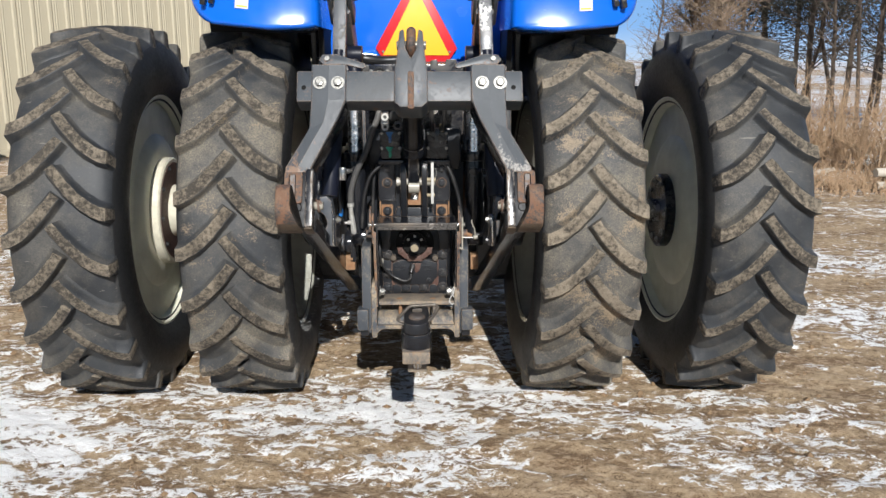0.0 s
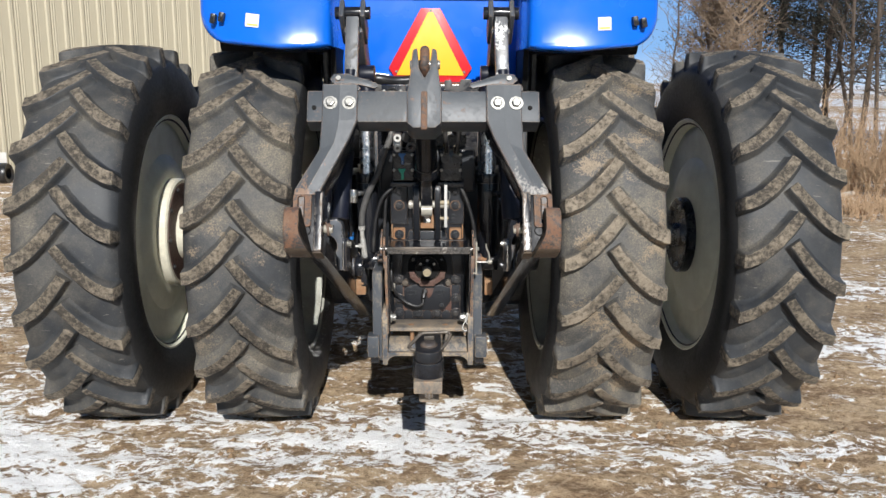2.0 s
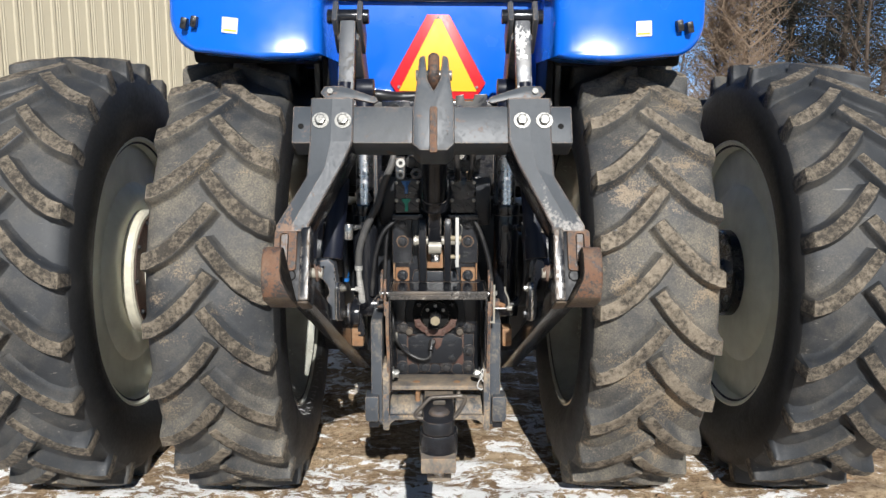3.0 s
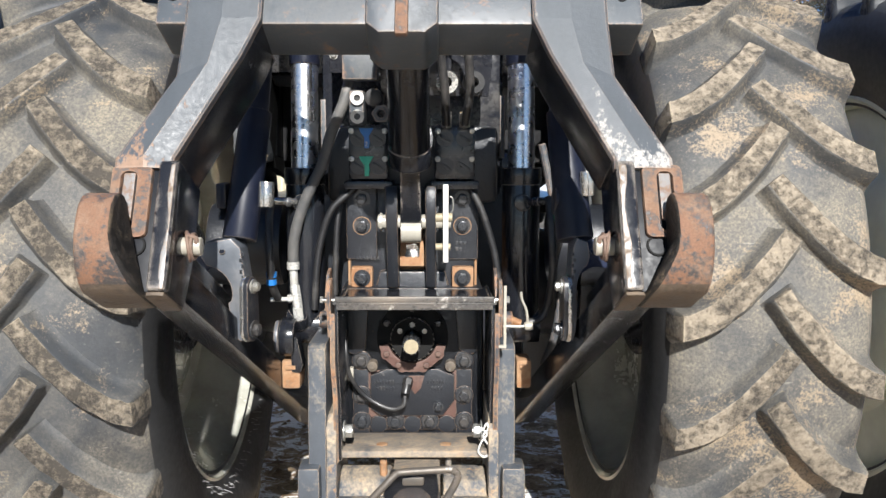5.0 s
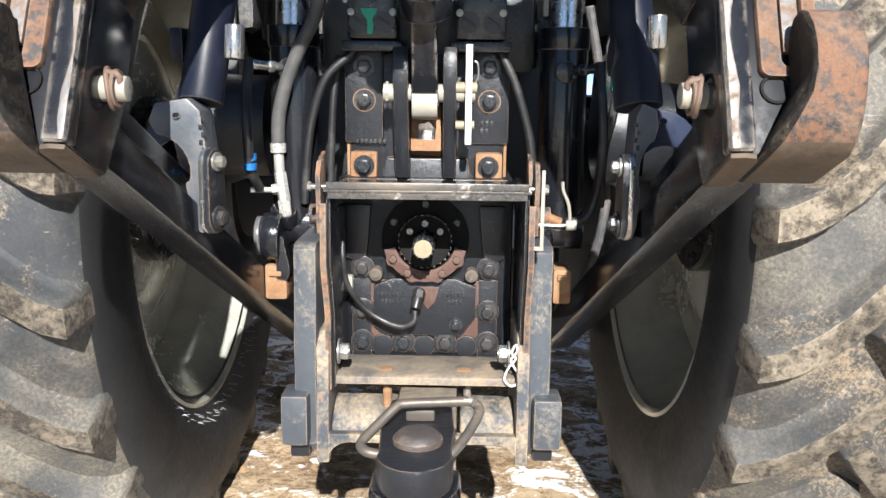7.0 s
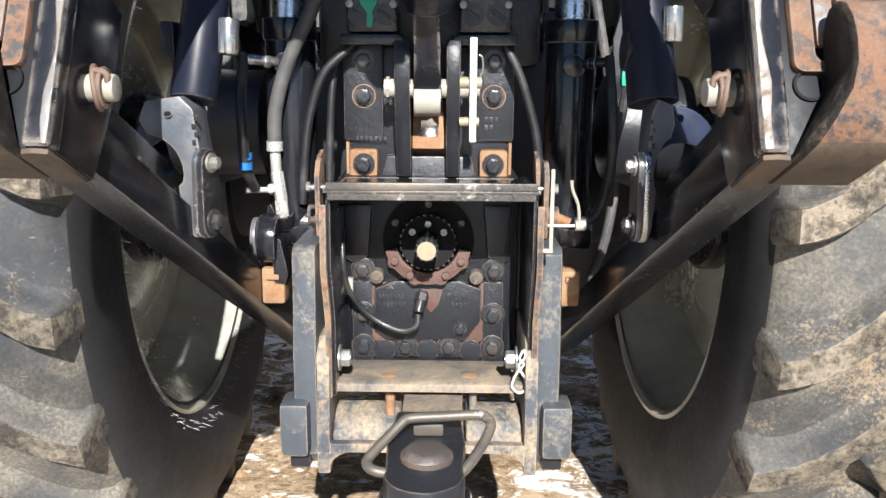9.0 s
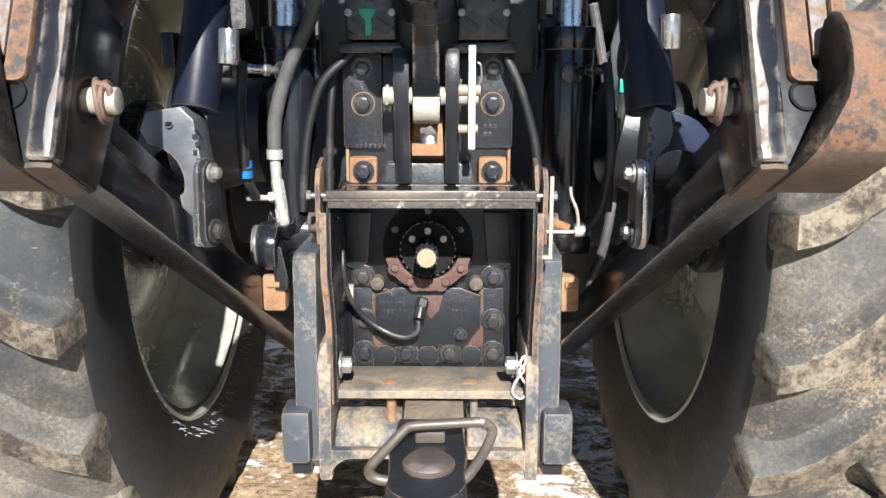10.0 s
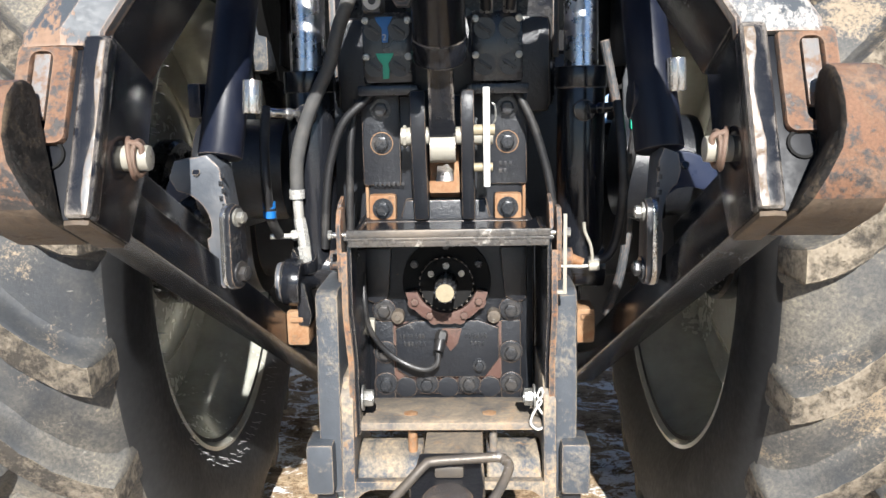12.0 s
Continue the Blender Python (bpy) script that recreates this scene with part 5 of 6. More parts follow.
# ---- tractor: lower links, lift rods, cylinders ----
def linkage(s, c):
    """One side of the linkage; s is the side, c the middle of the tractor."""
    X = lambda a: c + s * a
    # lower link
    bm = B()
    bar(bm, (X(0.376), -1.40, 1.146), (X(0.290), -0.48, 0.640), 0.062, 0.056, 0.004)
    link = part("lower_link", bm, "hitch_dark", tractor, "black steel lower link arm")
    bm = B()
    bar(bm, (X(0.372), -1.43, 1.184), (X(0.376), -1.107, 1.043), 0.052, 0.070, 0.004)
    part("stiffener", bm, "hitch_dark", link, "thick black link end")
    # yoke at the foot of the lift rod
    bm = B()
    pts = [(0.376, 1.165), (0.366, 1.190), (0.318, 1.198), (0.300, 1.18), (0.290, 1.10), (0.284, 1.03), (0.292, 1.004), (0.306, 1.000), (0.320, 1.02), (0.326, 1.075)] + arc(0.372, 1.092, 0.054, 195, 97, 8)
    prism(bm, [(X(a + 0.014 if s < 0 else 0.304 + (a - 0.284) * 0.42), z) for a, z in pts], "xz", -1.165, -1.10, 0.005)
    yoke = part("lift_rod_yoke", bm, "yoke", tractor, "grey forged yoke with cast marks")
    bm = B()
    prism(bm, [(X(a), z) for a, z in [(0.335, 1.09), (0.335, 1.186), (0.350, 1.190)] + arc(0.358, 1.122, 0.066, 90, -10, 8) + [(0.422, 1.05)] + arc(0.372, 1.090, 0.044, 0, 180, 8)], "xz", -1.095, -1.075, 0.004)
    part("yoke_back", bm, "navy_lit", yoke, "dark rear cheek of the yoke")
    for k in range(5):
        bm = B()
        box(bm, (X(0.310 + 0.0035 * (k % 2)), -1.1665, 1.168 - k * 0.011), (0.005, 0.002, 0.007), 0.0005)
        part("casting_mark", bm, "bolt", yoke)
    bm = B()
    rod(bm, (X(0.348), -1.164, 1.172), (X(0.348), -1.167, 1.174), 0.006, seg=14)
    part("yoke_hole", bm, "hitch_dark", yoke)
    # keeper link with two bolts, turned a little to the rear
    face = radians(16 if s < 0 else 3)
    way = Vector((-s * math.cos(face), -math.sin(face), 0))
    turn = Matrix.Translation((X(0.302), -1.172, 1.066)) @ Matrix((way, Vector((-way.y, way.x, 0)), Vector((0, 0, 1)))).transposed().to_4x4()
    bm = B()
    prism(bm, arc(0, 0.040, 0.021, 0, 180, 8) + arc(0, -0.040, 0.023, 180, 360, 8), "yz", 0.0, 0.013, 0.003, turn)
    keeper = part("keeper_link", bm, "cast", yoke, "rounded keeper link with bright edges")
    bm = B()
    prism(bm, arc(0, 0.040, 0.023, 0, 180, 8) + arc(0, -0.040, 0.025, 180, 360, 8), "yz", -0.003, 0.004, 0.001, turn)
    part("keeper_edge", bm, "steel", keeper)
    for z, r in ((0.042, 0.0095), (-0.040, 0.012)):
        bm = B()
        hexbolt(bm, turn @ Vector((0.013, 0, z)), way, r, 0.009)
        part("keeper_bolt", bm, "zinc" if z > 0 else "bolt", keeper)
    # lift rod
    bm = B()
    rod(bm, (X(0.326 if s < 0 else 0.322), -1.118, 1.190), (X(0.302), -1.045, 1.44), 0.033 if s < 0 else 0.036, 0.031, 32, 0.004)
    rod(bm, (X(0.302), -1.045, 1.44), (X(0.288), -0.96, 1.74), 0.024, seg=24)
    lift = part("lift_rod", bm, "navy", tractor, "blue-black lift rod tube")
    bm = B()
    if s < 0:
        box(bm, (X(0.362), -1.085, 1.275), (0.020, 0.05, 0.050), 0.005)
    else:
        rod(bm, (X(0.282), -1.085, 1.268), (X(0.320), -1.085, 1.266), 0.033, seg=24, bev=0.006)
    part("lift_rod_lug", bm, "navy", lift)
    bm = B()
    bar(bm, (X(0.288), -0.99, 1.64), (X(0.283), -0.885, 1.96), 0.052, 0.036, 0.008, (0, 1, 0))
    bar(bm, (X(0.288), -1.01, 1.60), (X(0.288), -0.98, 1.70), 0.062, 0.030, 0.008, (0, 1, 0))
    up = part("lift_rod_head", bm, "grey_cast" if s < 0 else "hitch_white", lift, "forged grey rod head" if s < 0 else "rod head with flaking white paint")
    for z, y in ((1.615, -1.022), (1.672, -1.006)):
        bm = B()
        hexbolt(bm, (X(0.288), y, z), (0, -1, 0.3), 0.016, 0.012)
        part("head_bolt", bm, "bolt", up)
    # bright pin beside the rod
    bm = B()
    if s < 0:
        rod(bm, (X(0.272), -1.125, 1.254), (X(0.270), -1.12, 1.303), 0.0145, seg=20, bev=0.003)
    else:
        rod(bm, (X(0.344), -1.12, 1.276), (X(0.342), -1.12, 1.324), 0.0135, seg=20, bev=0.003)
    part("pin_sleeve", bm, "steel", lift, "bright steel sleeve")
    # lift arm on the rockshaft
    bm = B()
    bar(bm, (X(0.285), -0.42, 1.60), (X(0.284), -0.86, 1.93), 0.075, 0.120, 0.012)
    for d in (-0.040, 0.040):
        bar(bm, (X(0.284 + d), -0.78, 1.87), (X(0.284 + d), -0.915, 1.975), 0.020, 0.085, 0.010)
    arm = part("lift_arm", bm, "grey_cast", tractor, "grey rusty lift arm, raised")
    bm = B()
    rod(bm, (X(0.215), -0.89, 1.955), (X(0.352), -0.89, 1.955), 0.024, seg=24, bev=0.004)
    part("arm_pin", bm, "hitch_dark", arm)
    # lift cylinder
    cx = X(0.248)
    bm = B()
    rod(bm, (cx, -0.795, 0.955), (cx, -0.790, 1.318), 0.044, seg=36, bev=0.006)
    rod(bm, (cx, -0.790, 1.285), (cx, -0.790, 1.324), 0.047, seg=36, bev=0.004)
    rod(bm, (cx - 0.045, -0.795, 0.955), (cx + 0.045, -0.795, 0.955), 0.042, seg=28, bev=0.006)
    cyl = part("lift_cylinder", bm, "hitch_dark", tractor, "glossy black hydraulic lift cylinder")
    bm = B()
    rod(bm, (cx, -0.790, 1.32), (cx, -0.765, 1.56), 0.031, seg=32)
    part("cylinder_rod", bm, "chrome", cyl, "chromed piston rod")
    bm = B()
    rod(bm, (cx, -0.766, 1.555), (cx, -0.745, 1.70), 0.035, seg=24, bev=0.005)
    rod(bm, (cx - 0.035, -0.742, 1.72), (cx + 0.035, -0.742, 1.72), 0.038, seg=24, bev=0.005)
    part("rod_eye", bm, "navy", cyl)
    bm = B()
    rod(bm, (cx, -0.825, 1.245), (cx, -0.846, 1.245), 0.020, seg=20, bev=0.004)
    part("port_boss", bm, "hitch_dark", cyl, "hydraulic port")
    bm = B()
    rod(bm, (cx + s * 0.012, -0.842, 1.247), (cx + s * 0.060, -0.872, 1.252), 0.0085, seg=14, bev=0.002)
    hexbolt(bm, (cx + s * 0.024, -0.850, 1.248), (s, -0.6, 0.1), 0.0115, 0.012, False)
    part("port_elbow", bm, "steel" if s < 0 else "hitch_dark", cyl, "hydraulic port fitting")


linkage(-1, 0.012)
linkage(1, 0.016)
bm = B()
rod(bm, (-0.37, -0.42, 1.61), (0.39, -0.42, 1.61), 0.075, seg=36, bev=0.01)
for x in (-0.40, 0.42):
    box(bm, (x, -0.42, 1.50), (0.06, 0.22, 0.34), 0.02)
part("rockshaft", bm, "grey_cast", tractor, "rusty grey rockshaft and its bearings")
bm = B()
box(bm, (0.01, -0.50, 1.43), (0.44, 0.36, 0.36), 0.02)
box(bm, (0.01, -0.40, 1.62), (0.80, 0.25, 0.12), 0.02)
part("valve_carrier", bm, "black", tractor, "dark carrier behind the valves")
bm = B()
prism(bm, [(0.40, 1.56), (0.415, 1.57), (0.46, 1.25), (0.47, 1.12), (0.43, 1.0), (0.385, 1.02), (0.37, 1.30), (0.385, 1.36)], "xz", -0.62, -0.606, 0.004)
part("shield_plate", bm, "shield", tractor, "black splash shield, sky reflection painted in as grey")
bm = B()
prism(bm, [(-0.45, 1.42), (-0.40, 1.42), (-0.395, 1.20), (-0.37, 1.02), (-0.43, 1.0), (-0.45, 1.1)], "xz", -0.58, -0.566, 0.004)
part("shield_plate", bm, "shield", tractor, "black splash shield, sky reflection painted in as grey")
bm = B()
sweep(bm, [(0.335, -0.60, 1.38), (0.352, -0.60, 1.30), (0.372, -0.60, 1.20), (0.392, -0.60, 1.05), (0.378, -0.60, 0.90), (0.35, -0.58, 0.80)], 0.010, 10)
part("brake_pipe", bm, "hitch", tractor, "grey bent pipe")
bm = B()
box(bm, (0.228, -0.68, 1.42), (0.012, 0.006, 0.15), 0.001)
part("bracket_strip", bm, "hitch", tractor, "light grey bracket strip")
bm = B()
box(bm, (-0.206, -0.68, 1.40), (0.012, 0.006, 0.17), 0.001)
part("bracket_strip", bm, "hitch", tractor, "light grey bracket strip")
bm = B()
box(bm, (0.352, -0.86, 1.225), (0.022, 0.02, 0.028), 0.004)
part("connector", bm, "tag_green", tractor, "green cable connector")
bm = B()
sweep(bm, [(0.352, -0.86, 1.212), (0.345, -0.86, 1.16), (0.335, -0.85, 1.10), (0.338, -0.82, 1.0)], 0.009, 10)
part("connector_lead", bm, "rubber_hose", tractor)

# top link
bm = B()
T0, T1 = Vector((CX, -0.880, 1.205)), Vector((CX, -1.190, 1.765))
tw = (T1 - T0).normalized()
rod(bm, T0 + tw * 0.165, T0 + tw * 0.50, 0.043, seg=36, bev=0.006)
rod(bm, T0 + tw * 0.150, T0 + tw * 0.19, 0.047, 0.046, 36, 0.006)
top_link = part("top_link", bm, "hitch_dark", tractor, "black hydraulic top link")
bm = B()
prism(bm, arc(0, 0.0, 0.024, 180, 360, 10) + [(0.022, 0.05), (0.021, 0.17), (-0.021, 0.17), (-0.022, 0.05)], "xz", -0.019, 0.019, 0.004,
      Matrix.Translation(T0) @ Matrix.Rotation(math.atan2(-tw.y, tw.z), 4, "X"))
part("top_link_eye", bm, "leg_paint", top_link, "glossy black link eye")
bm = B()
rod(bm, T0 + Vector((0, -0.024, 0.032)), T0 + Vector((0, -0.0285, 0.030)), 0.006, seg=14)
part("grease_nipple", bm, "bolt", top_link)
bm = B()
rod(bm, (CX - 0.022, -0.884, 1.185), (CX + 0.022, -0.884, 1.185), 0.026, seg=24)
part("bush", bm, "cream", top_link, "cream coloured bush")
bm = B()
rod(bm, T0 + tw * 0.48, T1, 0.021, seg=24)
part("top_link_rod", bm, "chrome", top_link, "chromed rod")

# ---- tractor: valves and couplers ----
def valve(x0, x1, z0, z1, tags):
    bm = B()
    zm = (z0 + z1) / 2
    box(bm, ((x0 + x1) / 2, -0.775, zm), (x1 - x0, 0.16, z1 - z0), 0.006)
    box(bm, ((x0 + x1) / 2, -0.765, z0 - 0.012), (x1 - x0 + 0.02, 0.20, 0.018), 0.003)
    v = part("remote_valve", bm, "black", tractor, "black hydraulic valve block")
    for row, z in enumerate((z0 + 0.03, z1 - 0.03)):
        for side in (0.26, 0.74):
            bm = B()
            x = x0 + (x1 - x0) * side
            yring(bm, (x, z), 0.0, 0.019, -0.853, -0.858, 24)
            box(bm, (x, -0.86, z), (0.026, 0.005, 0.006), 0.001, Matrix.Rotation(radians(35), 4, "Y"))
            part("valve_cap", bm, "plastic", v, "round slotted cap")
        for x in (x0 + 0.007, x1 - 0.007):
            bm = B()
            rod(bm, (x, -0.851, z + 0.016), (x, -0.863, z + 0.016), 0.0065, seg=16, bev=0.001)
            rod(bm, (x, -0.8625, z + 0.016), (x, -0.8635, z + 0.016), 0.0032, seg=6)
            part("socket_screw", bm, "zinc", v)
        if tags:
            bm = B()
            zc = z
            m = tags[row]
            prism(bm, [(x0 + 0.024 + a, zc + b) for a, b in ((0, 0.022), (0.032, 0.022), (0.027, 0.012), (0.022, 0.004), (0.024, -0.008), (0.022, -0.022), (0.012, -0.022), (0.012, 0.002), (0.004, 0.012))], "xz", -0.8595, -0.8635, 0.0008)
            part("valve_tag", bm, m, v, "coloured plastic tag")
    return v


vl = valve(-0.128, -0.040, 1.298, 1.420, ("tag_green", "tag_blue"))
digit = bpy.data.curves.new("valve_number", "FONT")
digit.body = "2"
digit.size = 0.015
digit.align_x = "CENTER"
digit.extrude = 0.0002
digit.materials.append(M["white"])
number = new("valve_number", digit)
number.parent = vl
number.rotation_euler = (radians(90), 0, 0)
number.location = (-0.0875, -0.8642, 1.372)
tagged(number, "white digit on the blue tag")
valve(0.064, 0.154, 1.298, 1.420, None)
bm = B()
box(bm, (-0.106, -0.85, 1.455), (0.034, 0.08, 0.078), 0.010)
cp = part("coupler_block", bm, "hitch", tractor, "grey coupler block with two white ports")
for z in (1.436, 1.476):
    bm = B()
    yring(bm, (-0.104, z), 0.007, 0.015, -0.888, -0.898, 24)
    part("coupler_port", bm, "white", cp)
    bm = B()
    rod(bm, (-0.104, -0.89, z), (-0.104, -0.8925, z), 0.008, seg=14)
    part("port_hole", bm, "plastic", cp)
bm = B()
yring(bm, (-0.052, 1.442), 0.010, 0.020, -0.88, -0.91, 6)
part("large_port", bm, "hitch", cp, "large hexagon port")
bm = B()
rod(bm, (-0.07, -0.80, 1.478), (-0.07, -0.875, 1.478), 0.020, seg=20, bev=0.004)
part("blank_cap", bm, "plastic", cp)
bm = B()
prism(bm, [(-0.169, 1.717), (-0.075, 1.717), (-0.073, 1.680), (0.081, 1.680), (0.081, 1.734), (0.108, 1.738), (0.112, 1.716), (0.140, 1.716), (0.145, 1.738), (0.188, 1.740), (0.190, 1.585), (0.182, 1.516), (0.006, 1.520),
            (-0.057, 1.523), (-0.057, 1.568), (-0.169, 1.568)], "xz", -0.750, -0.742, 0.002)
plate = part("coupler_plate", bm, "black", tractor, "black steel plate with holes and couplers")
plate.matrix_basis = Matrix.Translation((0, -0.11, -0.041)) @ REAR
for x, z, r in ((-0.055, 1.655, 0.012), (0.055, 1.655, 0.010), (0.055, 1.690, 0.013), (0.165, 1.655, 0.011), (-0.020, 1.640, 0.004), (0.02, 1.63, 0.005)):
    bm = B()
    rod(bm, (x, -0.7505, z), (x, -0.7525, z), r, seg=18)
    part("plate_hole", bm, "liner", plate)
bm = B()
yring(bm, (-0.127, 1.685), 0.0, 0.024, -0.750, -0.764, 28)
yring(bm, (-0.127, 1.685), 0.017, 0.024, -0.762, -0.772, 28)
sk = part("trailer_socket", bm, "plastic", plate, "round seven-pin trailer socket")
for k in range(7):
    a = 2 * math.pi * k / 6
    r = 0.0 if k == 6 else 0.010
    bm = B()
    rod(bm, (-0.127 + r * math.cos(a), -0.763, 1.685 + r * math.sin(a)), (-0.127 + r * math.cos(a), -0.768, 1.685 + r * math.sin(a)), 0.0028, seg=10)
    part("socket_pin", bm, "zinc", sk)
for x, z in ((-0.160, 1.690), (-0.094, 1.690), (-0.160, 1.606), (-0.088, 1.606), (-0.036, 1.590), (0.015, 1.590), (0.068, 1.606), (-0.010, 1.530), (0.128, 1.612)):
    bm = B()
    hexbolt(bm, (x, -0.750, z), (0, -1, 0), 0.0065, 0.006)
    part("plate_bolt", bm, "zinc", plate)
for x, m in ((0.090, "steel"), (0.148, "plastic")):
    bm = B()
    yring(bm, (x, 1.545), 0.011, 0.024, -0.742, -0.790, 28)
    part("quick_coupler", bm, m, plate, "round quick coupler")
bm = B()
prism(bm, [(0.036, 1.56), (0.036, 1.62), (0.052, 1.64), (0.086, 1.64), (0.100, 1.62), (0.100, 1.56), (0.088, 1.56), (0.088, 1.612), (0.078, 1.625), (0.058, 1.625), (0.048, 1.612), (0.048, 1.56)], "xz", -0.78, -0.752, 0.003)
part("coupler_loop", bm, "black", plate)
bm = B()
rod(bm, (-0.012, -0.752, 1.60), (-0.012, -0.79, 1.60), 0.012, seg=14)
box(bm, (-0.012, -0.775, 1.575), (0.06, 0.02, 0.012), 0.003)
part("valve_lever", bm, "steel", plate)
bm = B()
box(bm, (-0.098, -0.87, 1.545), (0.076, 0.05, 0.060), 0.005)
part("sensor_box", bm, "hitch", tractor, "grey rectangular box")
# clutter under the panel
for s in (-1, 1):
    bm = B()
    for dx, dz, sx, sz in ((0, 0.035, 0.052, 0.008), (0, -0.035, 0.052, 0.008), (-0.026, 0, 0.008, 0.078), (0.026, 0, 0.008, 0.078)):
        box(bm, (s * 0.405 + dx, -0.52, 1.665 + dz), (sx, 0.03, sz), 0.002)
    box(bm, (s * 0.405, -0.50, 1.60), (0.10, 0.06, 0.03), 0.006)
    mount = part("cab_mount", bm, "black", tractor, "black cab mount bracket")
    bm = B()
    rod(bm, (s * 0.405, -0.535, 1.640), (s * 0.405, -0.535, 1.690), 0.011, seg=16, bev=0.002)
    part("mount_bolt", bm, "zinc", mount)
    bm = B()
    hexbolt(bm, (s * 0.40, -0.56, 1.535), (s * 0.5, -1, 0), 0.018, 0.016)
    part("bearing_bolt", bm, "zinc", mount)
bm = B()
sweep(bm, [(-0.30, -0.45, 1.69), (-0.22, -0.52, 1.70), (-0.12, -0.50, 1.69), (0.0, -0.48, 1.70)], 0.022, 12)
part("loom", bm, "plastic", tractor, "taped cable loom")
bm = B()
box(bm, (-0.24, -0.42, 1.70), (0.16, 0.02, 0.05), 0.006, Matrix.Rotation(radians(6), 4, "Y"))
part("foil_shield", bm, "steel", tractor, "crumpled bright shield")
bm = B()
for k in range(3):
    rod(bm, (0.255 + k * 0.013, -0.50, 1.672), (0.258 + k * 0.013, -0.50, 1.700), 0.005, seg=10)
part("orange_caps", bm, "copper", tractor, "orange plug caps")

# ---- tractor: hoses ----
def hose(pts, r, mat, label, name="hose"):
    bm = B()
    sweep(bm, pts, r, 14, 8)
    return part(name, bm, mat, tractor, label)


hose([(-0.120, -0.80, 1.60), (-0.130, -0.86, 1.49), (-0.165, -0.865, 1.40), (-0.185, -0.865, 1.333), (-0.215, -0.860, 1.275), (-0.240, -0.855, 1.215), (-0.254, -0.852, 1.16), (-0.257, -0.850, 1.110)], 0.0125, "grey_hose", "thick grey hydraulic hose")
h = hose([(-0.257, -0.850, 1.112), (-0.257, -0.850, 1.095)], 0.0145, "fitting", "crimped hose end", "hose_end")
bm = B()
rod(bm, (-0.257, -0.850, 1.098), (-0.255, -0.850, 1.052), 0.0095, seg=16, bev=0.002)
rod(bm, (-0.255, -0.850, 1.058), (-0.248, -0.850, 1.005), 0.0115, seg=6, bev=0.001)
rod(bm, (-0.252, -0.850, 1.03), (-0.270, -0.850, 1.026), 0.010, seg=6, bev=0.001)
rod(bm, (-0.268, -0.850, 1.026), (-0.310, -0.850, 1.025), 0.0052, seg=12)
rod(bm, (-0.249, -0.850, 1.008), (-0.246, -0.848, 0.978), 0.0125, seg=6, bev=0.001)
part("tee_fitting", bm, "fitting", tractor, "pale zinc tee fitting")
bm = B()
rod(bm, (-0.246, -0.845, 0.985), (-0.244, -0.83, 0.960), 0.018, seg=16, bev=0.003)
part("elbow", bm, "hitch_dark", tractor)
hose([(-0.110, -0.82, 1.292), (-0.121, -0.835, 1.275), (-0.168, -0.842, 1.231), (-0.194, -0.84, 1.163), (-0.205, -0.84, 1.095), (-0.212, -0.84, 1.00)], 0.0078, "rubber_hose", "thin black drain hose")
hose([(0.135, -0.82, 1.292), (0.147, -0.838, 1.275), (0.172, -0.842, 1.224), (0.194, -0.84, 1.156), (0.206, -0.84, 1.098), (0.216, -0.84, 1.00)], 0.0078, "rubber_hose", "thin black drain hose")
hose([(-0.148, -0.80, 1.27), (-0.160, -0.81, 1.20), (-0.166, -0.81, 1.10), (-0.168, -0.81, 1.03)], 0.007, "rubber_hose", "thin black hose")
hose([(0.09, -0.88, 1.42), (0.085, -0.93, 1.50), (0.07, -0.97, 1.60), (0.05, -1.03, 1.60), (0.035, -1.06, 1.53), (0.03, -1.04, 1.47)], 0.0095, "rubber_hose", "looped top link hose")
hose([(0.13, -0.88, 1.42), (0.14, -0.92, 1.50), (0.125, -0.97, 1.62), (0.085, -1.03, 1.66), (0.05, -1.08, 1.60), (0.04, -1.08, 1.54)], 0.0095, "rubber_hose", "looped top link hose")
for x in (0.09, 0.13):
    bm = B()
    rod(bm, (x, -0.875, 1.415), (x, -0.885, 1.445), 0.013, seg=6, bev=0.001)
    part("hose_nut", bm, "steel", tractor)
hose([(-0.300, -0.87, 1.26), (-0.300, -0.90, 1.20), (-0.296, -0.92, 1.14), (-0.296, -0.90, 1.07), (-0.292, -0.86, 1.03)], 0.009, "rubber_hose", "black cylinder hose")
bm = B()
for z, m in ((1.085, 0), (1.068, 0)):
    rod(bm, (-0.296, -0.905, z), (-0.296, -0.905, z + 0.012), 0.0115, seg=14)
part("blue_ferrule", bm, "tag_blue", tractor, "blue hose ferrules")
hose([(0.318, -0.87, 1.26), (0.322, -0.90, 1.18), (0.325, -0.90, 1.10), (0.318, -0.88, 1.02), (0.30, -0.88, 0.985), (0.27, -0.88, 0.978)], 0.0085, "rubber_hose", "black cylinder hose")
# curved guide under the fitting
bm = B()
rod(bm, (-0.286, -0.86, 0.942), (-0.252, -0.86, 0.940), 0.044, seg=40, bev=0.006)
part("link_pivot", bm, "hitch_dark", tractor, "rounded black pivot bracket")
bm = B()
prism(bm, [(-0.262, 0.955), (-0.246, 0.940), (-0.234, 0.880), (-0.240, 0.860), (-0.262, 0.862)], "xz", -0.880, -0.830, 0.006)
part("pivot_arm", bm, "hitch_dark", tractor, "curved black pivot arm")
bm = B()
rod(bm, (-0.288, -0.86, 0.942), (-0.297, -0.86, 0.942), 0.036, seg=32, bev=0.002)
part("pivot_washer", bm, "yoke", tractor, "grey thick washer")
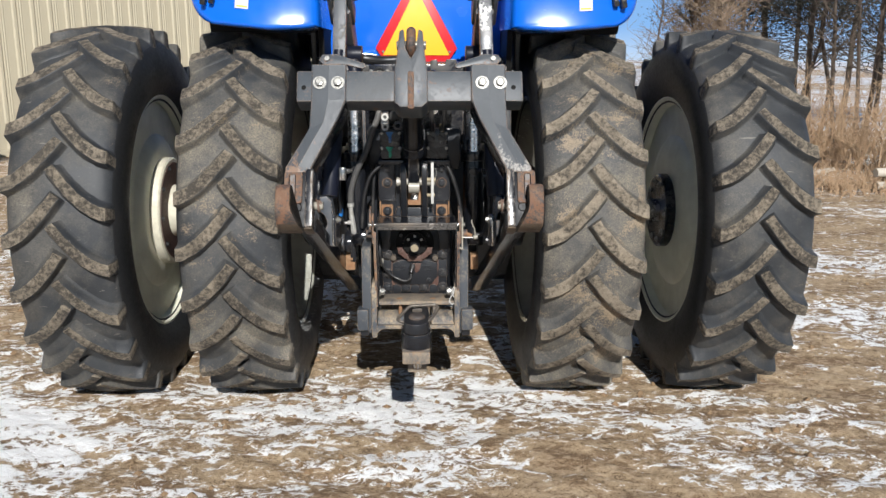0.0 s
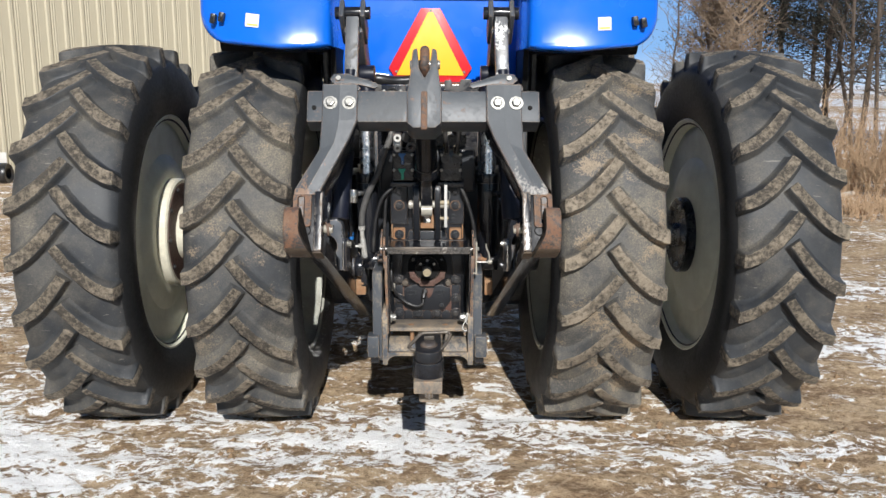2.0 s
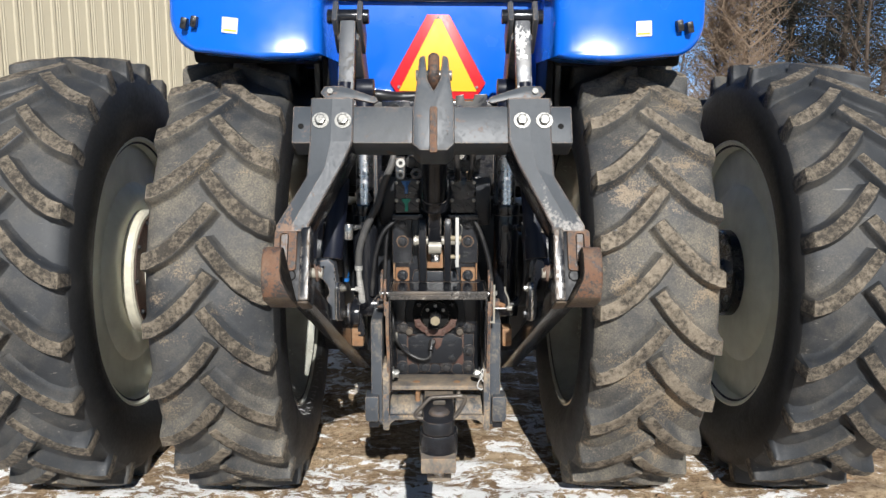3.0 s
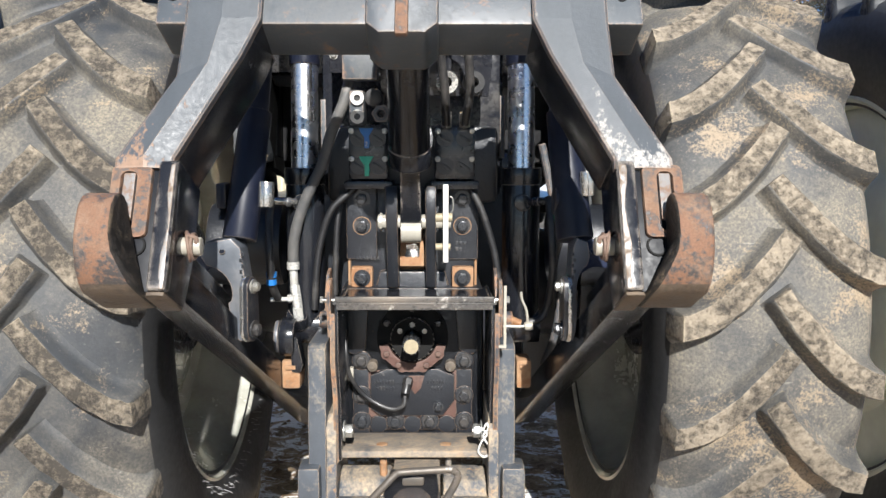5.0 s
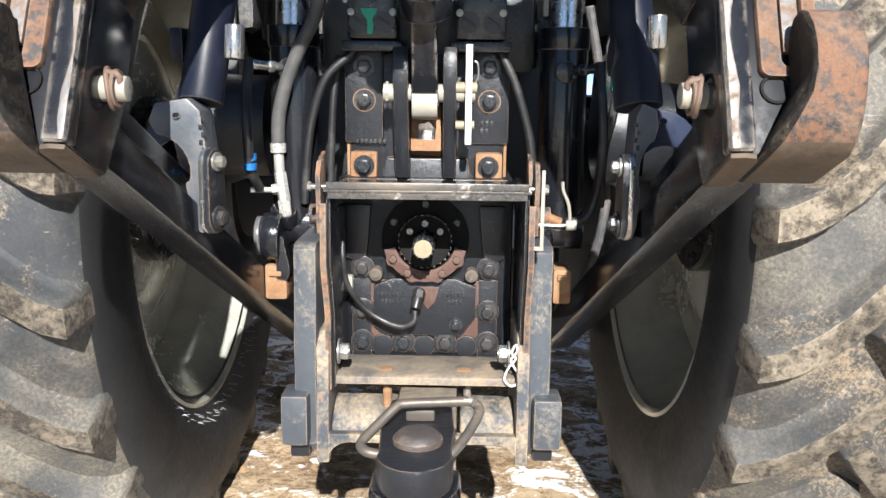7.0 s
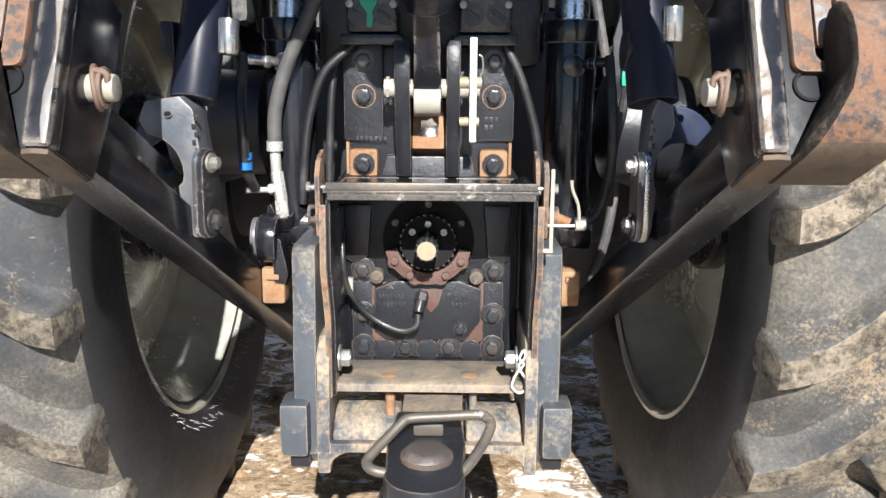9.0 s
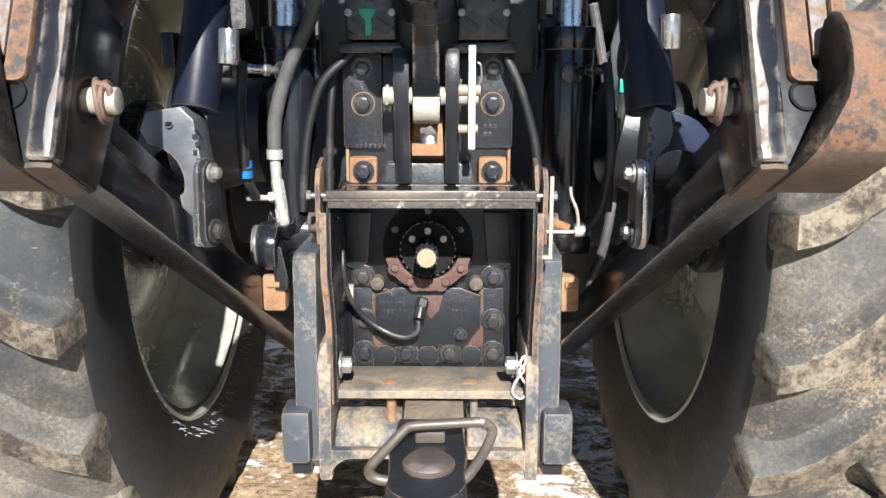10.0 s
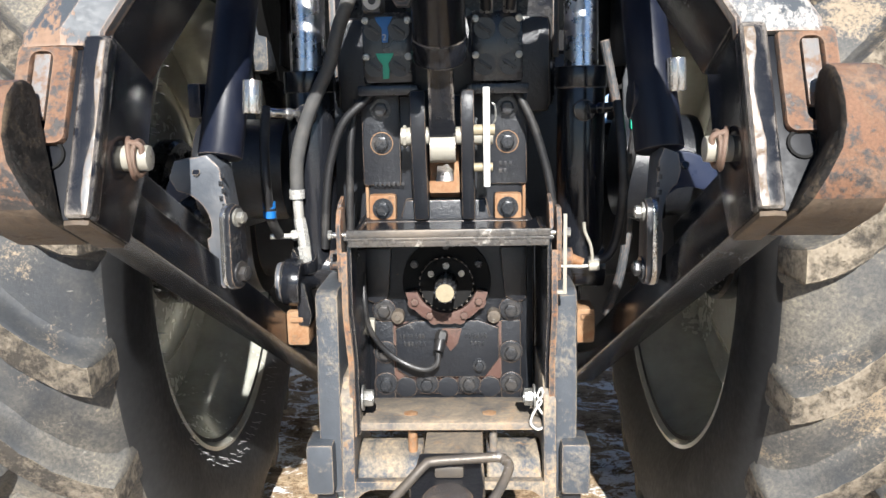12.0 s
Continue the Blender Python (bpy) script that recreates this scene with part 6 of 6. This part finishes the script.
# latch rod on the other side
bm = B()
box(bm, (0.2085, -1.050, 1.026), (0.0060, 0.004, 0.126), 0.001)
box(bm, (0.204, -1.046, 0.962), (0.016, 0.010, 0.006), 0.001)
latch = part("latch_rod", bm, "cream", tractor, "pale flat latch rod")
bm = B()
sweep(bm, [(0.212, -0.96, 0.986), (0.255, -0.96, 0.986), (0.264, -0.96, 0.992), (0.262, -0.96, 1.02), (0.252, -0.96, 1.045), (0.250, -0.96, 1.061)], 0.0028, 8, 6)
rod(bm, (0.258, -0.96, 0.986), (0.276, -0.96, 0.987), 0.009, seg=14, bev=0.002)
part("latch_wire", bm, "cream", latch, "bent wire catch")
bm = B()
rod(bm, (0.228, -0.93, 0.995), (0.252, -0.93, 0.985), 0.009, seg=12)
part("latch_spring", bm, "rust", latch)

# ---- quick hitch, raised and tilted ----
TILT = radians(25)
hitch_pose = Matrix(((1, 0, 0, 0.004), (0, math.cos(TILT), math.sin(TILT), -1.444), (0, -math.sin(TILT), math.cos(TILT), 1.339), (0, 0, 0, 1)))
hitch = thing("quick_hitch", "dark grey steel quick hitch frame with rusty hooks, raised", "tractor hitch")
hitch.matrix_basis = REAR @ hitch_pose


def hitch_part(name, bm, mat, label="", parent=None):
    return part(name, bm, mat, parent or hitch, label)


bm = B()
box(bm, (0.004, 0.062, 0.318), (0.808, 0.100, 0.116), 0.008)
beam = hitch_part("cross_beam", bm, "hitch", "worn dark grey square cross beam")
for x in (-0.374, 0.374):
    bm = B()
    rod(bm, (x, 0.0125, 0.312), (x, 0.0105, 0.312), 0.0085, seg=18)
    hitch_part("pin_hole", bm, "liner", "", beam)


def hitch_arm(s):
    X = lambda a: s * a
    bm = B()
    # a plate with a shallow ridge down its middle
    inner_line = [(0.222, 0.392), (0.222, 0.262), (0.248, 0.195), (0.338, 0.012), (0.338, -0.005)]
    outer_line = [(0.345, 0.392), (0.345, 0.250), (0.349, 0.155), (0.428, 0.012), (0.428, -0.005)]
    rows = []
    for k, (p, q) in enumerate(zip(inner_line, outer_line)):
        mid = ((p[0] + q[0]) / 2, (p[1] + q[1]) / 2)
        ridge = -0.006 if k in (0, 4) else -0.011
        rows.append([bm.verts.new((X(a), y, z)) for (a, z), y in ((p, 0.012), (p, -0.001), ((p[0] + 0.004, p[1]), -0.004), (mid, ridge), ((q[0] - 0.004, q[1]), -0.004), (q, -0.001), (q, 0.012))])
    for u, v in zip(rows, rows[1:]):
        for k in range(7):
            bm.faces.new((u[k], u[(k + 1) % 7], v[(k + 1) % 7], v[k]))
    bm.faces.new(rows[0])
    bm.faces.new(rows[-1][::-1])
    arm = part("arm", bm, "arm_rusty" if s < 0 else "arm_scuffed", hitch, "bent grey arm plate with scuffed paint", 4)
    bm = B()
    prism(bm, [(X(a), z) for a, z in ((0.222, 0.262), (0.248, 0.195), (0.338, 0.012), (0.350, 0.012), (0.260, 0.200), (0.234, 0.266))], "xz", 0.013, 0.130, 0.003)
    hitch_part("arm_wall", bm, "hitch_dark", "glossy black inner wall of the arm", arm)
    X = lambda a: 0.005 + s * a
    # lower leg: inner wall, rounded front edge with a rubbed streak, slotted rust plate
    bm = B()
    prism(bm, [(0.004, 0.012), (0.128, 0.012), (0.128, -0.10), (0.100, -0.200), (0.004, -0.200)], "yz", X(0.337), X(0.351), 0.003)
    hitch_part("leg_wall", bm, "hitch_dark", "glossy black leg side", arm)
    bm = B()
    prism(bm, [(0.03, 0.0), (0.10, 0.0), (0.10, -0.18), (0.03, -0.18)], "yz", X(0.425), X(0.436), 0.002)
    hitch_part("outer_wall", bm, "hitch_dark", "", arm)
    bm = B()
    prism(bm, [(X(0.334), 0.006), (X(0.334), -0.200), (X(0.363), -0.200), (X(0.363), 0.006)], "xz", -0.010, 0.016, 0.0075, seg=3)
    hitch_part("leg_edge", bm, "leg_paint", "rounded black front edge of the leg, rubbed bare", arm)
    bm = B()
    rub = random.Random(7 + s)
    wide = 0.344 if s < 0 else 0.347
    runs = [-0.002 - 0.0098 * k for k in range(21)]
    drift = [wide + 0.002 * math.sin(k * 0.55 + s) - 0.003 * max(0, math.sin(k * 0.3 - 1.0)) + rub.uniform(-0.0007, 0.0007) for k in range(21)]
    prism(bm, [(X(0.3375), z) for z in runs] + [(X(p), z) for p, z in reversed(list(zip(drift, runs)))], "xz", -0.0104, 0.0, 0.0004)
    hitch_part("rubbed_streak", bm, "rubbed", "bare steel streak rubbed through the paint", arm)
    bm = B()
    prism(bm, [(X(0.358), 0.0), (X(0.358), -0.199), (X(0.424), -0.199), (X(0.424), -0.002)], "xz", 0.004, 0.018, 0.002)
    hitch_part("leg_front", bm, "leg_black", "black leg front behind the slotted plate, shade painted in", arm)
    # plate with a rounded slot
    def rounded(a0, a1, z0, z1, r, n=5):
        out = []
        for ca, cz, q in ((a1 - r, z1 - r, 0), (a0 + r, z1 - r, 90), (a0 + r, z0 + r, 180), (a1 - r, z0 + r, 270)):
            out += arc(ca, cz, r, q, q + 90, n)
        return out
    bm = B()
    outer, inner = rounded(0.373, 0.4360, -0.116, 0.0, 0.010), rounded(0.3965, 0.4195, -0.106, -0.010, 0.0100)
    loops = [[bm.verts.new((X(p), y, z)) for p, z in ring_pts] for ring_pts, y in ((outer, 0.012), (outer, -0.001), ([(p + 0.0015 * (1 if p < 0.40 else -1), z) for p, z in outer], -0.004),
                                                                             ([(p - 0.0015 * (1 if p < 0.406 else -1), z) for p, z in inner], -0.004), (inner, -0.001), (inner, 0.012))]
    for u, v in zip(loops, loops[1:] + loops[:1]):
        for k in range(len(u)):
            bm.faces.new((u[k], u[(k + 1) % len(u)], v[(k + 1) % len(u)], v[k]))
    hitch_part("slot_plate", bm, "hookrust", "rust-brown slotted plate", arm)
    bm = B()
    box(bm, (X(0.4080), 0.0045, -0.050), (0.0180, 0.013, 0.076), 0.002)
    hitch_part("latch_tongue", bm, "tongue", "worn latch tongue in the slot", arm)
    bm = B()
    box(bm, (X(0.404), 0.034, -0.080), (0.060, 0.020, 0.160), 0.002)
    hitch_part("leg_back", bm, "liner", "", arm)
    bm = B()
    lathe(bm, [(0.0, 0.017), (-0.003, 0.0165), (-0.003, 0.0135), (0.003, 0.0125), (0.003, 0.0005)], (0, 0, 0), 24)
    bmesh.ops.transform(bm, verts=bm.verts, matrix=Matrix.Translation((X(0.390), 0.004, -0.128)) @ Matrix.Rotation(radians(90), 4, "Z"))
    hitch_part("ball_seat", bm, "liner", "dark round seat under the slot", arm)
    # hook: a thick claw that grows out of the foot of the leg and stands up in front of the slot
    claw = [(0.085, -0.204), (-0.004, -0.204), (-0.022, -0.195), (-0.039, -0.178), (-0.052, -0.155), (-0.0605, -0.131), (-0.063, -0.108), (-0.059, -0.086), (-0.049, -0.068), (-0.034, -0.057), (-0.018, -0.056), (-0.007, -0.066),
            (0.002, -0.084), (0.006, -0.130), (0.085, -0.130)]
    bm = B()
    prism(bm, claw, "yz", X(0.404), X(0.457), 0.007, seg=3)
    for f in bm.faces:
        # inward faces black; downward faces take the brown with painted shade
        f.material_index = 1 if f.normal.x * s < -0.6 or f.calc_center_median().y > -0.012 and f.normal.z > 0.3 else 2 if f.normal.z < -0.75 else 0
    for v in bm.verts:
        # below the slot the inner face slants back to the leg
        near = max(0.0, min(1.0, (0.430 - s * (v.co.x - 0.005)) / 0.030))
        low = max(0.0, min(1.0, (-0.136 - v.co.z) / 0.040))
        v.co.x -= s * near * low * 0.041 * max(0.0, min(1.0, (v.co.y + 0.064) / 0.056))
        k = noise.noise(v.co * 34.0) * 0.0022
        v.co += Vector((k * 0.6, k, k))
    hook = part("hook", bm, ["hookrust", "claw_black", "underside"], arm, "thick rusty claw hook, black inside, shade painted on its underside", 42)
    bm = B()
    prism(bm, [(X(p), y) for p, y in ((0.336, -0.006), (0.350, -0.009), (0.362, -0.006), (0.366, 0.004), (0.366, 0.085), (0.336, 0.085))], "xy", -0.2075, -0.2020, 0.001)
    hitch_part("leg_floor", bm, "underside", "brown rusty underside plate with its shade painted in", arm)
    # pin with its ring
    bm = B()
    rod(bm, (X(0.345), 0.066, -0.108), (X(0.308), 0.066, -0.108), 0.0145, seg=28, bev=0.003)
    pin = hitch_part("lower_pin", bm, "cream", "cream painted round pin", arm)
    bm = B()
    ring = [(X(0.321), 0.066 + 0.0190 * math.cos(radians(a)), -0.108 + 0.0195 * math.sin(radians(a))) for a in range(0, 361, 30)]
    sweep(bm, ring, 0.0030, 8, 3)
    sweep(bm, [(X(0.329 + 0.006 * math.sin(radians(a + 40))), 0.066 + 0.0215 * math.cos(radians(a)), -0.108 + 0.0225 * math.sin(radians(a))) for a in range(0, 361, 30)], 0.0030, 8, 3)
    sweep(bm, [(X(0.327), 0.047, -0.096), (X(0.314), 0.049, -0.100), (X(0.314), 0.056, -0.110)], 0.0036, 8, 4)
    hitch_part("pin_ring", bm, "brownring", "rusty wire pin ring", pin)
    for a in (0.256, 0.320):
        bm = B()
        hexbolt(bm, (X(a), -0.007, 0.322), (0, -1, 0), 0.0165, 0.014)
        hitch_part("beam_bolt", bm, "zinc", "pale zinc hexagon bolt", arm)
    # latch lever on the beam
    bm = B()
    prism(bm, [(X(a), z) for a, z in ((0.330, 0.425), (0.318, 0.446), (0.268, 0.448), (0.165, 0.412), (0.160, 0.398), (0.172, 0.392), (0.240, 0.408), (0.315, 0.408))], "xz", 0.030, 0.040, 0.003)
    bm2 = B()
    lever = hitch_part("latch_lever", bm, "hitch", "flat grey latch lever", arm)
    rod(bm2, (X(0.300), 0.030, 0.428), (X(0.300), 0.022, 0.428), 0.009, seg=16)
    hitch_part("lever_pin", bm2, "zinc", "", lever)
    bm = B()
    box(bm, (X(0.284), 0.055, 0.384), (0.124, 0.09, 0.016), 0.003)
    hitch_part("arm_cap", bm, "hitch", "", arm)
    return arm


hitch_arm(-1)
hitch_arm(1)
bm = B()
prism(bm, [(-0.052, 0.248), (-0.030, 0.230), (0.046, 0.230), (0.068, 0.248), (0.068, 0.36), (0.058, 0.43), (0.050, 0.52), (0.034, 0.528), (0.026, 0.45), (0.008, 0.415), (-0.010, 0.45), (-0.018, 0.528), (-0.034, 0.52),
            (-0.042, 0.43), (-0.052, 0.36)], "xz", -0.012, 0.11, 0.008)
mast = hitch_part("mast", bm, "hitch", "grey forged mast in the middle of the beam")
bm = B()
box(bm, (0.008, -0.016, 0.290), (0.022, 0.016, 0.140), 0.006)
hitch_part("mast_rib", bm, "hookrust", "rusty rib", mast)
bm = B()
sweep(bm, [(0.008, 0.06, 0.44), (0.008, 0.00, 0.455), (0.008, -0.012, 0.49), (0.008, 0.02, 0.530), (0.008, 0.08, 0.525), (0.008, 0.10, 0.48)], 0.017, 14)
hitch_part("top_hook", bm, "hookrust", "rusty curved top hook", mast)
bm = B()
rod(bm, (-0.046, 0.055, 0.492), (0.062, 0.055, 0.492), 0.016, seg=22, bev=0.003)
hitch_part("top_pin", bm, "zinc", "", mast)

# ---- trees, brush and logs behind ----
def limb(bm, p, q, r0, r1, rnd, seg=6, bends=4, wob=0.08):
    p, q = Vector(p), Vector(q)
    d = (q - p).length
    pts = [p.lerp(q, i / bends) + Vector((rnd.uniform(-1, 1), rnd.uniform(-1, 1), rnd.uniform(-0.5, 0.5))) * (wob * d * (0 < i < bends)) for i in range(bends + 1)]
    sweep(bm, pts, r0, seg, 2, r1)
    return pts


def blob_clump(bm, c, size, rnd, count):
    """Many small needle sprays round c."""
    for _ in range(count):
        d = Vector((rnd.gauss(0, 1), rnd.gauss(0, 1), rnd.gauss(0, 0.55)))
        p = c + d * size * 0.42
        a = Vector((rnd.uniform(-1, 1), rnd.uniform(-1, 1), rnd.uniform(-0.3, 0.6))).normalized()
        b = a.orthogonal().normalized()
        b = Matrix.Rotation(rnd.uniform(0, 6.28), 3, a) @ b
        ln, wd = rnd.uniform(0.05, 0.15), rnd.uniform(0.004, 0.009)
        tip = bm.verts.new(p + a * ln)
        bm.faces.new((bm.verts.new(p - b * wd), bm.verts.new(p + a * ln * 0.4 + b * wd * 1.6), tip))
        bm.faces.new((bm.verts.new(p), bm.verts.new(p + a * ln * 0.5 - b * wd * 2), bm.verts.new(p + a * ln * 0.9)))


def pine(x, y, h, seed, crown_from):
    rnd = random.Random(seed)
    t = thing("pine_tree", "tall thin pine with a bare trunk and dark sparse needles", "tree", (x, y, ground_height(x, y)), "pines behind the yard")
    bm = B()
    lean = Vector((rnd.uniform(-0.5, 0.5), rnd.uniform(-0.3, 0.3), h))
    pts = limb(bm, (0, 0, -0.1), lean, 0.07, 0.03, rnd, 8, 6, 0.015)
    ends = []
    for k in range(40):
        f = rnd.uniform(0.18, 0.62)
        base = Vector((0, 0, 0)).lerp(lean, f)
        a = rnd.uniform(0, 6.28)
        ln = rnd.uniform(0.8, 2.2) * (1.15 - f * 0.6)
        q = base + Vector((math.cos(a) * ln, math.sin(a) * ln, rnd.uniform(-0.5, 0.9)))
        limb(bm, base, q, 0.014, 0.004, rnd, 5, 3, 0.12)
        if f > crown_from:
            ends += [q, base.lerp(q, 0.65)]
    part("trunk", bm, "bark", t)
    bm = B()
    for e in ends:
        blob_clump(bm, e, 0.7, rnd, 150)
    part("crown", bm, "needles", t, "dark needle clumps with gaps", 0)
    return t


def bare_tree(x, y, h, seed, dense=1.0, name="bare_tree", mat="bark", spread=0.55):
    rnd = random.Random(seed)
    t = thing(name, "leafless tree with fine brown twigs" if mat == "twig_grey" else "leafless grey trunked tree", "tree", (x, y, ground_height(x, y)), "bare trees behind the yard")
    bm = B()
    top = Vector((rnd.uniform(-0.6, 0.6), rnd.uniform(-0.4, 0.4), h))
    limb(bm, (0, 0, -0.1), top, 0.022 + h * 0.004, 0.012, rnd, 7, 6, 0.02)
    part("trunk", bm, "bark", t)
    bm = B()
    for k in range(int(34 * dense)):
        f = rnd.uniform(0.2, 0.98)
        base = Vector((0, 0, 0)).lerp(top, f)
        a = rnd.uniform(0, 6.28)
        ln = h * spread * rnd.uniform(0.25, 0.6) * (1.25 - f * 0.7)
        q = base + Vector((math.cos(a) * ln * 0.8, math.sin(a) * ln * 0.8, ln * rnd.uniform(0.3, 0.9)))
        pts = limb(bm, base, q, 0.012, 0.004, rnd, 4, 3, 0.08)
        for _ in range(int(6 * dense)):
            b2 = pts[rnd.randrange(1, len(pts))]
            q2 = b2 + Vector((rnd.uniform(-1, 1), rnd.uniform(-1, 1), rnd.uniform(0.0, 1.2))) * ln * 0.33
            limb(bm, b2, q2, 0.005, 0.002, rnd, 3, 2, 0.1)
    part("crown", bm, mat, t, "fine bare branches")
    return t


def ahead(px_way, d):
    """A place d metres from the yard's middle along a bearing (degrees right of straight ahead)."""
    return math.sin(radians(px_way + 2.0)) * d - 0.14, -4.5 + math.cos(radians(px_way + 2.0)) * d


rr = random.Random(11)
for i, way in enumerate((17.8, 19.2, 20.2, 21.2, 22.4, 23.9, 25.6, 27.2, 29.4, 31.5, 33.6, 35.5)):
    pine(*ahead(way + rr.uniform(-0.3, 0.3), rr.uniform(20, 26)), rr.uniform(7.5, 10), 40 + i, rr.uniform(0.23, 0.27))
for i, way in enumerate((23.0, 24.4, 25.1, 26.3, 26.9, 28.7, 30.6, 33.8)):
    bare_tree(*ahead(way + rr.uniform(-0.2, 0.2), rr.uniform(16.5, 20)), rr.uniform(6.0, 8.0), 70 + i, 1.0, "bare_tree", "bark", 0.32)
for i, (way, d, h, dn) in enumerate(((18.6, 17.0, 4.0, 3.0), (17.6, 18.0, 4.2, 3.0), (16.6, 17.5, 4.0, 3.0), (15.6, 20, 4.0, 1.8), (14.2, 23, 4.2, 1.2))):
    bare_tree(*ahead(way, d), h, 90 + i, dn, "bare_tree", "twig_grey", 0.5)


def brush(name, way0, way1, d0, d1, h, count, seed, mat="twig"):
    rnd = random.Random(seed)
    bm = B()
    tufts = [(rnd.uniform(way0, way1), rnd.uniform(d0, d1), rnd.uniform(0.35, 1.1)) for _ in range(max(6, count // 45))]
    for _ in range(count):
        w, d, sp = rnd.choice(tufts)
        x, y = ahead(w + rnd.gauss(0, sp), d + rnd.gauss(0, 0.35))
        z = ground_height(x, y)
        hh = h * rnd.uniform(0.45, 1.1)
        q = Vector((x + rnd.uniform(-0.55, 0.55) * hh, y + rnd.uniform(-0.4, 0.4) * hh, z + hh))
        pts = limb(bm, (x, y, z - 0.05), q, 0.007, 0.0025, rnd, 3, 3, 0.12)
        for _ in range(2):
            b2 = pts[rnd.randrange(1, len(pts))]
            limb(bm, b2, b2 + Vector((rnd.uniform(-1, 1), rnd.uniform(-1, 1), rnd.uniform(0, 0.9))) * hh * 0.35, 0.004, 0.002, rnd, 3, 2, 0.1)
    return solid(name, bm, mat, "dense tangle of dry tan brush stems", "brush", kind="stuff")


brush("brush_thicket", 22.0, 36, 13.8, 16.5, 1.25, 1100, 5)
brush("far_brush", 10, 24, 20, 26, 1.5, 500, 6)
brush("dead_grass", 22, 38, 12.5, 15, 0.20, 1500, 8)

for i, (way, d, ln, r, turn, z) in enumerate(((31.6, 13.4, 2.2, 0.06, 8, 0.24), (32.4, 13.2, 2.2, 0.055, -6, 0.07), (33.6, 14.6, 2.8, 0.06, 4, 0.18), (24.6, 13.6, 0.7, 0.045, 25, 0.05))):
    x, y = ahead(way, d)
    bm = B()
    a = radians(turn)
    limb(bm, (-ln / 2 * math.cos(a), -ln / 2 * math.sin(a), 0), (ln / 2 * math.cos(a), ln / 2 * math.sin(a), 0.06), r, r * 0.85, random.Random(i), 12, 4, 0.008)
    lg = solid("log", bm, "birch", "pale cut log lying at the edge of the brush", "log", "stacked logs")
    lg.location = (x, y, ground_height(x, y) + z)

# small ride-on machine by the shed
def small_machine():
    p = SHED_FOOT + SHED_WAY * -0.1 + Vector((0.35, -0.45, 0))
    t = thing("small_tractor", "small blue machine with dark wheels by the shed wall", "small tractor", p)
    for x, y, r in ((-0.20, 0.0, 0.21), (0.22, 0.05, 0.17)):
        bm = B()
        lathe(bm, [(-0.06, r * 0.55), (-0.07, r * 0.9), (-0.04, r), (0.04, r), (0.07, r * 0.9), (0.06, r * 0.55)], (x, y, r), 24, True)
        part("wheel", bm, "plastic", t)
    bm = B()
    box(bm, (0.02, 0.1, 0.25), (0.24, 0.5, 0.26), 0.04)
    part("body", bm, "blue", t)
    bm = B()
    box(bm, (-0.06, 0.05, 0.42), (0.26, 0.3, 0.10), 0.03)
    part("seat", bm, "plastic", t)
    bm = B()
    box(bm, (0.20, 0.02, 0.43), (0.18, 0.02, 0.17), 0.01)
    part("panel", bm, "white", t)


small_machine()
